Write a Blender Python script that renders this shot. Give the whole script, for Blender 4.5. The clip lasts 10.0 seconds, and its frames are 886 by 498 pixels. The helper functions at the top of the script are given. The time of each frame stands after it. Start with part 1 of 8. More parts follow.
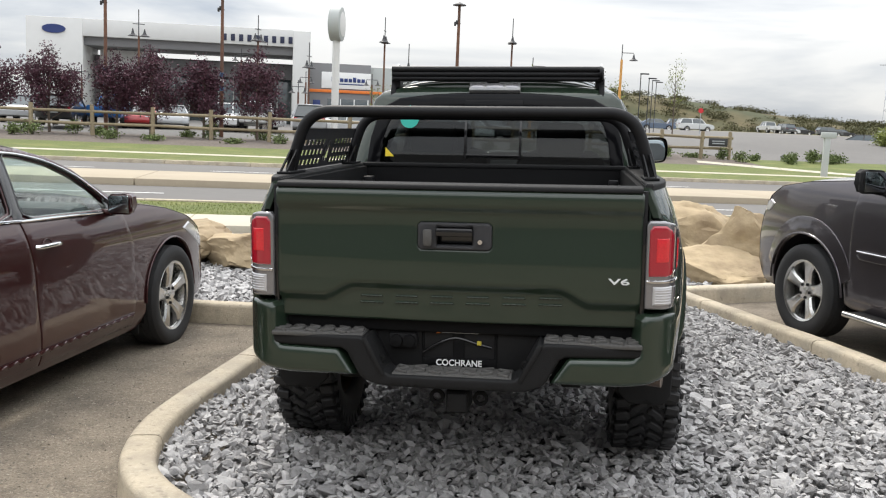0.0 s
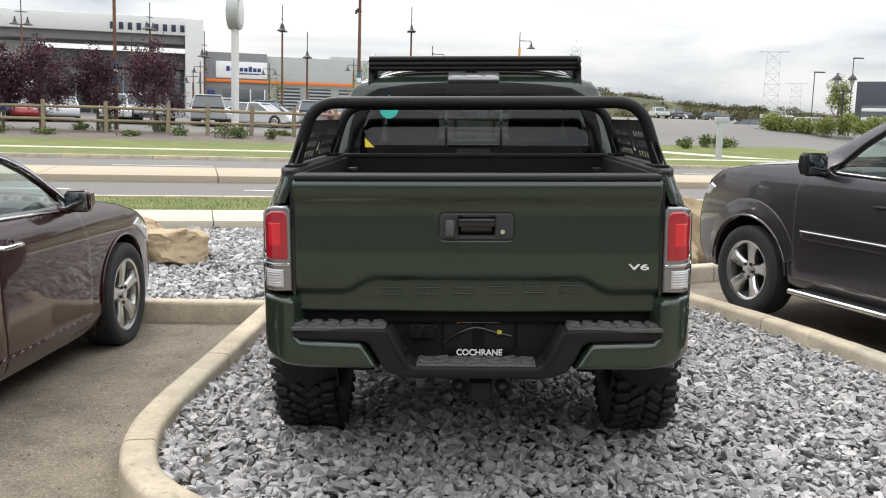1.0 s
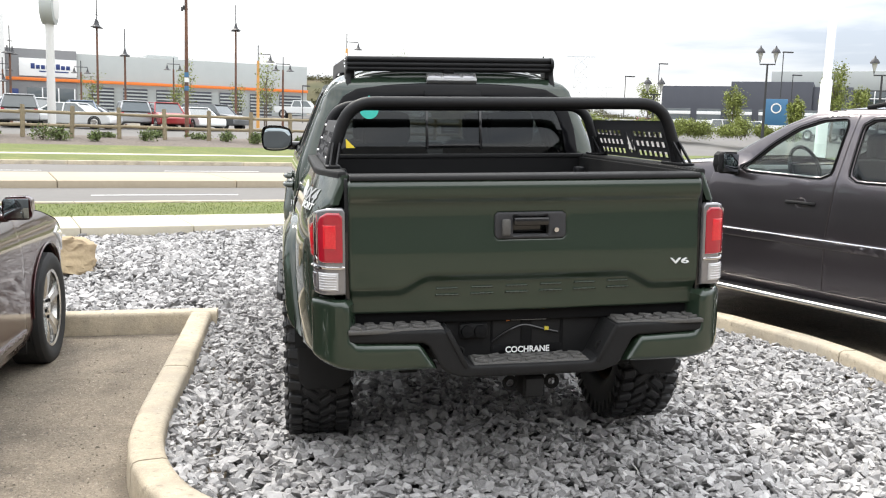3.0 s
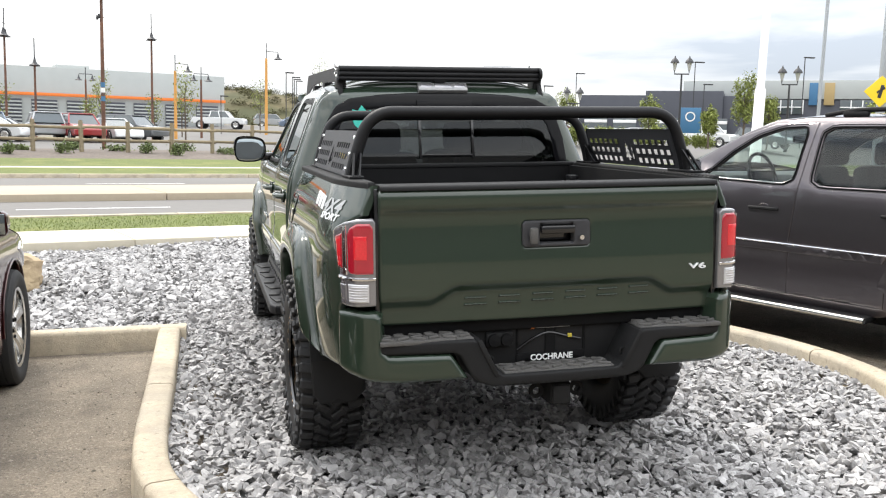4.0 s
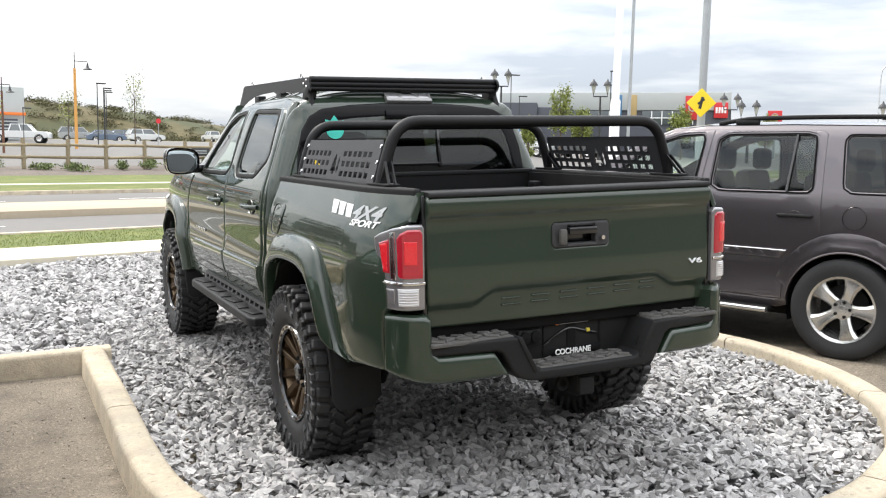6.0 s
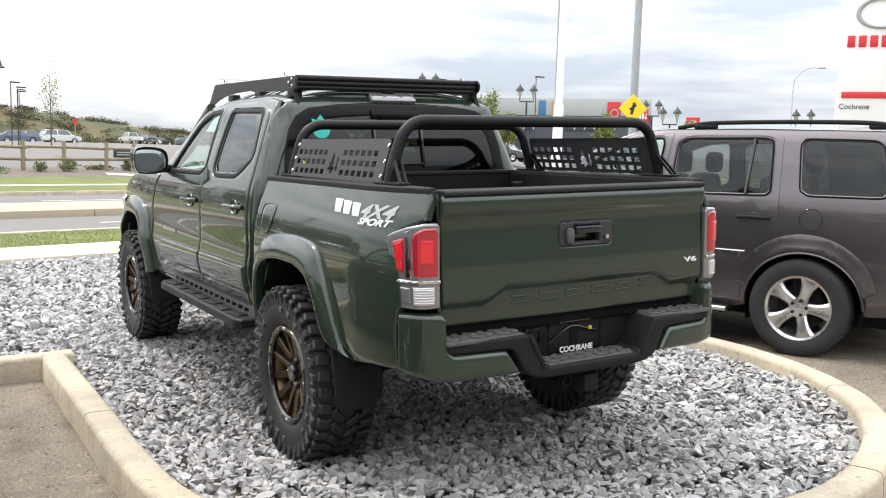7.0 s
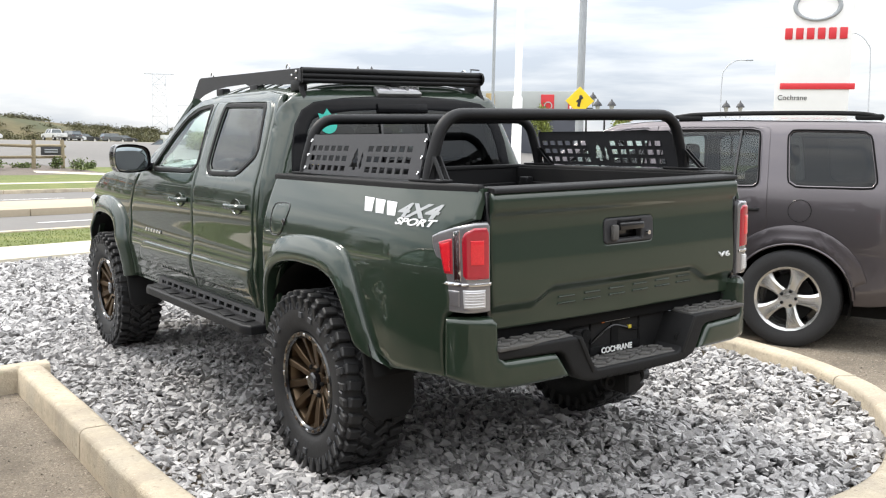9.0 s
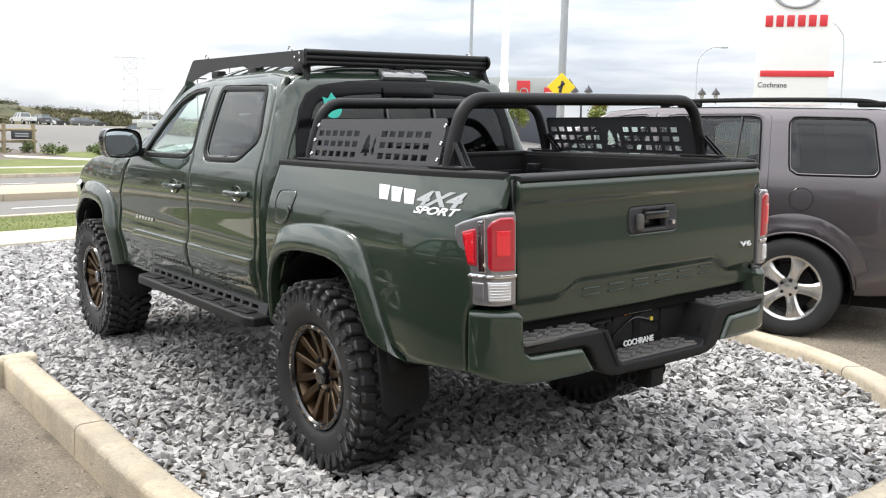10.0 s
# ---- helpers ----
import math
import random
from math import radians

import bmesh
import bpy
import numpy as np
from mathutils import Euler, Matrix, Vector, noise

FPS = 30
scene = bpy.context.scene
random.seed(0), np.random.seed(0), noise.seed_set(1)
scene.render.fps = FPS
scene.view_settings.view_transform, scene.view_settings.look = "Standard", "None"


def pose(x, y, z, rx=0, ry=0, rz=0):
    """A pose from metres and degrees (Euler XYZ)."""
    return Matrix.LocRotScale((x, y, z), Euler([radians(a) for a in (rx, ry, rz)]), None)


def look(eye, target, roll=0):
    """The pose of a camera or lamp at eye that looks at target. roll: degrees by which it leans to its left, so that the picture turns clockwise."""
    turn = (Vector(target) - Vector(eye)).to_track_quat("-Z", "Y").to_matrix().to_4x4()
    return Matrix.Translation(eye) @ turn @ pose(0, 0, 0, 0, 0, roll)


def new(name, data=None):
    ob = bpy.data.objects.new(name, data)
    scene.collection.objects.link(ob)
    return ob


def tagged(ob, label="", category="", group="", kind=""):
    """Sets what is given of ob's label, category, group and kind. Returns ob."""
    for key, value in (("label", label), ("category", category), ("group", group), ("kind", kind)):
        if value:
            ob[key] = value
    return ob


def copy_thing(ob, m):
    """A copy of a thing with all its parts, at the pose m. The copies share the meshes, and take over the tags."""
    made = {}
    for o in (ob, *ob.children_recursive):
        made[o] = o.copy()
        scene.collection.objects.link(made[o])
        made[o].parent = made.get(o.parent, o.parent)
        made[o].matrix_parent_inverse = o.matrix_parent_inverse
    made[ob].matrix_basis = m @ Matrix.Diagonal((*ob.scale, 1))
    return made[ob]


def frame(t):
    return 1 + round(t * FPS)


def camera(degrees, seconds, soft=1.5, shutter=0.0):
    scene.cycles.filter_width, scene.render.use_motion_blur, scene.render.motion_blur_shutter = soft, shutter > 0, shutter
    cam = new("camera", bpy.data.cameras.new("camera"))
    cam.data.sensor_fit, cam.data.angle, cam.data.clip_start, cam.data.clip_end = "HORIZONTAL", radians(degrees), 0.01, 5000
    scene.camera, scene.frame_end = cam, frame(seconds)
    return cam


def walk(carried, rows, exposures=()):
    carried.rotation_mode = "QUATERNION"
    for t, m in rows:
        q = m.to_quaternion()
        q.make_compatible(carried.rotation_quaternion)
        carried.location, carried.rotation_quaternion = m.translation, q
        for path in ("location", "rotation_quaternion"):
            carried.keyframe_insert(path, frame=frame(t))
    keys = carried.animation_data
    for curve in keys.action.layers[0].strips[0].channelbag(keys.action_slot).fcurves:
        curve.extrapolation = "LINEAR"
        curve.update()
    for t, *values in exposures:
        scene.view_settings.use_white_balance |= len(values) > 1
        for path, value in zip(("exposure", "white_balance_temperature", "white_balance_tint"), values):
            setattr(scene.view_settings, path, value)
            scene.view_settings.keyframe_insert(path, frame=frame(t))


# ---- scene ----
cam = camera(51.7, 10.0, 1.15)
METRES, EYE, TILT, LEAN, TURN = 3.741, 1.56, 0.0, 0.0, 7.8
ROWS = [
    (0.0, 0.0, 0.0, 0.0, 0.31, -7.38, -2.36),
    (0.5, -0.0617, 0.0018, -0.0031, -2.99, -7.55, -2.06),
    (1.0, -0.124, 0.0059, -0.0023, -6.17, -7.86, -1.68),
    (1.5, -0.1801, 0.02, -0.0093, -8.7, -7.96, -1.53),
    (2.0, -0.2363, 0.0407, -0.0105, -11.17, -7.52, -1.74),
    (2.5, -0.2932, 0.0489, -0.0097, -14.19, -7.4, -1.71),
    (3.0, -0.3568, 0.05, -0.0103, -17.42, -7.45, -1.67),
    (4.5, -0.5131, 0.1128, -0.0167, -25.16, -6.38, -1.09),
    (5.0, -0.574, 0.1287, -0.0202, -28.21, -6.42, -0.96),
    (5.5, -0.6316, 0.1435, -0.0187, -31.21, -6.23, -0.64),
    (7.0, -0.7553, 0.2196, -0.0275, -38.87, -5.51, -1.0),
    (7.5, -0.7912, 0.2406, -0.0244, -40.62, -5.98, -0.77),
    (8.0, -0.8087, 0.2643, -0.0242, -41.98, -6.1, -0.33),
    (8.5, -0.8122, 0.2974, -0.0263, -42.82, -5.82, -0.2),
    (9.0, -0.8113, 0.3305, -0.0266, -43.14, -5.86, -0.41),
    (9.5, -0.812, 0.3606, -0.0265, -43.64, -6.3, -0.69),
    (10.0, -0.8184, 0.3904, -0.027, -44.75, -6.72, -0.65),
]
walk(cam, [(t, pose(0, 0, EYE, TILT, LEAN, TURN) @ pose(METRES * x, METRES * y, METRES * z, 90 + pitch, roll, yaw)) for t, x, y, z, yaw, pitch, roll in ROWS],
     [(0.0, -0.24), (1.0, -0.18), (2.5, 0.22), (4.5, 0.2), (10.0, 0.17)])  # EXPOSURES

# ---- world and light ----
sky_world = bpy.data.worlds.new("overcast_sky")
scene.world = sky_world
sky_world.use_nodes = True
wn, wl = sky_world.node_tree.nodes, sky_world.node_tree.links
wn.clear()
w_out = wn.new("ShaderNodeOutputWorld")
w_bg = wn.new("ShaderNodeBackground")
w_sky = wn.new("ShaderNodeTexSky")
w_sky.sky_type, w_sky.sun_disc = "NISHITA", False
w_sky.sun_elevation, w_sky.sun_rotation = radians(52), radians(-25)
w_scale = wn.new("ShaderNodeMix")
w_scale.data_type, w_scale.blend_type = "RGBA", "MULTIPLY"
w_scale.inputs[0].default_value = 1.0
w_scale.inputs[7].default_value = (0.1, 0.1, 0.1, 1)
w_co = wn.new("ShaderNodeTexCoord")
w_map = wn.new("ShaderNodeMapping")
w_map.inputs["Scale"].default_value = (1.0, 1.0, 7.0)
w_noise = wn.new("ShaderNodeTexNoise")
w_noise.inputs["Scale"].default_value, w_noise.inputs["Detail"].default_value = 2.1, 7
w_noise.inputs["Roughness"].default_value, w_noise.inputs["Distortion"].default_value = 0.52, 0.35
w_ramp = wn.new("ShaderNodeValToRGB")
w_ramp.color_ramp.elements[0].position, w_ramp.color_ramp.elements[0].color = 0.36, (0.62, 0.68, 0.77, 1)
w_ramp.color_ramp.elements[1].position, w_ramp.color_ramp.elements[1].color = 0.56, (1.18, 1.18, 1.17, 1)
w_cover = wn.new("ShaderNodeMix")
w_cover.data_type = "RGBA"
w_cover.inputs[0].default_value = 0.9
wl.new(w_co.outputs["Generated"], w_map.inputs["Vector"])
wl.new(w_map.outputs[0], w_noise.inputs["Vector"])
wl.new(w_noise.outputs[0], w_ramp.inputs[0])
wl.new(w_sky.outputs[0], w_scale.inputs[6])
wl.new(w_scale.outputs[2], w_cover.inputs[6])
wl.new(w_ramp.outputs[0], w_cover.inputs[7])
wl.new(w_cover.outputs[2], w_bg.inputs[0])
# an overcast sky is brighter overhead than at the horizon
w_xyz = wn.new("ShaderNodeSeparateXYZ")
w_up = wn.new("ShaderNodeMath")
w_up.operation, w_up.inputs[1].default_value = "MAXIMUM", 0.0
w_grad = wn.new("ShaderNodeMath")
w_grad.operation, w_grad.inputs[1].default_value, w_grad.inputs[2].default_value = "MULTIPLY_ADD", 2.6, 0.80
wl.new(w_co.outputs["Generated"], w_xyz.inputs[0])
wl.new(w_xyz.outputs[2], w_up.inputs[0])
wl.new(w_up.outputs[0], w_grad.inputs[0])
wl.new(w_grad.outputs[0], w_bg.inputs[1])
wl.new(w_bg.outputs[0], w_out.inputs[0])
sun_data = bpy.data.lights.new("sun", "SUN")
sun_data.energy, sun_data.angle, sun_data.color = 2.2, radians(14), (1.0, 0.93, 0.82)
sun = new("sun", sun_data)
sun.matrix_world = look((-13, 28, 40), (0, 0, 0))


# ---- materials ----
def material(name, color, rough=0.6, metal=0.0, scale=40.0, var=0.18, bump=0.0, coat=0.0, big=0.12, bump_scale=None, spec=0.5, island=0.0, obj_random=0.0, emit=0.0):
    """A procedural surface: base colour varied at a coarse and a fine scale, relief, gloss, and per-piece variation."""
    m = bpy.data.materials.new(name)
    m.use_nodes = True
    nt = m.node_tree
    b = nt.nodes["Principled BSDF"]
    b.inputs["Roughness"].default_value, b.inputs["Metallic"].default_value = rough, metal
    b.inputs["Coat Weight"].default_value, b.inputs["Coat Roughness"].default_value = coat, 0.03
    b.inputs["Specular IOR Level"].default_value = spec
    co = nt.nodes.new("ShaderNodeTexCoord")
    fine = nt.nodes.new("ShaderNodeTexNoise")
    fine.inputs["Scale"].default_value, fine.inputs["Detail"].default_value = scale, 5
    coarse = nt.nodes.new("ShaderNodeTexNoise")
    coarse.inputs["Scale"].default_value, coarse.inputs["Detail"].default_value = scale / 14, 3
    nt.links.new(co.outputs["Object"], fine.inputs["Vector"])
    nt.links.new(co.outputs["Object"], coarse.inputs["Vector"])
    total = None

    def step(src, amount, before):
        """Adds (src - 0.5) * amount to the running brightness factor."""
        mm = nt.nodes.new("ShaderNodeMath")
        mm.operation = "MULTIPLY_ADD"
        nt.links.new(src, mm.inputs[0])
        mm.inputs[1].default_value = amount
        if before is None:
            mm.inputs[2].default_value = 1 - amount / 2
        else:
            sh = nt.nodes.new("ShaderNodeMath")
            sh.operation = "SUBTRACT"
            nt.links.new(before, sh.inputs[0])
            sh.inputs[1].default_value = amount / 2
            nt.links.new(sh.outputs[0], mm.inputs[2])
        return mm.outputs[0]
    total = step(fine.outputs[0], var * 2, total)
    total = step(coarse.outputs[0], big * 2, total)
    if island:
        geo = nt.nodes.new("ShaderNodeNewGeometry")
        total = step(geo.outputs["Random Per Island"], island, total)
    if obj_random:
        oi = nt.nodes.new("ShaderNodeObjectInfo")
        total = step(oi.outputs["Random"], obj_random, total)
    mul = nt.nodes.new("ShaderNodeVectorMath")
    mul.operation = "SCALE"
    mul.inputs[0].default_value = color[:3]
    nt.links.new(total, mul.inputs["Scale"])
    nt.links.new(mul.outputs[0], b.inputs["Base Color"])
    if bump:
        bp = nt.nodes.new("ShaderNodeBump")
        bp.inputs["Strength"].default_value, bp.inputs["Distance"].default_value = bump, 0.01
        src = fine
        if bump_scale:
            src = nt.nodes.new("ShaderNodeTexNoise")
            src.inputs["Scale"].default_value, src.inputs["Detail"].default_value = bump_scale, 4
            nt.links.new(co.outputs["Object"], src.inputs["Vector"])
        nt.links.new(src.outputs[0], bp.inputs["Height"])
        nt.links.new(bp.outputs[0], b.inputs["Normal"])
    if emit:
        b.inputs["Emission Color"].default_value = (*color[:3], 1)
        b.inputs["Emission Strength"].default_value = emit
    return m


def stained(m, color, scale, low, high, amount=1.0):
    """Lays a second colour over a material in patches."""
    nt = m.node_tree
    b = nt.nodes["Principled BSDF"]
    old = b.inputs["Base Color"].links[0].from_socket
    co = nt.nodes.new("ShaderNodeTexCoord")
    n = nt.nodes.new("ShaderNodeTexNoise")
    n.inputs["Scale"].default_value, n.inputs["Detail"].default_value = scale, 6
    nt.links.new(co.outputs["Object"], n.inputs["Vector"])
    r = nt.nodes.new("ShaderNodeMapRange")
    r.inputs[1].default_value, r.inputs[2].default_value, r.inputs[4].default_value = low, high, amount
    nt.links.new(n.outputs[0], r.inputs[0])
    mx = nt.nodes.new("ShaderNodeMix")
    mx.data_type = "RGBA"
    nt.links.new(r.outputs[0], mx.inputs[0])
    nt.links.new(old, mx.inputs[6])
    mx.inputs[7].default_value = (*color, 1)
    nt.links.new(mx.outputs[2], b.inputs["Base Color"])
    return m


def glass(name, color, rough=0.0):
    m = bpy.data.materials.new(name)
    m.use_nodes = True
    nt = m.node_tree
    nt.nodes.clear()
    out = nt.nodes.new("ShaderNodeOutputMaterial")
    clear = nt.nodes.new("ShaderNodeBsdfTransparent")
    clear.inputs[0].default_value = (*color, 1)
    gloss = nt.nodes.new("ShaderNodeBsdfGlossy")
    gloss.inputs["Roughness"].default_value = rough
    gloss.inputs["Color"].default_value = (0.95, 0.97, 0.97, 1)
    lw = nt.nodes.new("ShaderNodeLayerWeight")
    lw.inputs[0].default_value = 0.5
    pw = nt.nodes.new("ShaderNodeMath")
    pw.operation, pw.inputs[1].default_value = "POWER", 4.0
    ma = nt.nodes.new("ShaderNodeMath")
    ma.operation, ma.inputs[1].default_value, ma.inputs[2].default_value = "MULTIPLY_ADD", 0.70, 0.036
    mx = nt.nodes.new("ShaderNodeMixShader")
    nt.links.new(lw.outputs["Facing"], pw.inputs[0])
    nt.links.new(pw.outputs[0], ma.inputs[0])
    nt.links.new(ma.outputs[0], mx.inputs[0])
    nt.links.new(clear.outputs[0], mx.inputs[1])
    nt.links.new(gloss.outputs[0], mx.inputs[2])
    nt.links.new(mx.outputs[0], out.inputs[0])
    return m


M_ASPHALT = stained(material("asphalt", (0.225, 0.190, 0.148), 0.95, scale=110, var=0.55, bump=0.9, big=0.2, bump_scale=85, spec=0.2), (0.125, 0.108, 0.088), 1.1, 0.42, 0.68, 0.75)
stained(M_ASPHALT, (0.145, 0.120, 0.095), 7, 0.50, 0.66, 0.55)
stained(M_ASPHALT, (0.34, 0.295, 0.230), 48, 0.54, 0.70, 0.7)
stained(M_ASPHALT, (0.085, 0.075, 0.065), 62, 0.57, 0.68, 0.8)
stained(M_ASPHALT, (0.40, 0.35, 0.28), 120, 0.60, 0.70, 0.7)
stained(M_ASPHALT, (0.10, 0.085, 0.068), 2.6, 0.56, 0.66, 0.5)
M_ROAD = stained(material("road_asphalt", (0.145, 0.138, 0.130), 0.95, scale=60, var=0.15, big=0.12), (0.11, 0.105, 0.10), 0.15, 0.45, 0.7, 0.6)
M_CONCRETE = stained(material("kerb_concrete", (0.485, 0.415, 0.310), 0.9, scale=35, var=0.24, bump=0.55, big=0.3, bump_scale=110, obj_random=0.16), (0.31, 0.265, 0.205), 4, 0.48, 0.70, 0.75)
stained(M_CONCRETE, (0.34, 0.315, 0.27), 1.3, 0.50, 0.68, 0.6)
stained(M_CONCRETE, (0.20, 0.17, 0.135), 26, 0.60, 0.72, 0.6)
stained(M_CONCRETE, (0.60, 0.54, 0.43), 60, 0.60, 0.74, 0.5)
M_MEDIAN = stained(material("median_concrete", (0.36, 0.305, 0.225), 0.9, scale=12, var=0.08, big=0.1), (0.29, 0.245, 0.185), 0.5, 0.5, 0.75, 0.5)
M_WALK = stained(material("sidewalk_concrete", (0.46, 0.42, 0.335), 0.9, scale=20, var=0.08, big=0.1, bump=0.15, obj_random=0.08), (0.37, 0.335, 0.27), 1.5, 0.5, 0.8, 0.5)
M_STONE = stained(material("slate_chips", (0.370, 0.360, 0.355), 0.85, scale=60, var=0.30, bump=0.5, big=0.12, spec=0.3, island=0.72), (0.46, 0.445, 0.43), 30, 0.54, 0.74, 0.5)
M_STONE_ONE = stained(material("slate_chip", (0.370, 0.360, 0.355), 0.85, scale=60, var=0.30, bump=0.5, big=0.12, spec=0.3, obj_random=0.72), (0.46, 0.445, 0.43), 30, 0.54, 0.74, 0.5)
# dark sheet under the chips: shade of the gaps put into its colour
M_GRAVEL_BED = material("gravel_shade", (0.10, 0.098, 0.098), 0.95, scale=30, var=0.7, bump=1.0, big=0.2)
M_SOIL = material("bed_pebbles", (0.115, 0.094, 0.078), 0.95, scale=7, var=0.7, bump=0.6, big=0.3)
M_GRASS = stained(material("lawn", (0.094, 0.116, 0.021), 0.9, scale=9, var=0.35, bump=0.6, big=0.25, bump_scale=60), (0.18, 0.18, 0.048), 0.9, 0.5, 0.75, 0.7)
M_BLADE = material("grass_blades", (0.125, 0.155, 0.028), 0.8, scale=4, var=0.3, big=0.2, island=0.7)
M_HILL = stained(material("hillside", (0.098, 0.078, 0.034), 0.95, scale=0.35, var=0.6, big=0.4), (0.042, 0.050, 0.018), 0.05, 0.42, 0.62, 0.9)
M_FIELD = stained(material("dry_ground", (0.17, 0.155, 0.12), 0.95, scale=0.4, var=0.2, big=0.2), (0.16, 0.17, 0.08), 0.05, 0.5, 0.65, 0.8)
M_BOULDER = stained(material("sandstone", (0.375, 0.290, 0.180), 0.9, scale=7, var=0.25, bump=0.8, big=0.25, bump_scale=22, obj_random=0.25), (0.24, 0.175, 0.11), 3, 0.5, 0.7, 0.7)
M_WHITE = material("white_paint", (0.80, 0.80, 0.79), 0.55, scale=3, var=0.04, big=0.05)
M_BLACK = material("black_plastic", (0.0075, 0.0075, 0.008), 0.75, spec=0.12, scale=200, var=0.2, bump=0.12)
M_WOOD = stained(material("fence_wood", (0.25, 0.205, 0.130), 0.85, scale=9, var=0.3, bump=0.4, big=0.2, obj_random=0.3), (0.2, 0.16, 0.11), 4, 0.5, 0.7, 0.6)


# ---- mesh helpers ----
def mesh_object(name, bm, mat, parent=None, smooth=True, angle=35):
    me = bpy.data.meshes.new(name)
    bm.normal_update()
    bm.to_mesh(me)
    bm.free()
    if mat:
        me.materials.append(mat)
    if smooth:
        me.shade_smooth()
        me.set_sharp_from_angle(angle=radians(angle))
    ob = new(name, me)
    ob.parent = parent
    return ob


def part(name, bm, mat, parent, label="", smooth=True, angle=35):
    ob = mesh_object(name, bm, mat, parent, smooth, angle)
    if label:
        tagged(ob, label)
    return ob


def thing(name, label, category, group="", m=None, kind=""):
    ob = new(name)
    ob.empty_display_size = 0.1
    tagged(ob, label, category, group, kind)
    if m is not None:
        ob.matrix_world = m
    return ob


def arrays_object(name, verts, faces, mat, parent=None, smooth=False):
    me = bpy.data.meshes.new(name)
    me.from_pydata(verts, [], faces)
    me.update()
    if mat:
        me.materials.append(mat)
    if smooth:
        me.shade_smooth()
    ob = new(name, me)
    ob.parent = parent
    return ob


def box(size, at=(0, 0, 0), bevel=0.0, rot=None, bm=None, seg=2):
    """A bevelled box of full size, centred at a place, added to bm."""
    own = bmesh.new()
    bmesh.ops.create_cube(own, size=1.0)
    bmesh.ops.scale(own, vec=size, verts=own.verts)
    if bevel:
        bmesh.ops.bevel(own, geom=own.edges[:], offset=min(bevel, min(size) * 0.45), segments=seg, affect="EDGES", profile=0.5)
    m = Matrix.Translation(at)
    if rot is not None:
        m = m @ Euler([radians(a) for a in rot]).to_matrix().to_4x4()
    bmesh.ops.transform(own, matrix=m, verts=own.verts)
    return join(bm, own)


def join(bm, own):
    if bm is None:
        return own
    me = bpy.data.meshes.new("tmp")
    own.to_mesh(me)
    own.free()
    bm.from_mesh(me)
    bpy.data.meshes.remove(me)
    return bm


def tube(points, radius, sides=12, bm=None, closed=False, caps=True, radii=None):
    """A round bar along points."""
    own = bmesh.new()
    pts = [Vector(p) for p in points]
    rings = []
    k = len(pts)
    up = None
    for i, p in enumerate(pts):
        a = pts[(i - 1) % k] if (closed or i) else p
        b = pts[(i + 1) % k] if (closed or i < k - 1) else p
        d = (b - a).normalized()
        if up is None:
            up = d.orthogonal().normalized()
        up = (up - d * up.dot(d)).normalized()
        side = d.cross(up)
        r = radii[i] if radii else radius
        rings.append([own.verts.new(p + (up * math.cos(q) + side * math.sin(q)) * r) for q in (2 * math.pi * j / sides for j in range(sides))])
    for i in range(k if closed else k - 1):
        r0, r1 = rings[i], rings[(i + 1) % k]
        for j in range(sides):
            own.faces.new((r0[j], r0[(j + 1) % sides], r1[(j + 1) % sides], r1[j]))
    if caps and not closed:
        own.faces.new(rings[0][::-1])
        own.faces.new(rings[-1])
    bmesh.ops.recalc_face_normals(own, faces=own.faces)
    return join(bm, own)


def smooth_path(points, n=8, closed=False):
    """Catmull-Rom through points."""
    pts = [Vector(p) for p in points]
    k = len(pts)
    out = []
    for i in range(k if closed else k - 1):
        p0 = pts[(i - 1) % k] if (closed or i) else pts[0]
        p1, p2 = pts[i], pts[(i + 1) % k]
        p3 = pts[(i + 2) % k] if (closed or i + 2 < k) else pts[-1]
        for j in range(n):
            t = j / n
            out.append(0.5 * ((2 * p1) + (p2 - p0) * t + (2 * p0 - 5 * p1 + 4 * p2 - p3) * t * t + (3 * p1 - p0 - 3 * p2 + p3) * t ** 3))
    if not closed:
        out.append(pts[-1])
    return out


def rounded_path(points, radius, n=6):
    """A polyline with its corners rounded."""
    pts = [Vector(p) for p in points]
    out = [pts[0]]
    for a, b, c in zip(pts, pts[1:], pts[2:]):
        d0, d1 = (a - b), (c - b)
        r = min(radius, d0.length * 0.49, d1.length * 0.49)
        p, q = b + d0.normalized() * r, b + d1.normalized() * r
        for j in range(n + 1):
            t = j / n
            out.append(p * (1 - t) ** 2 + b * 2 * t * (1 - t) + q * t * t)
    out.append(pts[-1])
    return out


def lathe(profile, n=32, axis="x", bm=None, start=0.0, closed=False):
    """Turns a list of (along, radius) about an axis through the origin."""
    own = bmesh.new()
    rings = []
    for a, r in profile:
        ring = []
        for j in range(n):
            q = start + 2 * math.pi * j / n
            c, s = r * math.cos(q), r * math.sin(q)
            ring.append(own.verts.new((a, c, s) if axis == "x" else ((c, a, s) if axis == "y" else (c, s, a))))
        rings.append(ring)
    pairs = list(zip(rings, rings[1:])) + ([(rings[-1], rings[0])] if closed else [])
    for r0, r1 in pairs:
        for j in range(n):
            own.faces.new((r0[j], r0[(j + 1) % n], r1[(j + 1) % n], r1[j]))
    bmesh.ops.recalc_face_normals(own, faces=own.faces)
    return join(bm, own)


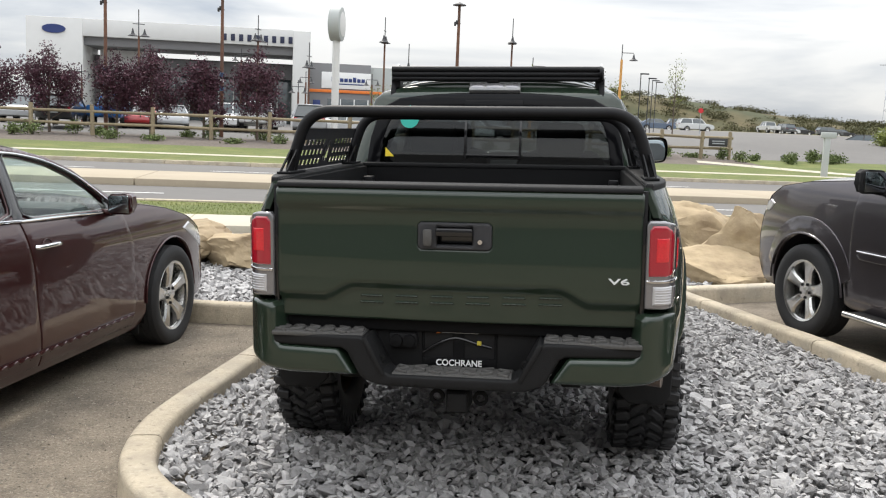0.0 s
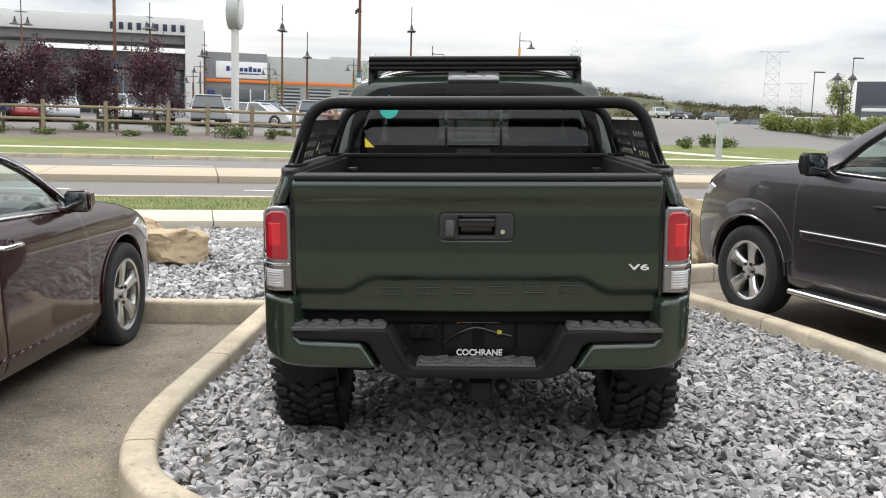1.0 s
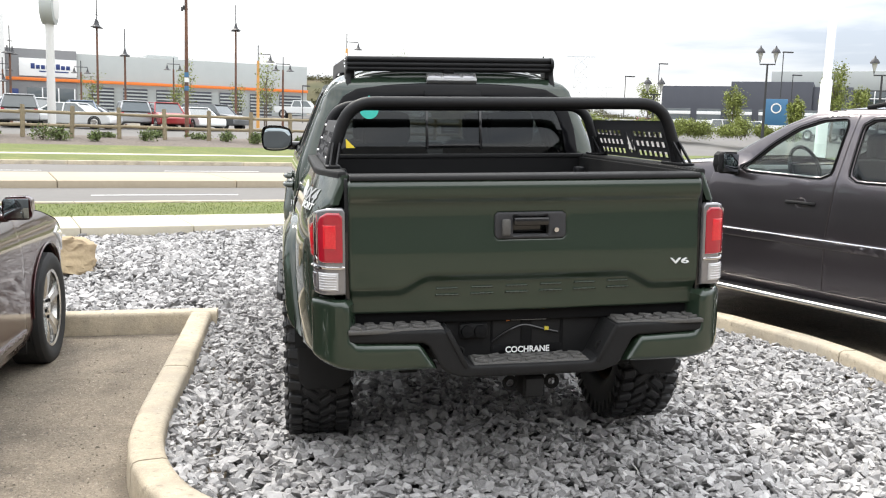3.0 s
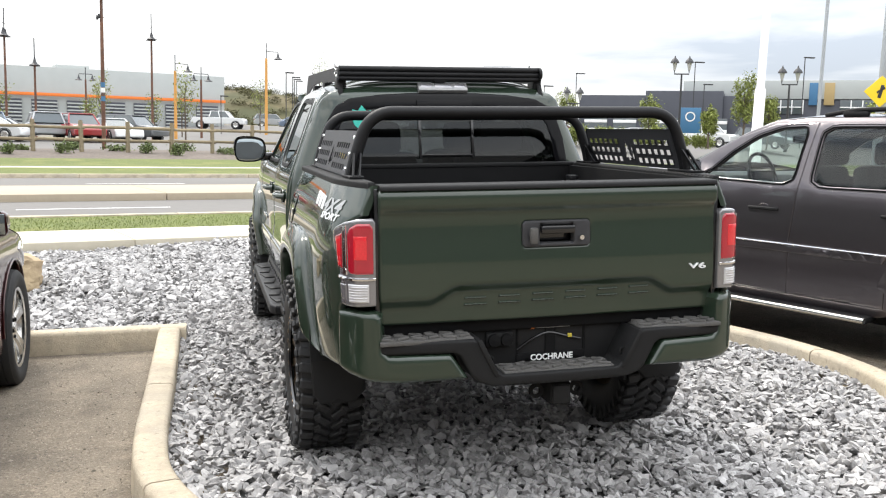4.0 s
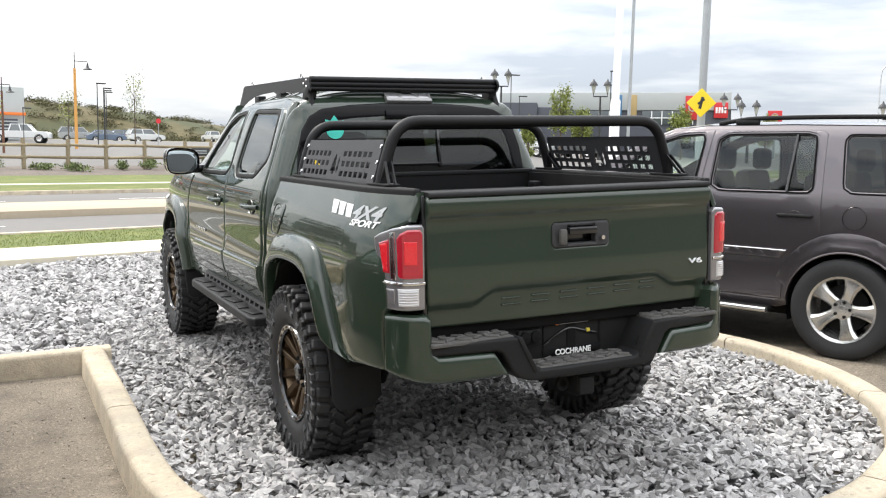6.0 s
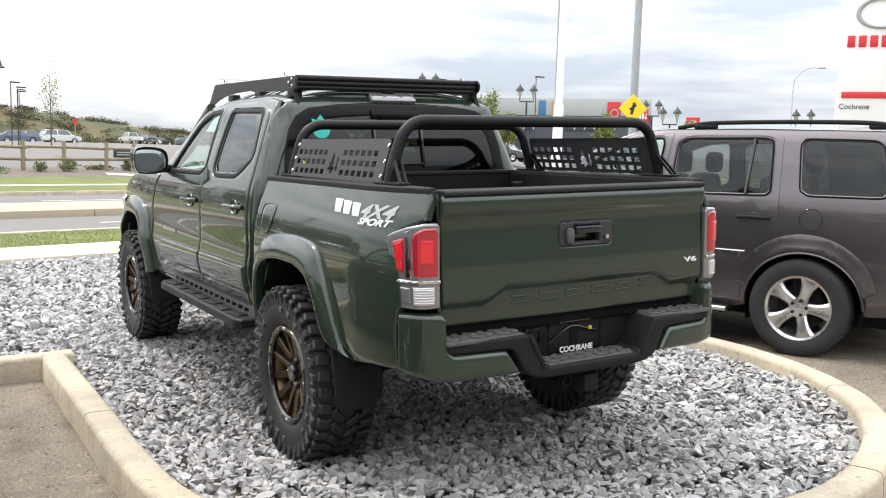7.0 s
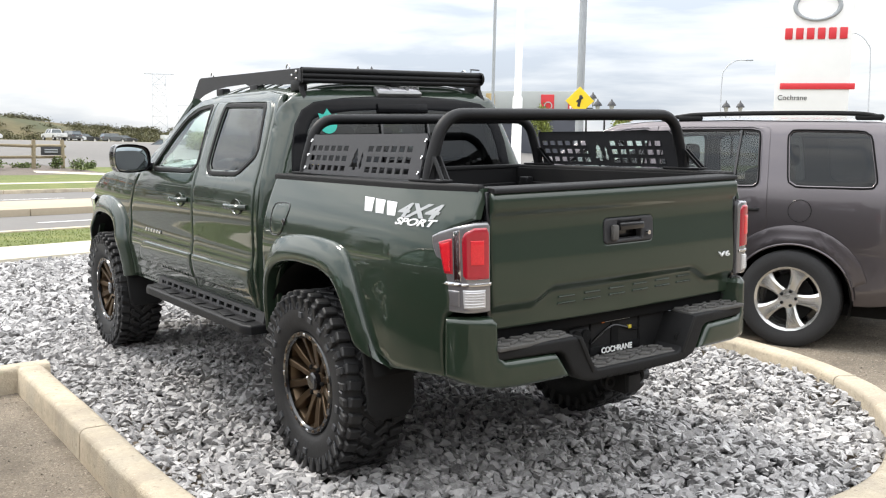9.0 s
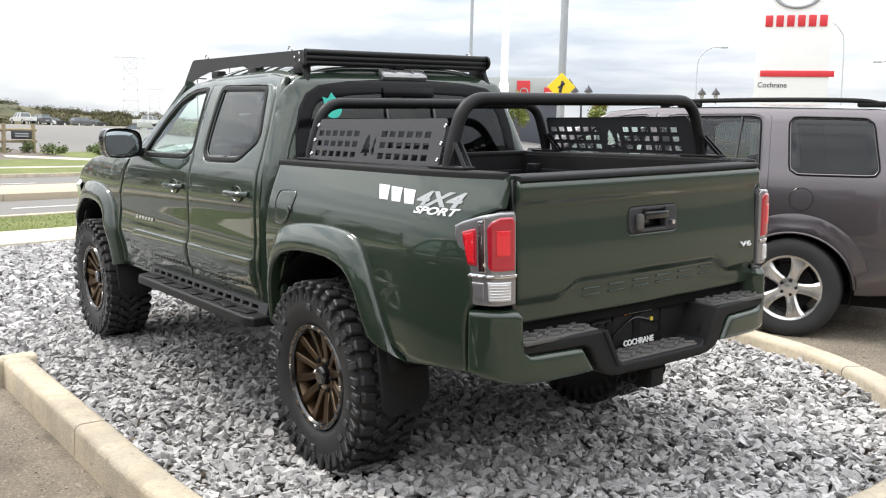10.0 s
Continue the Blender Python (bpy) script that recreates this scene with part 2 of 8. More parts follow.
def prism(outline, f, depth, bm=None):
    """A plate: an outline in 2D, mapped by f(a, b, h), from h = 0 to h = -depth."""
    own = bmesh.new()
    top = [own.verts.new(f(a, b, 0.0)) for a, b in outline]
    bot = [own.verts.new(f(a, b, -depth)) for a, b in outline]
    k = len(outline)
    own.faces.new(top)
    own.faces.new(bot[::-1])
    for i in range(k):
        own.faces.new((top[i], bot[i], bot[(i + 1) % k], top[(i + 1) % k]))
    bmesh.ops.recalc_face_normals(own, faces=own.faces)
    bmesh.ops.triangulate(own, faces=[q for q in own.faces if len(q.verts) > 4])
    return join(bm, own)


from mathutils.geometry import delaunay_2d_cdt


def dense(outline, step):
    """An outline with points at most a step apart."""
    out = []
    for (a0, b0), (a1, b1) in zip(outline, outline[1:] + outline[:1]):
        k = max(1, math.ceil(math.hypot(a1 - a0, b1 - b0) / step))
        out += [(a0 + (a1 - a0) * j / k, b0 + (b1 - b0) * j / k) for j in range(k)]
    return out


def inside(P, loop):
    x, y = P[:, 0], P[:, 1]
    c = np.zeros(len(P), bool)
    L = np.array(loop)
    for (x0, y0), (x1, y1) in zip(L, np.roll(L, -1, 0)):
        hit = (y0 > y) != (y1 > y)
        with np.errstate(divide="ignore", invalid="ignore"):
            c ^= hit & (x < (x1 - x0) * (y - y0) / (y1 - y0 + 1e-30) + x0)
    return c


def gap_to(P, loops):
    """How far points lie from the nearest edge of some outlines."""
    best = np.full(len(P), 1e9)
    for loop in loops:
        L = np.array(loop)
        for a, b in zip(L, np.roll(L, -1, 0)):
            ab = b - a
            t = np.clip(((P - a) @ ab) / max(ab @ ab, 1e-12), 0, 1)
            best = np.minimum(best, np.linalg.norm(P - (a + t[:, None] * ab), axis=1))
    return best


def sheet(outline, f, step=0.03, r=0.008, holes=(), thick=0.01, bm=None, rims=True, round_holes=True):
    """A panel with rounded rims: an outline with holes in 2D, filled with a grid and mapped by f(a, b, h) with h outward."""
    loops = [dense(outline, step)] + [dense(h, step) for h in holes]
    allp, edges = [], []
    for loop in loops:
        k0 = len(allp)
        allp += loop
        edges += [(k0 + i, k0 + (i + 1) % len(loop)) for i in range(len(loop))]
    nb = len(allp)
    O = np.array(loops[0])
    lo, hi = O.min(0), O.max(0)
    gx, gy = np.meshgrid(np.arange(lo[0] + step / 2, hi[0], step), np.arange(lo[1] + step / 2, hi[1], step))
    G = np.c_[gx.ravel(), gy.ravel()]
    # rings of points that follow the rims
    ring = []
    for li, loop in enumerate(loops):
        L = np.array(loop)
        t = np.roll(L, -1, 0) - np.roll(L, 1, 0)
        t /= np.maximum(np.linalg.norm(t, axis=1)[:, None], 1e-9)
        nrm = np.c_[-t[:, 1], t[:, 0]]
        for q in ((0.02, 0.08, 0.18, 0.3, 0.44, 0.6, 0.8, 1.0) if r > 0.05 else (0.1, 0.36, 0.66, 1.0) if r > 0.004 else (0.35, 1.0)):
            for sgn in (1, -1):
                ring.append(L + nrm * sgn * r * q)
    R = np.vstack(ring)
    ok = inside(R, loops[0])
    for h in loops[1:]:
        ok &= ~inside(R, h)
    R = R[ok]
    R = R[gap_to(R, loops) > r * (0.015 if r > 0.05 else 0.07)]
    ok = inside(G, loops[0])
    for h in loops[1:]:
        ok &= ~inside(G, h)
    G = G[ok]
    if len(G):
        G = G[gap_to(G, loops) > max(step * 0.45, r * 1.2)]
    pts = np.vstack([np.array(allp), R, G]) if len(G) else np.vstack([np.array(allp), R])
    v2, _, tris, orig, _, _ = delaunay_2d_cdt([Vector(p) for p in pts.tolist()], edges, [], 0, 1e-6)
    V = np.array([(p.x, p.y) for p in v2])
    T = np.array([t for t in tris if len(t) == 3])
    C = V[T].mean(1)
    keep = inside(C, loops[0])
    for h in loops[1:]:
        keep &= ~inside(C, h)
    T = T[keep]
    D = gap_to(V, loops if round_holes else loops[:1])
    dd = np.minimum(D, r)
    H = -(r - np.sqrt(np.maximum(r * r - (r - dd) ** 2, 0)))
    own = bmesh.new()
    used = {}
    def vert(i):
        if i not in used:
            used[i] = own.verts.new(f(V[i, 0], V[i, 1], H[i]))
        return used[i]
    for a, b, c in T:
        own.faces.new((vert(a), vert(b), vert(c)))
    if rims and thick:
        rim = [e for e in own.edges if len(e.link_faces) == 1]
        back = {}
        index = {v: i for i, v in used.items()}
        for e in rim:
            fv = e.link_faces[0]
            a, b = e.verts
            # the direction in which the face goes round
            vs = list(fv.verts)
            if vs[(vs.index(a) + 1) % 3] is not b:
                a, b = b, a
            for v in (a, b):
                if v not in back:
                    i = index[v]
                    back[v] = own.verts.new(f(V[i, 0], V[i, 1], -thick))
            own.faces.new((b, a, back[a], back[b]))
    # outward side: h grows along the normal
    own.normal_update()
    i0 = T[0]
    c2 = V[i0].mean(0)
    out = Vector(f(c2[0], c2[1], 0.01)) - Vector(f(c2[0], c2[1], 0.0))
    own.faces.ensure_lookup_table()
    if own.faces[0].normal.dot(out) < 0:
        bmesh.ops.reverse_faces(own, faces=own.faces[:])
    return join(bm, own)


def mirrored(ob, name=None):
    """The same mesh on the other side of its parent's x = 0."""
    me = ob.data.copy()
    me.transform(Matrix.Diagonal((-1, 1, 1, 1)))
    me.flip_normals()
    c = new(name or ob.name.split(".")[0], me)
    c.parent = ob.parent
    if "label" in ob:
        c["label"] = ob["label"]
    return c


def strip(points_a, points_b, mat, name, parent=None, depth=0.0, smooth=True):
    """A sheet between two rows of points, with side walls going down by depth."""
    n = len(points_a)
    V = [tuple(p) for p in points_a] + [tuple(p) for p in points_b]
    F = [(i, i + 1, n + i + 1, n + i) for i in range(n - 1)]
    return arrays_object(name, V, F, mat, parent, smooth)


def lettering(text, size, mat, parent, name, m, depth=0.004, shear=0.0, space=1.0, width=None, bold=0.0):
    """Raised letters in the built-in font, in the plane of m, growing along its x."""
    cu = bpy.data.curves.new("letters", "FONT")
    cu.body, cu.size, cu.extrude, cu.shear, cu.space_character = text, size, depth / 2, shear, space
    cu.offset = bold
    tmp = new("letters", cu)
    dg = bpy.context.evaluated_depsgraph_get()
    dg.update()
    me = bpy.data.meshes.new_from_object(tmp.evaluated_get(dg))
    bpy.data.objects.remove(tmp)
    bpy.data.curves.remove(cu)
    xs = [v.co.x for v in me.vertices]
    k = width / (max(xs) - min(xs)) if width else 1.0
    me.transform(m @ Matrix.Diagonal((k, 1, 1, 1)) @ Matrix.Translation((-min(xs), 0, 0)))
    me.materials.clear()
    me.materials.append(mat)
    ob = new(name, me)
    ob.parent = parent
    return ob

# ---- the ground, in a frame that runs along the road: s along it, n across it ----
ROAD = radians(16.5)
EX, EY = Vector((math.cos(ROAD), math.sin(ROAD), 0)), Vector((-math.sin(ROAD), math.cos(ROAD), 0))


def ramp(x, a, b):
    t = min(1, max(0, (x - a) / (b - a)))
    return t * t * (3 - 2 * t)


def height(s, n):
    z = 0.14 * ramp(n, 34, 37) + 0.42 * ramp(n, 38, 47) + 0.35 * ramp(n, 47, 58)
    z += 1.1 * ramp(s, 12, 34) * ramp(n, 45, 62) + 1.5 * ramp(n, 80, 140)
    return z


def sn(s, n, z=0.0):
    p = EX * s + EY * n
    return Vector((p.x, p.y, z))


def on_ground(s, n, dz=0.0):
    return sn(s, n, height(s, n) + dz)


def band(name, n0, n1, mat, s0=-140, s1=140, dz=0.0, step=2.0, label="", cat=""):
    """A strip of ground along the road that follows the land."""
    ks = max(2, int((s1 - s0) / 4))
    kn = max(1, int(abs(n1 - n0) / step))
    V, F = [], []
    for i in range(ks + 1):
        for j in range(kn + 1):
            V.append(tuple(on_ground(s0 + (s1 - s0) * i / ks, n0 + (n1 - n0) * j / kn, dz)))
    w = kn + 1
    for i in range(ks):
        for j in range(kn):
            a = i * w + j
            F.append((a, a + w, a + w + 1, a + 1))
    ob = arrays_object(name, V, F, mat, None, True)
    return tagged(ob, label, cat, kind="structure")


def ridge(name, n0, n1, z, mat, label, cat, s0=-140, s1=140, seg=3.0, gap=0.012, drop=0.3):
    """A raised run of poured concrete, cut by joints, each length of it a block."""
    root = thing(name, label, cat, kind="structure")
    k = int((s1 - s0) / seg)
    me = None
    for i in range(k):
        if me is None:
            bm = box((seg - gap, n1 - n0, z + drop), (0, 0, (z - drop) / 2), 0.02)
            ob = mesh_object("kerb_length", bm, mat, root)
            me = ob.data
        else:
            ob = new("kerb_length", me)
            ob.parent = root
        p = on_ground(s0 + seg * (i + 0.5), (n0 + n1) / 2)
        ob.matrix_world = Matrix.Translation(p) @ pose(0, 0, 0, 0, 0, 16.5)
    return root


# one sheet to the horizon under everything
GV, GF = [], []
gs = [-2500, -1200, -600, -300, -150, -75, -40, -20, 0, 20, 40, 75, 150, 300, 600, 1200, 2500]
gn = [-2500, -1000, -300, -80, -20, -6, 33, 36, 40, 48, 60, 80, 140, 300, 700, 1500, 2600]
for a in gs:
    for b in gn:
        GV.append(tuple(on_ground(a, b, -0.17)))
for i in range(len(gs) - 1):
    for j in range(len(gn) - 1):
        a = i * len(gn) + j
        GF.append((a, a + len(gn), a + len(gn) + 1, a + 1))
ground = tagged(arrays_object("ground", GV, GF, M_FIELD, None, True), "dry open ground reaching to the horizon", "ground", kind="structure")

def fall(x):
    """How the paved ground lies higher to the east."""
    return 0.021 * max(-6.0, min(6.0, x))


# the car park in front of the island: a sheet of old asphalt
PV, PF = [], []
for i in range(41):
    for j in range(41):
        x, y = -30 + i * 1.5, -22 + j * 0.8
        PV.append((x, y, -0.035 + fall(x)))
for i in range(40):
    for j in range(40):
        a = i * 41 + j
        PF.append((a, a + 41, a + 42, a + 1))
parking_lot = tagged(arrays_object("pavement", PV, PF, M_ASPHALT, None, True), "worn grey-brown asphalt of the car park", "pavement", kind="structure")

# sidewalk slabs, lawn, road, median, far side
band("lawn_near", 15.05, 17.75, M_GRASS, dz=0.03, label="mown lawn strip beside the road", cat="lawn")
ridge("kerb_near", 17.75, 17.92, 0.06, M_CONCRETE, "low concrete kerb between lawn and road", "kerb", -60, 60)
band("road", 17.9, 34.0, M_ROAD, dz=-0.02, label="grey two-way asphalt road with a wide median", cat="road")
ridge("median", 22.4, 26.0, 0.15, M_MEDIAN, "raised tan concrete road median with joints", "median", -80, 80, seg=4.0, gap=0.02)
ridge("kerb_far", 33.8, 34.0, 0.12, M_CONCRETE, "concrete kerb on the far side of the road", "kerb", -80, 80)
band("lawn_verge", 34.0, 36.6, M_GRASS, dz=0.1, label="narrow grass verge along the far kerb", cat="lawn")
band("sidewalk_far", 36.6, 37.8, M_WALK, dz=0.1, label="pale concrete footpath beyond the road", cat="sidewalk")
band("lawn_slope", 37.8, 42.2, M_GRASS, dz=0.1, label="grass slope rising to the fence bed", cat="lawn")
band("planting_bed", 42.2, 49.6, M_SOIL, -140, 22.5, dz=0.1, label="brown pebble planting bed under the fence", cat="planting bed")
band("lawn_corner", 42.2, 47.0, M_GRASS, 22.5, 34.0, dz=0.1, label="corner lawn by the side road", cat="lawn")
band("dealer_lot", 49.6, 104.0, M_ROAD, -140, 22.5, dz=0.1, step=4, label="asphalt car lot of the dealer across the road", cat="parking lot")
band("side_road", 47.0, 110.0, M_ROAD, 22.5, 140.0, dz=0.1, step=4, label="wide side road and lot beyond the fence", cat="road")
band("side_road_mouth", 42.2, 47.0, M_ROAD, 34.0, 140.0, dz=0.1, label="mouth of the side road", cat="road")
# painted lane line dashes
dash_root = thing("lane_marking", "worn white dashed lane lines on the road", "road marking", kind="structure")
for n_line, s_first in ((20.2, -45), (29.8, -42)):
    for i in range(16):
        s = s_first + i * 6.5
        ob = strip([on_ground(s, n_line - 0.06, -0.012), on_ground(s + 3, n_line - 0.06, -0.012)], [on_ground(s, n_line + 0.06, -0.012), on_ground(s + 3, n_line + 0.06, -0.012)], M_WHITE, "dash", dash_root)
# path crossing the verge towards the side road
path_walk = thing("footpath", "pale concrete path crossing the far lawn", "sidewalk", kind="structure")
for i in range(7):
    s, n = 19.2 + i * 1.1, 43.2 - i * 0.75
    V = [on_ground(s, n, 0.112), on_ground(s + 1.08, n - 0.74, 0.112), on_ground(s + 1.5, n + 0.4, 0.112), on_ground(s + 0.42, n + 1.14, 0.112)]
    ob = arrays_object("slab", [tuple(p) for p in V], [(0, 1, 2, 3)], M_WALK, path_walk)

# near sidewalk: slabs with joints
sidewalk = thing("sidewalk", "pale concrete sidewalk between gravel and lawn", "sidewalk", kind="structure")
slab_mesh = None
for i in range(36):
    if slab_mesh is None:
        ob = mesh_object("slab", box((1.488, 1.56, 0.2), (0, 0, 0), 0.012), M_WALK, sidewalk)
        slab_mesh = ob.data
    else:
        ob = new("slab", slab_mesh)
        ob.parent = sidewalk
    ob.matrix_world = Matrix.Translation(sn(-25 + i * 1.5, 14.27, -0.03)) @ pose(0, 0, 0, 0, 0, 16.5)

# ---- the gravel island and its kerbs ----
GRAVEL_Z = 0.03
ISLAND = [(-1.985, 7.14), (-1.99, 5.6), (-1.995, 4.6), (-1.945, 4.05), (-1.765, 3.56), (-1.42, 3.21), (-0.93, 2.955), (-0.42, 2.79), (0.05, 2.72), (0.5, 2.75), (0.95, 2.92), (1.4, 3.2),
          (1.8, 3.62), (2.08, 4.15), (2.24, 4.7), (2.28, 5.2), (2.2, 5.75), (2.06, 6.25), (1.82, 6.95), (1.50, 7.75), (1.18, 8.55), (1.03, 8.92)]
island_path = smooth_path([(x, y, 0) for x, y in ISLAND], 12)


def kerb_run(root, path, width, top, seg_len, base=-0.12):
    """Concrete kerb lengths along a path, each one a block with rounded shoulders and a thin joint between."""
    pts = [Vector(p) for p in path]
    acc, seg, run = 0.0, [pts[0]], []
    for a, b in zip(pts, pts[1:]):
        acc += (b - a).length
        seg.append(b)
        if acc > seg_len:
            run.append(seg)
            seg, acc = [b], 0.0
    if len(seg) > 1:
        run.append(seg)
    h = width / 2
    prof = [(-h - 0.012, base), (-h - 0.004, top - 0.03), (-h + 0.006, top - 0.009), (-h + 0.028, top), (h - 0.028, top), (h - 0.006, top - 0.009), (h + 0.002, top - 0.03), (h + 0.006, base)]
    for seg in run:
        bm = bmesh.new()
        rings = []
        total = sum((b - a).length for a, b in zip(seg, seg[1:]))
        for i, p in enumerate(seg):
            d = (seg[min(i + 1, len(seg) - 1)] - seg[max(i - 1, 0)]).normalized()
            side = Vector((-d.y, d.x, 0))
            q = p.copy()
            if i == 0:
                q = p + d * 0.006
            if i == len(seg) - 1:
                q = p - d * 0.006
            wob = 0.004 * noise.noise(p * 3.1)
            rings.append([bm.verts.new((q.x + side.x * u, q.y + side.y * u, z + fall(q.x) + (wob if z > 0 else 0))) for u, z in prof])
        for r0, r1 in zip(rings, rings[1:]):
            for j in range(len(prof) - 1):
                bm.faces.new((r0[j], r0[j + 1], r1[j + 1], r1[j]))
        bm.faces.new(rings[0][::-1])
        bm.faces.new(rings[-1])
        bmesh.ops.recalc_face_normals(bm, faces=bm.faces)
        part("kerb_length", bm, M_CONCRETE, root, angle=50)


kerb = thing("kerb", "tan concrete kerb round the gravel island", "kerb", kind="structure")
kerb_run(kerb, island_path, 0.155, 0.125, 1.55)
kerb_left = thing("kerb_bay", "tan concrete kerb at the head of the parking bay", "kerb", kind="structure")
kerb_run(kerb_left, [(-1.86 - 0.25 * i, 7.16, 0) for i in range(60)], 0.16, 0.130, 2.4)
kerb_right = thing("kerb_bay_side", "tan concrete kerb at the head of the angled bay", "kerb", kind="structure")
kerb_run(kerb_right, [(0.96 + 0.225 * i, 8.93 + 0.110 * i, 0) for i in range(60)], 0.17, 0.125, 1.15)


def in_gravel(x, y):
    """Whether a place lies in the gravel, away from the kerbs."""
    P = np.c_[x, y]
    loop = [(p.x, p.y) for p in island_path]
    a = inside(P, loop)
    n = -math.sin(ROAD) * x + math.cos(ROAD) * y
    strip_l = (y > 7.16) & (n < 13.5) & (x <= 1.0)
    strip_r = (y > 8.93 + 0.489 * (x - 0.96)) & (n < 13.5) & (x > 1.0)
    return a | ((strip_l | strip_r) & (x > -16) & (x < 14)) | ((y > 7.0) & (y < 8.95) & (x > -1.9) & (x < 1.0))


def gravel_height(x, y):
    return GRAVEL_Z + 0.021 * np.clip(x, -6, 6) + 0.018 * np.sin(x * 1.7 + 0.6) * np.sin(y * 1.3) + 0.01 * np.sin(x * 4.1 + y * 3.3)


rng = np.random.default_rng(7)
BV, BF = [], []
bx = [-16 + 0.4 * i for i in range(76)]
by = [2.6 + 0.4 * i for i in range(42)]
idx = {}
for i, x in enumerate(bx):
    for j, y in enumerate(by):
        idx[i, j] = len(BV)
        BV.append((x, y, float(gravel_height(x, y)) - 0.035))
for i in range(len(bx) - 1):
    for j in range(len(by) - 1):
        x, y = bx[i] + 0.2, by[j] + 0.2
        corners = np.array([(bx[i], by[j]), (bx[i + 1], by[j]), (bx[i], by[j + 1]), (bx[i + 1], by[j + 1])])
        island_ok = in_gravel(corners[:, 0], corners[:, 1]).all()
        if island_ok:
            BF.append((idx[i, j], idx[i + 1, j], idx[i + 1, j + 1], idx[i, j + 1]))
# the bed sheet is coloured dark as shade between the chips lying on it
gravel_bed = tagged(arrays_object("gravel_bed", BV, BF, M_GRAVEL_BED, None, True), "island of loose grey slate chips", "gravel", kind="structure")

# prototype chips: flat, angular, uneven
protos = []
for k in range(14):
    bm = bmesh.new()
    for _ in range(9):
        v = rng.normal(size=3)
        v /= np.linalg.norm(v)
        bm.verts.new((v[0] * rng.uniform(0.8, 1.1), v[1] * rng.uniform(0.6, 0.9), v[2] * rng.uniform(0.28, 0.5)))
    res = bmesh.ops.convex_hull(bm, input=bm.verts[:])
    loose = [v for v in bm.verts if not v.link_faces]
    bmesh.ops.delete(bm, geom=loose, context="VERTS")
    bm.verts.index_update()
    protos.append((np.array([v.co[:] for v in bm.verts]), np.array([[v.index for v in q.verts] for q in bm.faces])))
    bm.free()


def chip_places(x0, x1, y0, y1, per_m2):
    k = int((x1 - x0) * (y1 - y0) * per_m2)
    x, y = rng.uniform(x0, x1, k), rng.uniform(y0, y1, k)
    ok = in_gravel(x, y)
    return x[ok], y[ok]


def chip_turns(k, tilt):
    a, b, c = rng.uniform(0, 2 * np.pi, k), rng.normal(0, tilt, k), rng.normal(0, tilt, k)
    ca, sa, cb, sb, cc, sc = np.cos(a), np.sin(a), np.cos(b), np.sin(b), np.cos(c), np.sin(c)
    R = np.zeros((k, 3, 3))
    R[:, 0, 0], R[:, 0, 1], R[:, 0, 2] = ca * cb, ca * sb * sc - sa * cc, ca * sb * cc + sa * sc
    R[:, 1, 0], R[:, 1, 1], R[:, 1, 2] = sa * cb, sa * sb * sc + ca * cc, sa * sb * cc - ca * sc
    R[:, 2, 0], R[:, 2, 1], R[:, 2, 2] = -sb, cb * sc, cb * cc
    return R


def heap(x, y, size, lift, name, parent, base_z=None, mat=None, label="loose grey slate chips of mixed size"):
    """Many loose chips joined into one mesh."""
    k = len(x)
    R = chip_turns(k, 0.44)
    s = size * np.exp(rng.normal(0, 0.30, k))
    z = (gravel_height(x, y) - 0.012 if base_z is None else base_z) + lift * rng.uniform(0, 1, k)
    which = rng.integers(0, len(protos), k)
    VS, FS, base = [], [], 0
    for q, (pv, pf) in enumerate(protos):
        m = np.where(which == q)[0]
        if not len(m):
            continue
        W = np.einsum("kij,pj->kpi", R[m], pv) * s[m, None, None] + np.c_[x[m], y[m], z[m]][:, None, :]
        VS.append(W.reshape(-1, 3))
        FS.append((pf[None] + base + (np.arange(len(m)) * len(pv))[:, None, None]).reshape(-1, 3))
        base += len(m) * len(pv)
    V, F = np.vstack(VS), np.vstack(FS)
    me = bpy.data.meshes.new(name)
    me.vertices.add(len(V))
    me.vertices.foreach_set("co", V.astype(np.float32).ravel())
    me.loops.add(F.size)
    me.loops.foreach_set("vertex_index", F.astype(np.int32).ravel())
    me.polygons.add(len(F))
    me.polygons.foreach_set("loop_start", np.arange(0, F.size, 3, dtype=np.int32))
    me.update(calc_edges=True)
    me.validate()
    me.shade_flat()
    me.materials.append(mat or M_STONE)
    ob = new(name, me)
    ob.parent = parent
    return tagged(ob, label, kind="stuff")


cx0, cy0 = chip_places(-2.0, 2.3, 2.6, 8.4, 1500)
heap(cx0, cy0, 0.0295, 0.034, "loose_chips", gravel_bed)
cx1, cy1 = chip_places(-10.0, 4.5, 7.2, 15.0, 520)
heap(cx1, cy1, 0.042, 0.02, "loose_chips", gravel_bed)

# grit lying on the asphalt beside the kerbs
M_GRIT = material("asphalt_grit", (0.27, 0.235, 0.19), 0.9, scale=60, var=0.3, island=1.1)
gx, gy = rng.uniform(-4.6, -2.06, 9000), rng.uniform(1.2, 7.0, 9000)
near_kerb = rng.uniform(0, 1, 9000) < np.exp(-(-2.06 - gx) / 0.55) + 0.30
gx, gy = gx[near_kerb], gy[near_kerb]
gx2, gy2 = rng.uniform(2.3, 4.2, 2600), rng.uniform(2.6, 5.2, 2600)
out2 = gx2 > 2.36 - 0.35 * np.clip(4.6 - gy2, 0, 3) ** 1.3 + 0.1
gx, gy = np.r_[gx, gx2[out2]], np.r_[gy, gy2[out2]]
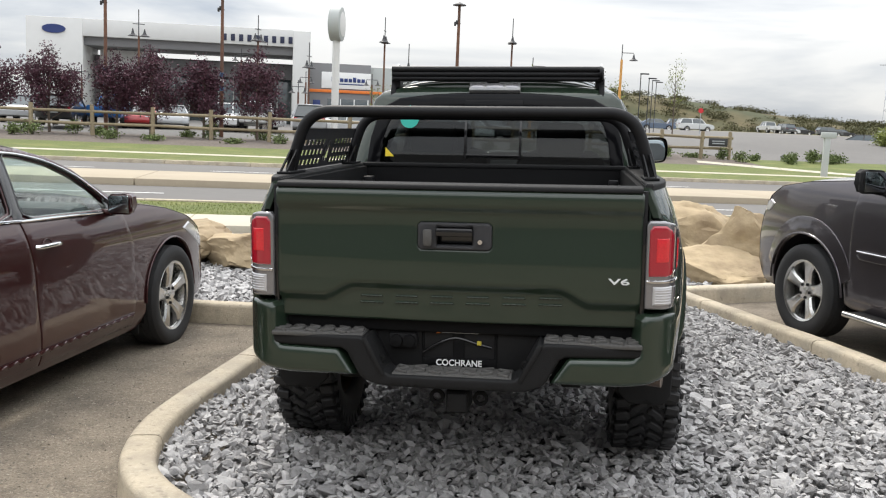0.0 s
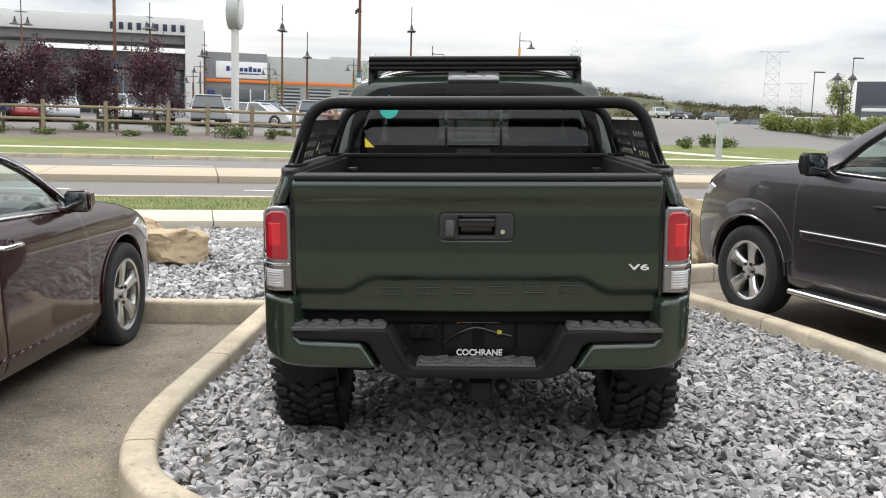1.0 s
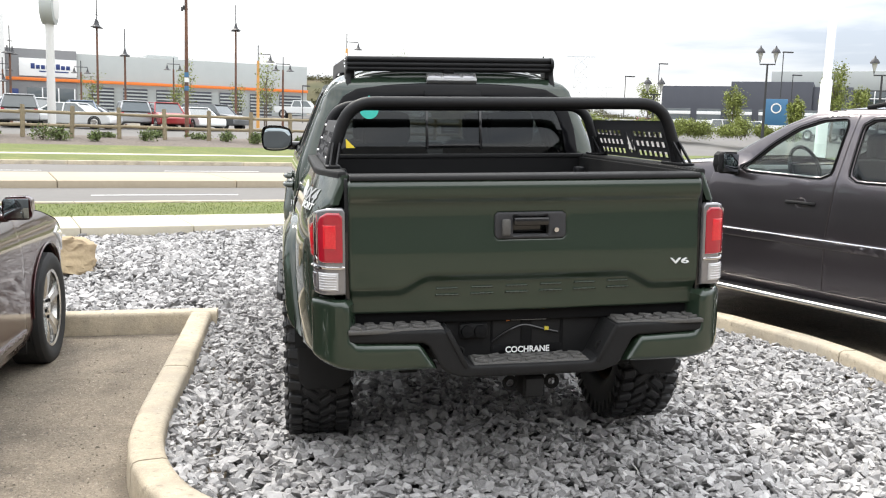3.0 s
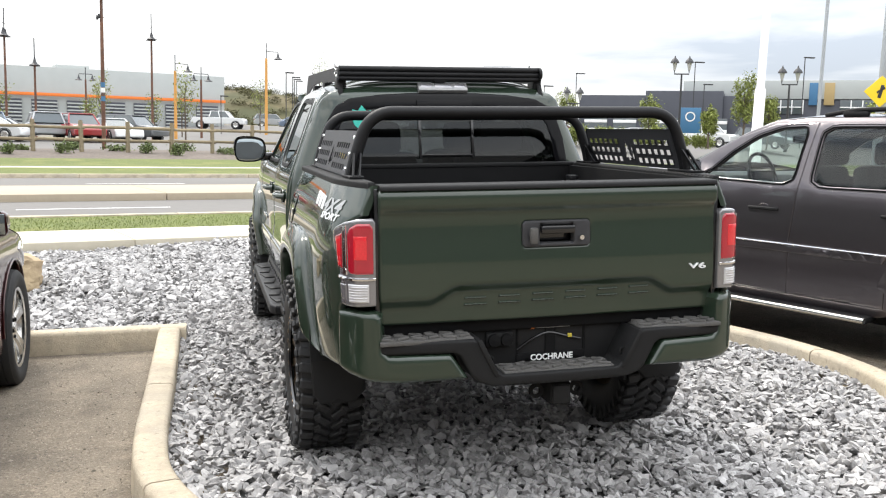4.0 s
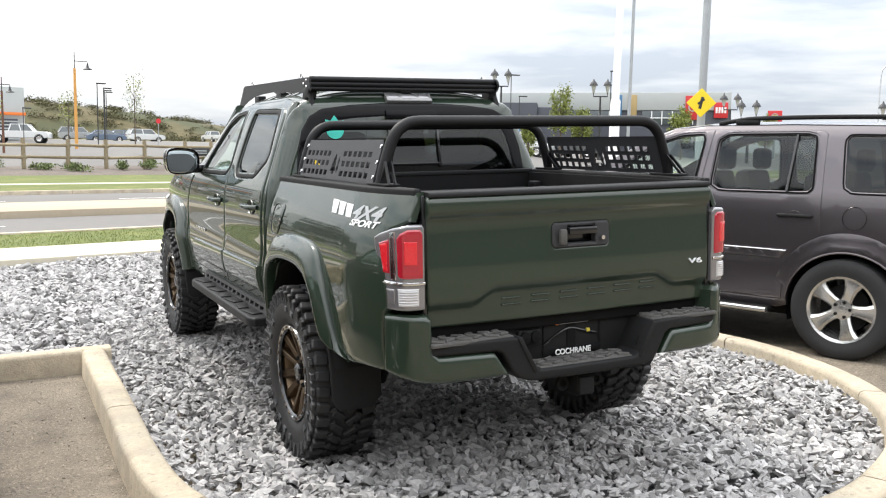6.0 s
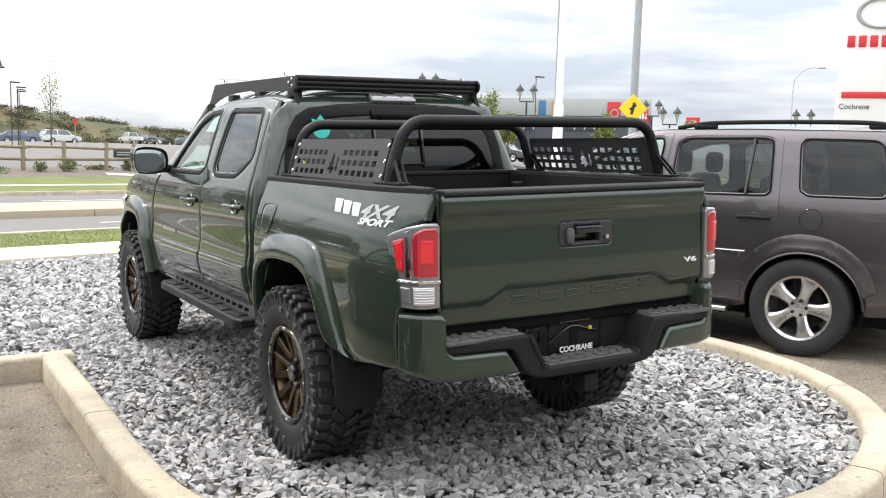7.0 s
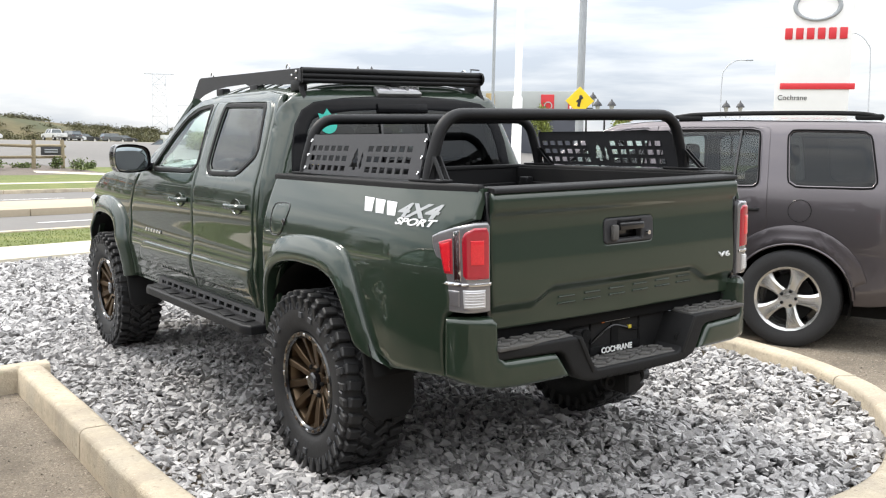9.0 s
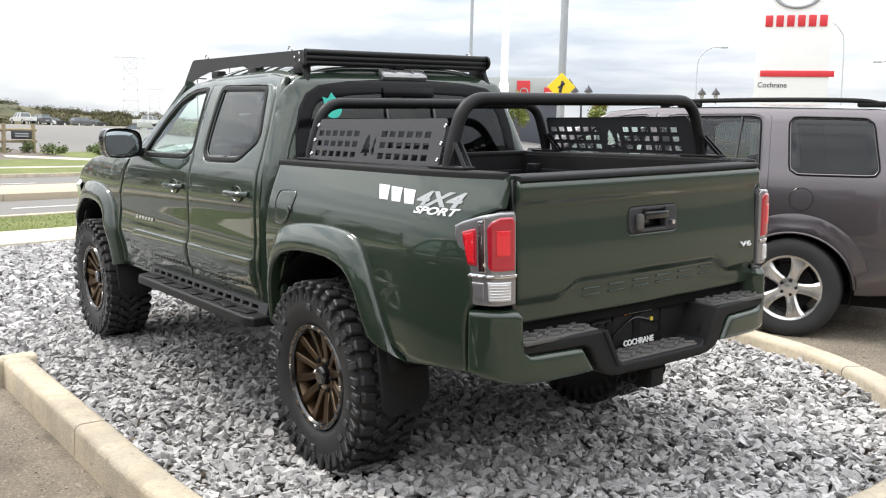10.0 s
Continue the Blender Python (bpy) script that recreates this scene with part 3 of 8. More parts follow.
heap(gx, gy, 0.0058, 0.002, "grit", parking_lot, -0.035 + 0.021 * np.clip(gx, -6, 6), M_GRIT, "fine grit scattered on the asphalt")

# ---- paints and finishes for vehicles ----
M_GREEN = material("dark_green_paint", (0.0160, 0.0285, 0.0175), 0.5, 0.0, scale=900, var=0.15, coat=1.0, big=0.03, spec=0.12)
M_GREEN.node_tree.nodes["Principled BSDF"].inputs["Coat IOR"].default_value = 1.58
M_TRIM = material("grained_black_trim", (0.015, 0.015, 0.0155), 0.6, spec=0.15, scale=300, var=0.25, bump=0.2)
M_PAD = material("step_pad_rubber", (0.085, 0.082, 0.078), 0.65, spec=0.35, scale=120, var=0.3, bump=0.3)
M_GLOSSBLACK = material("gloss_black", (0.008, 0.008, 0.009), 0.18, scale=50, var=0.1, coat=0.5)
M_FRIT = material("black_glass_border", (0.005, 0.005, 0.006), 0.12, spec=0.15, scale=50, var=0.1)
M_POWDER = material("satin_black_powder_coat", (0.010, 0.010, 0.011), 0.48, spec=0.22, scale=500, var=0.3, bump=0.1)
M_POWDER_GREY = material("charcoal_powder_coat", (0.040, 0.040, 0.043), 0.5, spec=0.25, scale=500, var=0.2, bump=0.08)
M_RUBBER = stained(material("tyre_rubber", (0.0145, 0.0145, 0.0155), 0.6, scale=60, var=0.3, bump=0.15), (0.03, 0.028, 0.026), 9, 0.5, 0.8, 0.4)
# black rubber coloured paler and bluish for the sheen on raised sidewall marks
M_SIDEWALL = material("raised_sidewall_rubber", (0.048, 0.051, 0.056), 0.38, scale=60, var=0.2)
M_BRONZE = material("bronze_wheel_paint", (0.115, 0.080, 0.050), 0.34, 0.85, scale=80, var=0.12)
M_CHROME = material("chrome", (0.75, 0.75, 0.76), 0.12, 1.0, scale=60, var=0.03)
M_MIRROR = material("mirror_glass", (0.30, 0.34, 0.36), 0.03, 1.0, scale=60, var=0.02)
M_ALLOY = material("alloy_wheel", (0.62, 0.61, 0.59), 0.26, 0.9, scale=40, var=0.1)
M_DARKMETAL = material("dark_chassis", (0.008, 0.008, 0.008), 0.85, spec=0.2, scale=30, var=0.4)
M_RED = material("red_lamp_lens", (0.36, 0.010, 0.024), 0.12, scale=300, var=0.1, coat=1.0)
M_REDBRIGHT = material("bright_red_reflector", (0.66, 0.018, 0.028), 0.15, scale=160, var=0.2, coat=1.0)
M_LENS = material("clear_lamp_lens", (0.55, 0.55, 0.56), 0.15, 0.3, scale=200, var=0.15, coat=1.0)
M_LENSGREY = material("smoked_lamp_housing", (0.24, 0.235, 0.245), 0.12, 0.5, scale=200, var=0.15, coat=1.0)
M_DECAL = material("white_decal", (0.72, 0.73, 0.74), 0.4, scale=30, var=0.05)
M_DECALGREY = material("silver_decal", (0.36, 0.37, 0.38), 0.4, scale=30, var=0.08)
M_TEAL = material("teal_sticker", (0.03, 0.45, 0.36), 0.5, scale=40, var=0.08)
M_GLASS_DARK = glass("privacy_glass", (0.075, 0.08, 0.082))
M_GLASS_MID = glass("smoked_glass", (0.30, 0.32, 0.32))
M_GLASS = glass("tinted_car_glass", (0.86, 0.96, 0.92))
M_SEAT = material("grey_seat_fabric", (0.06, 0.06, 0.062), 0.9, scale=120, var=0.25, bump=0.2)
M_YELLOW = material("yellow_tag", (0.8, 0.6, 0.03), 0.5, scale=30, var=0.05)

TRUCK = pose(-0.388, 4.484, 0.0, 0.5, -1.7, 0)
truck = thing("pickup_truck", "dark green lifted double-cab pickup with black racks on gravel", "pickup truck", m=TRUCK)
HUB = 0.458
WHEELBASE = 3.236


def interp(x, table):
    """A smooth reading between rows of (x, value)."""
    xs, ys = zip(*table)
    return float(np.interp(x, xs, ys))


def soft(x, table, d=0.022):
    """The same with its corners rounded off."""
    xs, ys = zip(*table)
    q = np.array([-1.0, -0.6, -0.3, 0.0, 0.3, 0.6, 1.0])
    return float(np.average(np.interp(x + q * d * 2, xs, ys), weights=(0.5, 1, 1.5, 1.6, 1.5, 1, 0.5)))


def chaikin(loop, n=2, k=0.25):
    """An outline with its corners cut round."""
    L = np.array(loop, float)
    for _ in range(n):
        nx = np.roll(L, -1, 0)
        L = np.stack([L * (1 - k) + nx * k, L * k + nx * (1 - k)], 1).reshape(-1, 2)
    return [tuple(p) for p in L]


def half_width(v, w):
    """How far the cab's flank stands from the middle."""
    u = soft(w, ((0.55, 0.865), (0.66, 0.872), (0.75, 0.884), (0.85, 0.902), (0.895, 0.904), (0.935, 0.891), (1.0, 0.886), (1.15, 0.885), (1.25, 0.876), (1.32, 0.862), (1.37, 0.842),
                   (1.42, 0.824), (1.55, 0.776), (1.68, 0.722), (1.74, 0.694), (1.79, 0.655), (1.82, 0.61)))
    if v > 2.7:
        u -= 0.075 * ((v - 2.7) / 1.2) ** 2
    if w > 1.38:
        u -= 0.05 * max(0, v - 1.6) ** 2 * min(1, (w - 1.38) / 0.2)
    return u


def bed_width(v, w):
    u = soft(w, ((0.55, 0.862), (0.66, 0.872), (0.80, 0.886), (0.95, 0.893), (1.08, 0.890), (1.18, 0.874), (1.27, 0.844), (1.33, 0.818), (1.375, 0.800)))
    if v < -0.62:
        u -= 0.085 * ((-0.62 - v) / 0.43) ** 2
    return u


def cab_map(off=0.0):
    return lambda v, w, h: (-(half_width(v, w) + off + h), v, w)


def bed_map(off=0.0):
    return lambda v, w, h: (-(bed_width(v, w) + off + h), v, w)


def both(ob):
    """Keeps a left-hand part and adds its right-hand twin."""
    return ob, mirrored(ob)


WIN_F = [(2.26, 1.372), (2.20, 1.455), (2.09, 1.57), (1.93, 1.676), (1.77, 1.728), (1.605, 1.740), (1.585, 1.728), (1.510, 1.378)]
WIN_R = [(1.345, 1.372), (1.372, 1.726), (1.355, 1.738), (0.845, 1.724), (0.815, 1.70), (0.735, 1.505), (0.745, 1.470), (0.87, 1.398), (0.93, 1.378)]


WIN_F, WIN_R = chaikin(WIN_F, 3, 0.11), chaikin(WIN_R, 3, 0.12)


def shrink(loop, d):
    """An outline moved inwards (or, if d is negative, outwards)."""
    L = np.array(loop)
    t0 = L - np.roll(L, 1, 0)
    t1 = np.roll(L, -1, 0) - L
    t0 /= np.linalg.norm(t0, axis=1)[:, None]
    t1 /= np.linalg.norm(t1, axis=1)[:, None]
    area = np.sum(L[:, 0] * np.roll(L[:, 1], -1) - np.roll(L[:, 0], -1) * L[:, 1])
    sg = 1 if area > 0 else -1
    n0, n1 = np.c_[-t0[:, 1], t0[:, 0]] * sg, np.c_[-t1[:, 1], t1[:, 0]] * sg
    nn = n0 + n1
    nn /= np.maximum((nn * n0).sum(1), 0.35)[:, None]
    return [tuple(p) for p in (L + nn * d)]


# cab flank behind the doors, doors, glass
cab_outline = [(2.68, 0.64), (2.68, 1.16), (2.57, 1.335), (2.36, 1.50), (2.15, 1.645), (1.97, 1.745), (1.86, 1.79), (1.3, 1.812), (0.9, 1.805), (0.72, 1.78), (0.675, 1.70), (0.640, 1.55), (0.607, 1.38), (0.594, 1.30), (0.590, 0.64)]
both(part("cab_side", sheet(cab_outline, cab_map(-0.008), 0.05, 0.006, [shrink(WIN_F, 0.012), shrink(WIN_R, 0.012)], 0.03), M_GREEN, truck))
fd = [(2.60, 0.70), (2.63, 0.90), (2.635, 1.08), (2.56, 1.25), (2.47, 1.34), (2.30, 1.49), (2.12, 1.62), (1.95, 1.715), (1.83, 1.752), (1.535, 1.765), (1.485, 1.345), (1.478, 1.12), (1.462, 0.70)]
rd = [(1.477, 1.345), (1.527, 1.765), (0.80, 1.752), (0.75, 1.735), (0.715, 1.69), (0.668, 1.54), (0.648, 1.40), (0.638, 1.25), (0.632, 1.0), (0.63, 0.70), (1.454, 0.70), (1.470, 1.12)]
for outline, hole, nm in ((fd, WIN_F, "front"), (rd, WIN_R, "rear")):
    d1, d2 = both(part("door", sheet(outline, cab_map(), 0.035, 0.007, [shrink(hole, -0.022)], 0.014), M_GREEN, truck))
    trim = shrink(hole, -0.017)
    for d in (d1, d2):
        sgn = 1 if d is d1 else -1
        fr = part("window_trim", sheet(trim, cab_map(0.001), 0.03, 0.003, [shrink(hole, 0.004)], 0.02), M_TRIM, d)
        pane = part("window_pane", sheet(shrink(hole, -0.002), cab_map(-0.010), 0.06, 0.002, [], 0.004), M_GLASS if nm == "front" else M_GLASS_DARK, d, "lightly tinted side glass" if nm == "front" else "dark privacy glass")
        pane.visible_shadow = False
        # handle: a bowl behind a grip, with a lock at its end
        vh, wh = (1.66, 1.200) if nm == "front" else (0.81, 1.206)
        bowl = lathe([(0.0, 0.052), (0.004, 0.05), (-0.006, 0.045), (-0.016, 0.03), (-0.02, 0.002)], 20)
        bmesh.ops.scale(bowl, vec=(-1, 1.25, 0.8), verts=bowl.verts)
        bmesh.ops.translate(bowl, vec=(-0.8865, vh + 0.01, wh), verts=bowl.verts)
        hb = part("handle_bowl", bowl, M_GREEN, d)
        grip = tube(smooth_path([(-0.885, vh - 0.105, wh + 0.003), (-0.918, vh - 0.08, wh + 0.004), (-0.93, vh, wh + 0.004), (-0.918, vh + 0.085, wh + 0.003), (-0.885, vh + 0.10, wh)], 5), 0.015, 10)
        hg = part("door_handle", grip, M_GREEN, d)
        if sgn < 0:
            for o in (fr, pane, hb, hg):
                o.data.transform(Matrix.Diagonal((-1, 1, 1, 1)))
                o.data.flip_normals()
# lower door moulding: a swelling along both doors
for v0, v1, nm in ((1.468, 2.46, "f"), (0.637, 1.448, "r")):
    ol = [(v0, 0.755), (v1, 0.755), (v1 - (0.02 if nm == "f" else 0), 0.83), (v1 - (0.12 if nm == "f" else 0), 0.900), (v0, 0.900)]
    both(part("door_moulding", sheet(ol, cab_map(0.012), 0.05, 0.012, [], 0.03), M_GREEN, truck))
both(part("rocker_panel", sheet([(2.66, 0.615), (2.66, 0.69), (0.55, 0.69), (0.55, 0.615)], cab_map(-0.012), 0.08, 0.012, [], 0.05), M_GREEN, truck))
# small badge bars on the front door
for i in range(6):
    o = part("badge_bar", box((0.006, 0.040, 0.020), (-0.893, 2.315 - i * 0.054, 0.974), 0.002, (-8, 0, 0)), M_CHROME, truck, "small chrome badge bar")
    mirrored(o)

# roof, rear wall of the cab, windscreen, bonnet
def roof_map(u, v, h):
    w = 1.887 - 0.098 * abs(u / 0.66) ** 4.6 - 0.050 * max(0, (1.02 - v) / 0.36) ** 2 - 0.05 * max(0, (v - 1.45) / 0.6) ** 2
    return (u, v, w + h)


part("roof", sheet([(-0.648, 0.74), (-0.60, 0.67), (-0.3, 0.655), (0.3, 0.655), (0.60, 0.67), (0.648, 0.74), (0.648, 1.72), (0.59, 2.0), (-0.59, 2.0), (-0.648, 1.72)], roof_map, 0.05, 0.03, [], 0.06), M_GREEN, truck)


def back_v(w):
    return 0.528 + 0.062 * max(0.0, (w - 1.37) / 0.33) + 7.5 * max(0.0, w - 1.735) ** 2


sil = [(half_width(0.62, w_) - 0.009, w_) for w_ in (0.64, 0.80, 1.0, 1.15, 1.30, 1.36, 1.42, 1.48, 1.58, 1.68)] + [(0.678, 1.735), (0.63, 1.775), (0.56, 1.80), (0.42, 1.818), (0.2, 1.828)]
back_outline = sil + [(-a, b) for a, b in reversed(sil)]
RWH = [(0.698, 1.325), (0.675, 1.52), (0.645, 1.62), (0.60, 1.690), (0.53, 1.728), (0.36, 1.750), (0.18, 1.760)]
RW = RWH + [(-a, b) for a, b in reversed(RWH)]
part("cab_back", sheet(back_outline, lambda u, w, h: (u, back_v(w) - h * (1 - 0.75 * ramp(w, 1.66, 1.77)), w), 0.03, 0.095, [shrink(RW, 0.02)], 0.12, round_holes=False), M_GREEN, truck)
part("rear_window_surround", sheet(shrink(RW, -0.012), lambda u, w, h: (u, back_v(w) - 0.008 - h, w), 0.03, 0.006, [shrink(RW, 0.062)], 0.02), M_FRIT, truck)
rg = part("rear_window", sheet(shrink(RW, 0.03), lambda u, w, h: (u, back_v(w) - 0.006 - h, w), 0.06, 0.002, [], 0.004), M_GLASS_DARK, truck, "dark sliding rear window")
rg.visible_shadow = False
for u in (-0.155, 0.145):
    part("window_channel", box((0.014, 0.012, 0.27), (u, back_v(1.54) - 0.014, 1.545), 0.003, (-10.5, 0, 0)), M_GLOSSBLACK, rg)
part("window_channel", box((0.31, 0.012, 0.014), (-0.005, back_v(1.43) - 0.014, 1.43), 0.003), M_GLOSSBLACK, rg)
part("window_header", box((0.32, 0.016, 0.05), (-0.005, back_v(1.71) - 0.013, 1.708), 0.004, (-10, 0, 0)), M_FRIT, rg)
# round teal sticker and a yellow tag inside the glass corner
stk = prism([(-0.47 + a, 1.628 + b) for a, b in [(0.052 * math.cos(radians(q)), 0.052 * math.sin(radians(q))) for q in range(150, 391, 15)] + [(0.054, 0.050), (0.026, 0.044), (0.002, 0.076), (-0.022, 0.046), (-0.052, 0.054)]], lambda a, b, h: (a, back_v(b) - 0.009 - h, b), 0.002)
part("sticker", stk, M_TEAL, rg, "teal leaf-shaped sticker on the rear window")
part("tag", prism([(-0.60, 1.42), (-0.55, 1.42), (-0.60, 1.47)], lambda a, b, h: (a, back_v(b) - 0.009 - h, b), 0.002), M_YELLOW, rg, "small yellow tag")
# high brake lamp
M_SMOKE = material("smoked_clear_plastic", (0.17, 0.17, 0.168), 0.15, 0.1, scale=120, var=0.3, coat=1.0)
hl = part("high_brake_lamp", box((0.285, 0.040, 0.066), (-0.005, back_v(1.792) - 0.004, 1.796), 0.010, (-46, 0, 0)), M_SMOKE, truck, "pale clear high-mounted brake lamp")
part("lens", box((0.10, 0.044, 0.040), (-0.005, back_v(1.792) - 0.005, 1.797), 0.008, (-46, 0, 0)), M_LENSGREY, hl)
for u in (-0.10, 0.09):
    part("lens", box((0.07, 0.043, 0.036), (u, back_v(1.792) - 0.005, 1.797), 0.008, (-46, 0, 0)), M_LENSGREY, hl)
for s in (-1, 1):
    part("roof_seam", box((0.03, 0.016, 0.085), (s * 0.575, back_v(1.785) + 0.012, 1.785), 0.006, (-30, 0, 0)), M_TRIM, truck)
# windscreen and pillars
def screen_map(u, q, h):
    return (u * (0.60 + 0.14 * (1 - q)), 2.02 + 0.78 * (1 - q) - 0.06 * u * u + 0.5 * h, 1.795 - 0.465 * (1 - q) + 0.8 * h)


sc = part("windscreen", sheet([(-1, 0.0), (1, 0.0), (1, 1), (-1, 1)], screen_map, 0.12, 0.004, [], 0.006), M_GLASS, truck, "lightly tinted windscreen")
sc.visible_shadow = False
both(part("pillar", tube([(-0.785, 2.62, 1.325), (-0.70, 2.32, 1.52), (-0.625, 1.99, 1.775)], 0.042, 10), M_GREEN, truck))


def hood_map(u, v, h):
    return (u, v, 1.388 - 0.062 * abs(u / 0.82) ** 2.6 - 0.085 * max(0, (v - 2.85) / 1.05) ** 2 + 0.018 * (1 if abs(u) < 0.30 else 0) * min(1, (0.30 - abs(u)) / 0.05 if abs(u) < 0.3 else 0) + h)


part("bonnet", sheet([(-0.80, 2.62), (0.80, 2.62), (0.775, 3.3), (0.70, 3.86), (-0.70, 3.86), (-0.775, 3.3)], hood_map, 0.06, 0.02, [], 0.05), M_GREEN, truck)
part("cowl", box((1.5, 0.12, 0.03), (0, 2.68, 1.335), 0.01), M_TRIM, truck)


def arc(cv, cw, rv, rw, a0, a1, k):
    return [(cv + rv * math.cos(radians(a0 + (a1 - a0) * i / k)), cw + rw * math.sin(radians(a0 + (a1 - a0) * i / k))) for i in range(k + 1)]


# front wing with its arch
fw = [(2.662, 0.64), (2.665, 0.95), (2.64, 1.13), (2.53, 1.330), (2.8, 1.345), (3.1, 1.338), (3.4, 1.305), (3.72, 1.21), (3.88, 1.09), (3.93, 0.9), (3.93, 0.72), (3.74, 0.70)] + arc(WHEELBASE, 0.50, 0.49, 0.54, 12, 168, 14) + [(2.75, 0.62)]
both(part("front_wing", sheet(fw, cab_map(), 0.045, 0.008, [], 0.04), M_GREEN, truck))
# bed flank with its arch
ARCH_IN = [(-0.615, 0.645), (-0.535, 0.668), (-0.455, 0.712), (-0.412, 0.785), (-0.374, 0.868), (-0.328, 0.935), (-0.268, 0.976), (-0.165, 1.002), (-0.03, 1.008), (0.09, 1.005), (0.215, 0.985), (0.295, 0.950), (0.352, 0.89), (0.385, 0.78), (0.40, 0.62)]
ARCH_OUT = [(-0.625, 0.640), (-0.575, 0.662), (-0.538, 0.70), (-0.50, 0.785), (-0.453, 0.898), (-0.400, 1.005), (-0.345, 1.078), (-0.28, 1.110), (-0.185, 1.124), (-0.034, 1.129), (0.14, 1.120), (0.285, 1.096), (0.36, 1.052), (0.415, 0.975), (0.45, 0.87), (0.465, 0.76), (0.47, 0.64)]
def eased(line):
    """A line with its bends rounded."""
    return [(p.x, p.y) for p in smooth_path([(a, b, 0) for a, b in line], 4)]


ARCH_IN, ARCH_OUT = eased(ARCH_IN), eased(ARCH_OUT)
bd = [(0.505, 0.66), (0.505, 1.372), (-1.045, 1.372), (-1.052, 1.262), (-0.94, 1.215), (-0.965, 1.10), (-0.985, 1.0), (-0.985, 0.928), (-0.962, 0.905), (-0.946, 0.83), (-0.940, 0.735), (-0.942, 0.668), (-0.79, 0.663), (-0.63, 0.645)] + [(a - 0.02, b + 0.02) for a, b in ARCH_IN[1:]] + [(0.41, 0.66)]
both(part("bed_side", sheet(bd, bed_map(), 0.035, 0.012, [], 0.03), M_GREEN, truck))
# flares
def flare_rise(v, w, outer, inner_):
    """How far a flare stands out: little at its outer edge, most at its lip."""
    def gap(line):
        L = np.array(line)
        A, AB = L[:-1], L[1:] - L[:-1]
        t = np.clip(((np.array((v, w)) - A) * AB).sum(1) / (AB * AB).sum(1), 0, 1)
        return float(np.linalg.norm(np.array((v, w)) - A - t[:, None] * AB, axis=1).min())
    a, b = gap(outer), gap(inner_)
    t = a / max(a + b, 1e-6)
    return 0.010 + 0.044 * ramp(t, -0.25, 0.75)


both(part("wheel_flare", sheet(ARCH_OUT + ARCH_IN[::-1], lambda v, w, h: (-(bed_width(v, w) + 0.004 + (flare_rise(v, w, ARCH_OUT, ARCH_IN) - 0.004) * ramp(math.hypot(v + 0.62, w - 0.643), 0.0, 0.20) + h), v, w), 0.025, 0.011, [], 0.055), M_GREEN, truck))
FA_OUT = [(2.70, 0.62), (2.70, 0.80), (2.745, 0.96), (2.83, 1.07), (2.96, 1.125), (3.16, 1.15), (3.42, 1.14), (3.60, 1.08), (3.72, 0.97), (3.80, 0.84), (3.83, 0.72)]
FA_IN = [(2.79, 0.60), (2.80, 0.78), (2.85, 0.90), (2.94, 0.99), (3.10, 1.025), (3.38, 1.02), (3.53, 0.965), (3.62, 0.87), (3.67, 0.76), (3.69, 0.70)]
FA_IN, FA_OUT = eased(FA_IN), eased(FA_OUT)
both(part("wheel_flare", sheet(FA_OUT + FA_IN[::-1], lambda v, w, h: (-(half_width(v, w) + flare_rise(v, w, FA_OUT, FA_IN) + h), v, w), 0.025, 0.011, [], 0.055), M_GREEN, truck))
for vc in (-0.05, WHEELBASE):
    bm = bmesh.new()
    k = 16
    rows = []
    for i in range(k + 1):
        q = math.pi * (0.06 + 0.88 * i / k)
        a, b = vc + 0.52 * math.cos(q), 0.50 + 0.52 * math.sin(q)
        rows.append([bm.verts.new((u, a, b)) for u in (-0.90, -0.50)])
    hubv = bm.verts.new((-0.50, vc, 0.5))
    for r0, r1 in zip(rows, rows[1:]):
        bm.faces.new((r0[0], r1[0], r1[1], r0[1]))
        bm.faces.new((r0[1], r1[1], hubv))
    both(part("wheel_well", bm, M_DARKMETAL, truck))
# fuel flap on the left flank
fo = chaikin([(0.295, 1.115), (0.335, 1.102), (0.395, 1.104), (0.420, 1.135), (0.424, 1.215), (0.402, 1.250), (0.27, 1.254), (0.250, 1.235), (0.262, 1.19)], 1, 0.2)
fl = part("fuel_flap", sheet(fo, bed_map(0.002), 0.03, 0.006, [], 0.004), M_GREEN, truck)
part("flap_groove", tube([(-(bed_width(a, b) + 0.0015), a, b) for a, b in shrink(fo, -0.003)], 0.0022, 6, closed=True), M_GLOSSBLACK, fl)
part("flap_latch", lathe([(0, 0.016), (-0.006, 0.014), (-0.008, 0.002)], 12), M_GLOSSBLACK, fl).location = (-(bed_width(0.27, 1.17) + 0.003), 0.274, 1.168)

# ---- load bed ----
bed = part("load_bed", box((1.40, 1.46, 0.03), (0, -0.27, 0.93), 0.005), M_BLACK, truck, "black plastic-lined load bed")
for s in (-1, 1):
    part("bed_wall", box((0.04, 1.50, 0.45), (s * 0.70, -0.27, 1.145), 0.006), M_BLACK, bed)
    edge = [(-1.035 + 0.044 * i, bed_width(-1.035 + 0.044 * i, 1.372) + 0.003) for i in range(36)]
    part("rail_cap", sheet(edge + [(edge[-1][0], 0.70), (edge[0][0], 0.70)], lambda v, u, h: (s * u, v, 1.386 + h), 0.03, 0.010, [], 0.03), M_TRIM, bed)
    part("wheel_box", box((0.17, 0.80, 0.22), (s * 0.60, -0.02, 1.04), 0.03), M_BLACK, bed)
    part("tie_rail", box((0.035, 1.30, 0.03), (s * 0.665, -0.27, 1.28), 0.004), M_POWDER, bed)
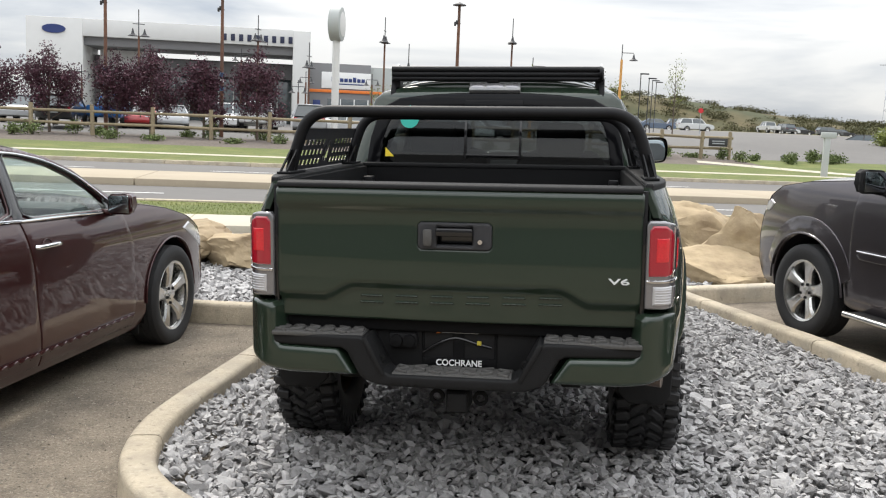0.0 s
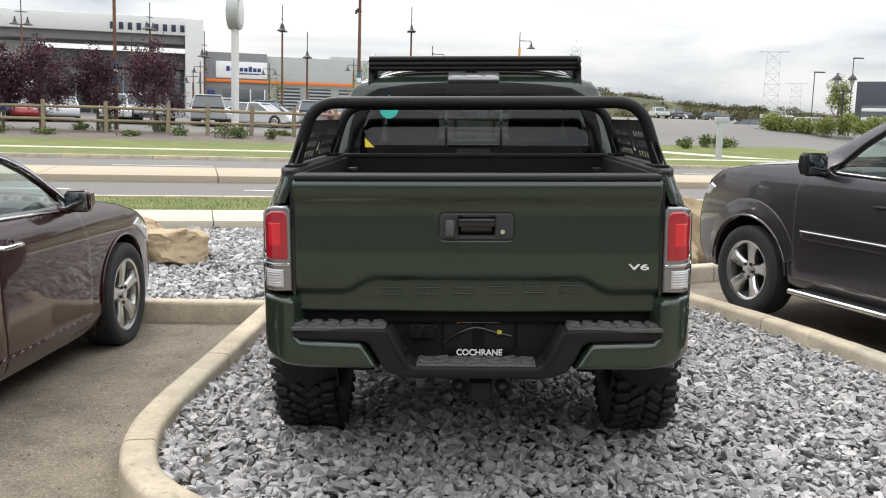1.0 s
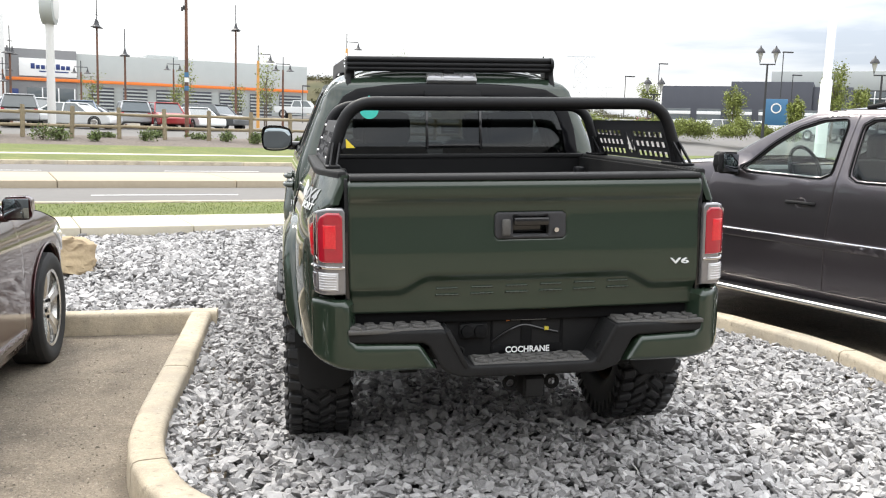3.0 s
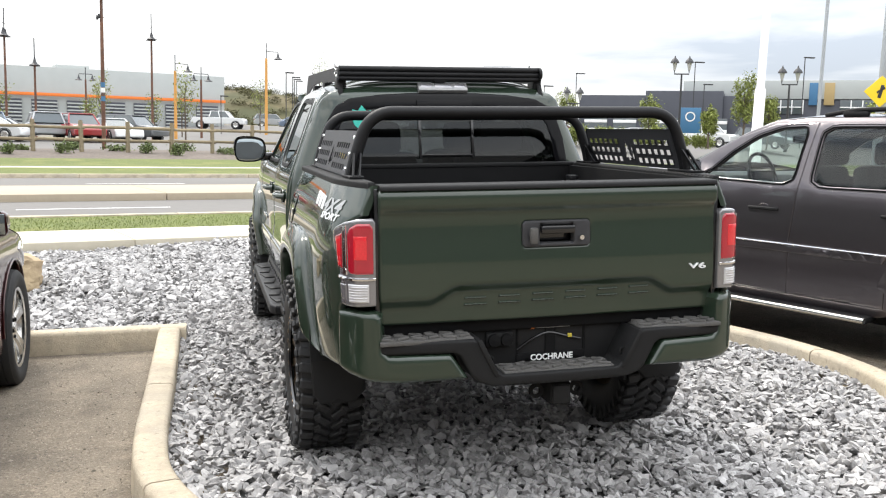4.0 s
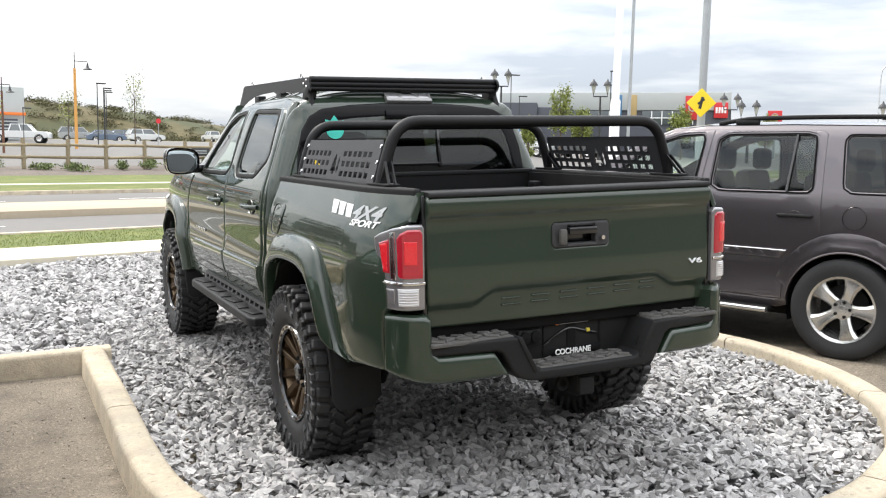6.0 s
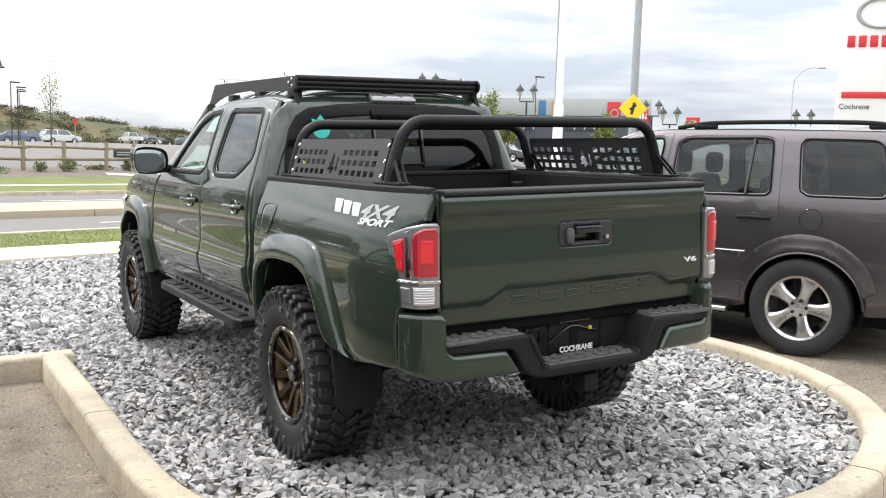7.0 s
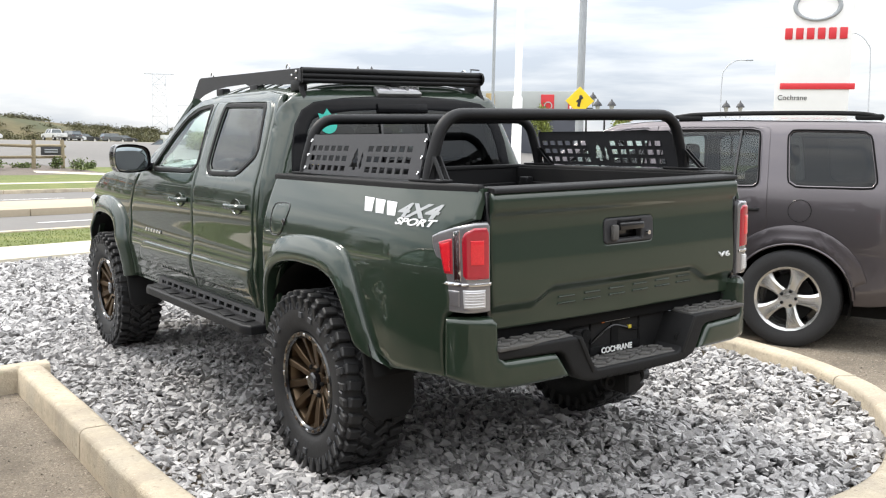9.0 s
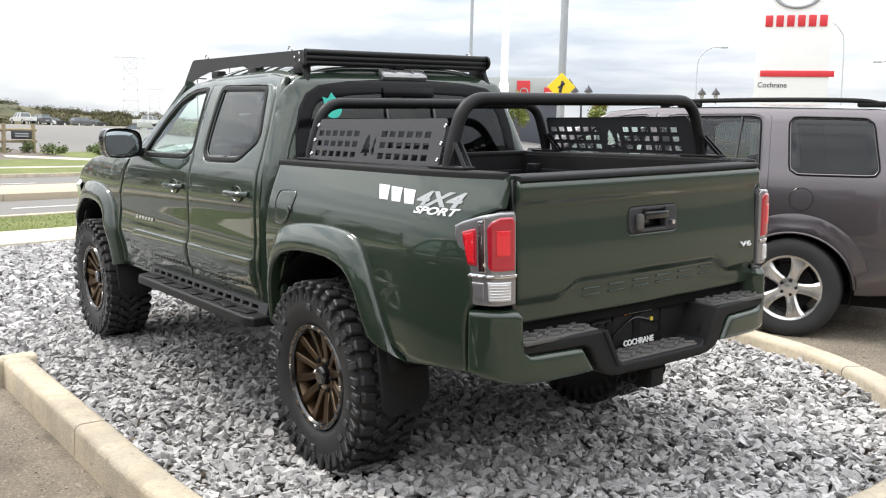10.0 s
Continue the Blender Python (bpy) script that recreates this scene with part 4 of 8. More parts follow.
part("bed_wall", box((1.42, 0.04, 0.45), (0, 0.455, 1.145), 0.006), M_BLACK, bed)
part("rail_cap", box((1.42, 0.07, 0.022), (0, 0.465, 1.378), 0.006), M_TRIM, bed)
part("tie_rail", box((1.30, 0.035, 0.032), (0, 0.418, 1.27), 0.004), M_POWDER, bed)
for i in range(15):
    part("wall_rib", box((0.05, 0.012, 0.20), (-0.63 + i * 0.09, 0.43, 1.10), 0.004), M_BLACK, bed)
for i in range(9):
    part("floor_rib", box((0.06, 1.40, 0.012), (-0.52 + i * 0.13, -0.27, 0.951), 0.004), M_BLACK, bed)
# tie-down cleats
for s, v in ((-1, 0.30), (1, 0.30), (1, -0.62), (-1, -0.62)):
    part("cleat", box((0.05, 0.07, 0.045), (s * 0.64, v, 1.30), 0.008), M_POWDER, bed)

# ---- tailgate ----
def gate_line(u):
    a = abs(u)
    return 0.940 + 0.052 * (1 - ramp(a, 0.385, 0.515))


def gate_map(off=0.0):
    def f(u, w, h):
        t = ramp(w, gate_line(u) - 0.040, gate_line(u) + 0.012)
        v = -1.066 - 0.026 * t
        v -= 0.022 * ramp(w, 1.255, 1.30) - 0.016 * ramp(w, 1.33, 1.365)
        v += 0.018 * (u / 0.7) ** 2 + 0.010 * ramp(w, 1.0, 1.25)
        return (u, v - off - h, w)
    return f


gate_o = [(-0.692, 0.842), (0.692, 0.842), (0.697, 1.0), (0.697, 1.345), (0.685, 1.362), (-0.685, 1.362), (-0.697, 1.345), (-0.697, 1.0)]
HO = [(-0.127, 1.130), (0.127, 1.130), (0.137, 1.140), (0.137, 1.215), (0.127, 1.225), (-0.127, 1.225), (-0.137, 1.215), (-0.137, 1.140)]
gate = part("tailgate", sheet(gate_o, gate_map(), 0.0095, 0.012, [HO], 0.05), M_GREEN, truck)
part("gate_inner", box((1.36, 0.03, 0.46), (0, -1.0, 1.12), 0.01), M_BLACK, gate)
cap = bmesh.new()
cap_rows = []
for i in range(41):
    u = -0.690 + 1.380 * i / 40
    dv = 0.018 * (u / 0.7) ** 2
    sec = [(-1.094, 1.352), (-1.101, 1.354), (-1.102, 1.362), (-1.098, 1.369), (-1.090, 1.372), (-0.995, 1.374), (-0.987, 1.371), (-0.985, 1.352)]
    cap_rows.append([cap.verts.new((u, v + dv, w)) for v, w in sec])
for r0, r1 in zip(cap_rows, cap_rows[1:]):
    for j in range(7):
        cap.faces.new((r0[j], r0[j + 1], r1[j + 1], r1[j]))
cap.faces.new(cap_rows[0])
cap.faces.new(cap_rows[-1][::-1])
bmesh.ops.recalc_face_normals(cap, faces=cap.faces)
part("gate_cap", cap, M_TRIM, gate, angle=60)
for s in (-1, 1):
    part("gate_gap", box((0.016, 0.05, 0.50), (s * 0.702, -1.035, 1.11), 0.002), M_GLOSSBLACK, gate)
hd = part("handle_bezel", sheet(shrink(HO, -0.004), gate_map(0.006), 0.02, 0.008, [[(-0.068, 1.144), (0.068, 1.144), (0.068, 1.210), (-0.068, 1.210)]], 0.03), M_POWDER_GREY, gate, "black tailgate handle bezel")
part("handle_recess", box((0.16, 0.01, 0.075), (0, -1.045, 1.177), 0.003), M_GLOSSBLACK, hd)
part("handle_lever", box((0.14, 0.02, 0.032), (0.0, -1.098, 1.194), 0.008), M_GLOSSBLACK, hd)
part("camera_pod", box((0.035, 0.022, 0.065), (-0.100, -1.105, 1.172), 0.01), M_PAD, hd)
lock = lathe([(0.0, 0.001), (0.0, 0.009), (0.006, 0.011), (0.012, 0.011)], 16, "y")
part("lock", lock, M_CHROME, hd).location = (0.098, -1.107, 1.160)
# a pressed pair of ribs in place of each letter of the maker's name
for i in range(6):
    u = -0.322 + i * 0.1372
    dw = 0.012 * i / 5
    for w0_, ww in ((0.9335, 0.088), (0.9085, 0.094)):
        part("pressed_rib", sheet([(u - ww / 2, w0_ + dw), (u + ww / 2, w0_ + dw), (u + ww / 2 - 0.004, w0_ + dw + 0.0075), (u - ww / 2 + 0.004, w0_ + dw + 0.0075)], gate_map(0.0075), 0.02, 0.004, [], 0.010), M_GREEN, gate)
lettering("V6", 0.031, M_DECAL, gate, "engine_badge", Matrix.Translation((0.574, -1.0825, 1.014)) @ Matrix(((1, 0, 0, 0), (0, 0, -1, 0), (0, 1, 0, 0), (0, 0, 0, 1))), 0.006, 0.0, width=0.078, bold=0.0004)


# ---- wrapped parts at the rear corners ----
def wrap(plan):
    """Maps (s, w, h) on to the outside of a plan line that goes round the left rear corner."""
    pts = [Vector((p.x, p.y)) for p in smooth_path([(a, b, 0) for a, b in plan], 8)]
    cum = [0.0]
    for a, b in zip(pts, pts[1:]):
        cum.append(cum[-1] + (b - a).length)

    def f(s, w, h, dv=0.0):
        s = max(0.0, min(cum[-1] - 1e-6, s))
        i = max(j for j in range(len(cum) - 1) if cum[j] <= s)
        t = (s - cum[i]) / (cum[i + 1] - cum[i])
        p = pts[i].lerp(pts[i + 1], t)
        d = (pts[min(i + 1, len(pts) - 1)] - pts[max(i - 0, 0)]).normalized()
        nrm = Vector((d.y, -d.x))
        if nrm.y > 0.2 or nrm.x > 0.2:
            nrm = -nrm
        return (p.x + nrm.x * h, p.y + nrm.y * h, w)
    return f, cum[-1]


lampf, lamp_len = wrap([(-0.708, -1.082), (-0.745, -1.082), (-0.785, -1.068), (-0.812, -1.03), (-0.828, -0.975), (-0.841, -0.92), (-0.850, -0.86)])


def lamp_at(off):
    return lambda s, w, h: lampf(s, w, h + off)


LO = [(0.0, 0.924), (0.0, 1.238), (0.010, 1.253), (0.07, 1.252), (0.15, 1.238), (0.225, 1.216), (0.262, 1.200), (0.262, 1.165), (0.240, 1.11), (0.207, 1.015), (0.192, 0.94), (0.180, 0.922)]
LR = [(0.010, 1.046), (0.010, 1.217), (0.022, 1.236), (0.07, 1.236), (0.105, 1.219), (0.119, 1.198), (0.115, 1.06), (0.102, 1.046)]
LS = [(0.156, 1.062), (0.158, 1.198), (0.226, 1.180), (0.214, 1.12), (0.200, 1.062)]
LC = [(0.028, 0.940), (0.028, 1.010), (0.116, 1.010), (0.112, 0.940)]
LC2 = [(0.128, 0.946), (0.128, 1.006), (0.180, 1.006), (0.170, 0.948)]
for side in (0, 1):
    tl = part("tail_lamp", sheet(LO, lamp_at(0.0), 0.015, 0.010, [], 0.05), M_LENSGREY, truck, "tail lamp with red and clear lenses")
    kids = [part("red_lens", sheet(LR, lamp_at(0.006), 0.015, 0.010, [], 0.02), M_RED, tl, "dark red brake lens"),
            part("red_core", sheet([(0.035, 1.10), (0.035, 1.19), (0.084, 1.19), (0.084, 1.10)], lamp_at(0.008), 0.02, 0.004, [], 0.01), M_REDBRIGHT, tl, "bright red core of the lens"),
            part("red_lens", sheet(LS, lamp_at(0.004), 0.015, 0.008, [], 0.02), M_RED, tl, "side red lens"),
            part("red_core", sheet(shrink(LS, 0.010), lamp_at(0.006), 0.015, 0.004, [], 0.01), M_REDBRIGHT, tl),
            part("chrome_strip", sheet([(0.121, 1.042), (0.124, 1.228), (0.151, 1.220), (0.148, 1.042)], lamp_at(0.006), 0.02, 0.003, [], 0.015), M_CHROME, tl),
            part("clear_lens", sheet(LC, lamp_at(0.005), 0.02, 0.006, [], 0.02), M_LENS, tl, "clear reversing lens"),
            part("clear_lens", sheet(LC2, lamp_at(0.004), 0.02, 0.005, [], 0.02), M_LENSGREY, tl),
            part("divider", sheet([(0.004, 1.022), (0.004, 1.034), (0.208, 1.036), (0.204, 1.024)], lamp_at(0.006), 0.03, 0.003, [], 0.01), M_CHROME, tl)]
    for j in range(6):
        kids.append(part("lens_flute", sheet([(0.036, 0.946 + j * 0.010), (0.106, 0.946 + j * 0.010), (0.106, 0.951 + j * 0.010), (0.036, 0.951 + j * 0.010)], lamp_at(0.008), 0.03, 0.003, [], 0.005), M_LENS, tl))
    if side:
        for o in [tl] + kids:
            o.data.transform(Matrix.Diagonal((-1, 1, 1, 1)))
            o.data.flip_normals()

# ---- rear bumper ----
bump_half = [(0.715, 0.742), (0.715, 0.790), (0.352, 0.792), (0.322, 0.778), (0.264, 0.670), (0.236, 0.650)]
bump_low = [(0.236, 0.604), (0.285, 0.608), (0.335, 0.624), (0.356, 0.644), (0.404, 0.730), (0.426, 0.742)]
bump_o = [(-a, b) for a, b in bump_half] + [(a, b) for a, b in reversed(bump_half)] + [(a, b) for a, b in reversed(bump_low)] + [(-a, b) for a, b in bump_low]
bumper = part("rear_bumper", sheet(bump_o, lambda u, w, h: (u, -1.162 + 0.05 * (u / 0.7) ** 2 - h, w), 0.03, 0.012, [], 0.14), M_TRIM, truck, "black step bumper with green end caps")
# treads: three plates with raised ribs
for u0, u1, w, v0, v1 in ((-0.705, -0.345, 0.788, -1.135, -1.015), (0.345, 0.705, 0.788, -1.135, -1.015), (-0.228, 0.228, 0.647, -1.148, -1.015)):
    pad = part("step_pad", box((u1 - u0, v1 - v0, 0.016), ((u0 + u1) / 2, (v0 + v1) / 2 + 0.006, w), 0.004), M_PAD, bumper, "ribbed grey step pad")
    k = int((u1 - u0) / 0.058)
    for i in range(k):
        for j in range(3):
            uu = u0 + (i + 0.5) * (u1 - u0) / k
            part("rib", box((0.052, 0.014, 0.014), (uu, v0 + 0.030 + j * 0.036 + (0.008 if i % 2 else -0.004), w + 0.011), 0.005, (0, 0, 26 if (i + j) % 2 else -26)), M_PAD, pad)
part("bumper_recess", box((0.70, 0.03, 0.21), (0, -0.985, 0.735), 0.01), M_TRIM, bumper)
for s in (-1, 1):
    part("recess_cheek", box((0.02, 0.17, 0.165), (s * 0.296, -1.075, 0.716), 0.006, (0, s * 27, 0)), M_TRIM, bumper)
# added black block that paints the shade in the slot below the tailgate
part("gap_shadow", box((1.40, 0.06, 0.06), (0, -0.995, 0.822), 0.01), M_BLACK, bumper)
capf, cap_len = wrap([(-0.33, -1.158), (-0.45, -1.150), (-0.56, -1.140), (-0.68, -1.124), (-0.758, -1.088), (-0.808, -1.03), (-0.832, -0.985), (-0.842, -0.955)])
CO = [(0.042, 0.640), (0.060, 0.668), (0.100, 0.728), (0.114, 0.740), (0.345, 0.742), (0.366, 0.756), (0.372, 0.80), (0.374, 0.885), (0.395, 0.904), (0.47, 0.906), (cap_len - 0.006, 0.902), (cap_len - 0.002, 0.672), (0.52, 0.656), (0.42, 0.640), (0.30, 0.634)]
both(part("bumper_cap", sheet(CO, lambda s, w, h: capf(s, w, h), 0.03, 0.024, [], 0.10), M_GREEN, bumper, "green painted bumper end cap"))
both(part("cap_backing", box((0.10, 0.14, 0.17), (-0.72, -0.99, 0.775), 0.03), M_TRIM, bumper))
# socket, plate frame with dealer strip
part("tow_socket", box((0.115, 0.03, 0.062), (-0.207, -1.008, 0.754), 0.02), M_TRIM, bumper, "round trailer socket cover")
for s in (-1, 1):
    part("socket_cap", lathe([(0, 0.026), (-0.012, 0.024), (-0.015, 0.002)], 18, "y"), M_BLACK, bumper).location = (-0.207 + s * 0.026, -1.024, 0.754)
for s, u in ((-1, -0.30), (1, 0.30)):
    part("chain_loop", lathe([(0.004, 0.016), (-0.004, 0.02), (-0.006, 0.012), (0.002, 0.010)], 16, "y", closed=True), M_DARKMETAL, bumper).location = (u * 0.93, -1.11, 0.70)
frame_p = part("plate_frame", sheet([(-0.135, 0.655), (0.163, 0.655), (0.163, 0.800), (-0.135, 0.800)], lambda u, w, h: (u, -1.006 - h, w), 0.03, 0.005,
                                    [[(-0.124, 0.690), (-0.012, 0.690), (-0.012, 0.786), (-0.124, 0.786)], [(0.034, 0.690), (0.150, 0.690), (0.150, 0.786), (0.034, 0.786)]], 0.016), M_BLACK, bumper, "black dealer plate frame without a plate")
T_REAR = Matrix(((1, 0, 0, 0), (0, 0, -1, 0), (0, 1, 0, 0), (0, 0, 0, 1)))
lettering("COCHRANE", 0.034, M_WHITE, frame_p, "dealer_strip", Matrix.Translation((-0.076, -1.0135, 0.660)) @ T_REAR, 0.003, 0, width=0.180, bold=0.0007)
part("strip_bar", box((0.145, 0.003, 0.006), (0.018, -1.013, 0.793), 0.001), M_DECALGREY, frame_p, "fine line of unreadable print")
part("strip_mark", box((0.014, 0.003, 0.010), (-0.068, -1.013, 0.793), 0.001), material("orange_mark", (0.7, 0.2, 0.03), 0.5), frame_p)
part("plug_wire", tube(smooth_path([(-0.13, -1.002, 0.705), (-0.07, -1.006, 0.745), (0.0, -1.002, 0.768), (0.08, -1.006, 0.750), (0.14, -1.002, 0.735)], 6), 0.006, 8), M_GLOSSBLACK, bumper, "loose wiring behind the frame")
part("wire_clip", box((0.018, 0.012, 0.016), (0.092, -1.008, 0.752), 0.003), material("yellow_clip", (0.55, 0.45, 0.05), 0.5), bumper)
# hitch receiver
hitch = part("hitch", box((0.088, 0.14, 0.088), (0.020, -1.03, 0.540), 0.008), M_DARKMETAL, truck, "square trailer hitch receiver")
part("hitch_cover", box((0.074, 0.02, 0.074), (0.020, -1.102, 0.540), 0.008), M_TRIM, hitch)
part("hitch_bar", box((0.86, 0.07, 0.05), (0.02, -0.88, 0.64), 0.01), M_DARKMETAL, hitch)
for s in (-1, 1):
    part("chain_plate", lathe([(0.006, 0.03), (-0.006, 0.03), (-0.006, 0.016), (0.006, 0.016)], 18, "y", closed=True), M_DARKMETAL, hitch).location = (0.020 + s * 0.085, -1.05, 0.545)

# ---- underbody ----
M_PIPE = material("heat_stained_steel", (0.16, 0.125, 0.105), 0.4, 0.7, scale=30, var=0.3)
ch = part("chassis", box((0.9, 4.3, 0.10), (0, 1.45, 0.70), 0.02), M_DARKMETAL, truck, "dark chassis frame and axles")
for s in (-1, 1):
    part("frame_rail", box((0.08, 4.5, 0.12), (s * 0.45, 1.35, 0.62), 0.01), M_DARKMETAL, ch)
    part("shock", tube([(s * 0.52, -0.12, 0.40), (s * 0.46, -0.25, 0.75)], 0.035, 10), M_DARKMETAL, ch)
part("axle", tube([(-0.75, 0, HUB), (0.75, 0, HUB)], 0.05, 12), M_DARKMETAL, ch)
part("differential", lathe([(-0.13, 0.02), (-0.11, 0.09), (0, 0.14), (0.11, 0.09), (0.13, 0.02)], 16), M_DARKMETAL, ch).location = (0, 0, HUB)
part("axle", tube([(-0.75, WHEELBASE, HUB), (0.75, WHEELBASE, HUB)], 0.045, 12), M_DARKMETAL, ch)
part("exhaust", tube(smooth_path([(0.42, 0.6, 0.60), (0.50, -0.4, 0.61), (0.58, -0.78, 0.60), (0.70, -0.86, 0.605), (0.80, -0.90, 0.605)], 5), 0.024, 12), M_PIPE, ch, "steel exhaust tailpipe")
part("fuel_tank", box((0.5, 1.1, 0.24), (-0.25, 1.2, 0.58), 0.05), M_DARKMETAL, ch)
part("spare_floor", box((1.3, 1.5, 0.04), (0, -0.2, 0.86), 0.01), M_DARKMETAL, ch)
part("cab_floor", box((1.6, 2.2, 0.05), (0, 1.6, 0.66), 0.01), M_DARKMETAL, ch)

# ---- wheels ----
R_TYRE, W_TYRE = 0.418, 0.145


def tread_mesh():
    """Mud-terrain lugs: chunky shoulder blocks that reach down the sidewall, and two rows of slanted middle blocks."""
    bm = bmesh.new()
    k = 36
    for i in range(k):
        for s in (-1, 1):
            q = 2 * math.pi * (i + (0.5 if s > 0 else 0)) / k
            long = 0.030 if i % 2 else 0.012
            rot = Matrix.Rotation(q, 4, "X")
            b = box((0.062, 0.044, 0.034), (0, 0, 0), 0.006, (0, 0, s * 10), seg=1)
            bmesh.ops.transform(b, matrix=rot @ Matrix.Translation((s * 0.108, 0, R_TYRE - 0.012)), verts=b.verts)
            join(bm, b)
            b = box((0.018, 0.032, 0.045 + long), (0, 0, 0), 0.004, seg=1)
            bmesh.ops.transform(b, matrix=rot @ Matrix.Translation((s * 0.142, 0, R_TYRE - 0.040 - long / 2)) @ Matrix.Rotation(s * 0.22, 4, "Y"), verts=b.verts)
            join(bm, b)
            b = box((0.070, 0.034, 0.024), (0, 0, 0), 0.005, (0, 0, s * 38), seg=1)
            bmesh.ops.transform(b, matrix=rot @ Matrix.Translation((s * 0.036, 0.022, R_TYRE - 0.010)), verts=b.verts)
            join(bm, b)
            b = box((0.034, 0.026, 0.022), (0, 0, 0), 0.004, (0, 0, -s * 25), seg=1)
            bmesh.ops.transform(b, matrix=rot @ Matrix.Translation((s * 0.060, -0.022, R_TYRE - 0.011)), verts=b.verts)
            join(bm, b)
    return bm


def lug_wheel():
    """The left-hand wheel: outside towards -x."""
    wheel = part("wheel", lathe([(-0.118, 0.222), (-0.125, 0.232), (-0.112, 0.236), (-0.10, 0.215), (-0.06, 0.200), (0.06, 0.195), (0.10, 0.22), (0.11, 0.235)], 48), M_BRONZE, truck, "bronze multi-spoke alloy wheel with mud-terrain tyre")
    ty = part("tyre", lathe([(-0.105, 0.226), (-0.125, 0.240), (-0.140, 0.275), (-0.146, 0.320), (-0.142, 0.362), (-0.128, 0.392), (-0.10, 0.402), (0.10, 0.402), (0.128, 0.392), (0.142, 0.362), (0.146, 0.32), (0.140, 0.275), (0.125, 0.24), (0.105, 0.226)], 56), M_RUBBER, wheel, "black mud-terrain tyre")
    part("tread", tread_mesh(), M_RUBBER, ty, angle=30)
    # raised sidewall band with unreadable lettering as blocks, their glints put into a paler colour
    for j in range(22):
        if j % 11 in (4, 5, 9, 10):
            continue
        b = box((0.012, 0.032, 0.026), (0, 0, 0), 0.002, seg=1)
        bmesh.ops.transform(b, matrix=Matrix.Rotation(2 * math.pi * j / 22, 4, "X") @ Matrix.Translation((-0.1455, 0, 0.315)), verts=b.verts)
        part("sidewall_bar", b, M_SIDEWALL, ty)
    ribs = bmesh.new()
    for j in range(60):
        b = box((0.010, 0.008, 0.030), (0, 0, 0), 0.002, (18, 0, 0), seg=1)
        bmesh.ops.transform(b, matrix=Matrix.Rotation(2 * math.pi * j / 60, 4, "X") @ Matrix.Translation((-0.143, 0, 0.352)), verts=b.verts)
        join(ribs, b)
    part("sidewall_ribs", ribs, M_SIDEWALL, ty, angle=30)
    part("lip_ring", lathe([(-0.122, 0.205), (-0.132, 0.212), (-0.132, 0.232), (-0.120, 0.238)], 48), M_GLOSSBLACK, wheel, "black bead ring with bolts")
    for j in range(24):
        q = 2 * math.pi * j / 24
        b = box((0.008, 0.022, 0.012), (0, 0, 0), 0.002, seg=1)
        bmesh.ops.transform(b, matrix=Matrix.Rotation(q, 4, "X") @ Matrix.Translation((-0.131, 0, 0.222)), verts=b.verts)
        part("bead_bolt", b, M_BRONZE if j % 6 else M_CHROME, wheel)
    part("barrel_back", lathe([(0.02, 0.198), (0.02, 0.02)], 32), M_GLOSSBLACK, wheel)
    part("brake_disc", lathe([(-0.01, 0.15), (-0.02, 0.15), (-0.02, 0.06)], 32), M_DARKMETAL, wheel)
    for j in range(6):
        for s in (-1, 1):
            q = 2 * math.pi * j / 6
            bm = bmesh.new()
            inner = [(-0.078, s * 0.006, 0.060), (-0.078, s * 0.036, 0.056)]
            mid = [(-0.098, s * 0.018, 0.13), (-0.094, s * 0.048, 0.127)]
            outer = [(-0.118, s * 0.036, 0.212), (-0.114, s * 0.072, 0.203)]
            rows = []
            for pr in (inner, mid, outer):
                (x0, y0, z0), (x1, y1, z1) = pr
                rows.append([bm.verts.new(p) for p in ((x0, y0, z0), (x1, y1, z1), (x1 + 0.045, y1 + s * 0.004, z1), (x0 + 0.045, y0 - s * 0.004, z0))])
            for r0, r1 in zip(rows, rows[1:]):
                for a in range(4):
                    bm.faces.new((r0[a], r0[(a + 1) % 4], r1[(a + 1) % 4], r1[a]))
            bm.faces.new(rows[0])
            bm.faces.new(rows[-1][::-1])
            bmesh.ops.recalc_face_normals(bm, faces=bm.faces)
            bmesh.ops.bevel(bm, geom=bm.edges[:], offset=0.003, segments=1, affect="EDGES")
            bmesh.ops.transform(bm, matrix=Matrix.Rotation(q, 4, "X"), verts=bm.verts)
            part("spoke", bm, M_BRONZE, wheel)
    part("hub", lathe([(-0.04, 0.085), (-0.075, 0.08), (-0.085, 0.062), (-0.07, 0.045), (-0.07, 0.04)], 32), M_BRONZE, wheel)
    part("hub_cap", lathe([(-0.06, 0.044), (-0.098, 0.042), (-0.106, 0.034), (-0.104, 0.001)], 24), M_GLOSSBLACK, wheel, "black hub cap")
    for j in range(6):
        q = 2 * math.pi * (j + 0.5) / 6
        b = lathe([(-0.05, 0.011), (-0.088, 0.011), (-0.094, 0.006), (-0.094, 0.001)], 8)
        bmesh.ops.translate(b, vec=(0, 0.068 * math.sin(q), 0.068 * math.cos(q)), verts=b.verts)
        part("wheel_nut", b, M_CHROME if j == 1 else M_DARKMETAL, wheel)
    return wheel


w0 = lug_wheel()
w0.matrix_basis = pose(-0.795, 0, HUB)
copy_thing(w0, pose(-0.795, WHEELBASE, HUB, 23, 0, 0))
copy_thing(w0, pose(0.795, 0, HUB, 12, 0, 180))
copy_thing(w0, pose(0.795, WHEELBASE, HUB, 40, 0, 180))
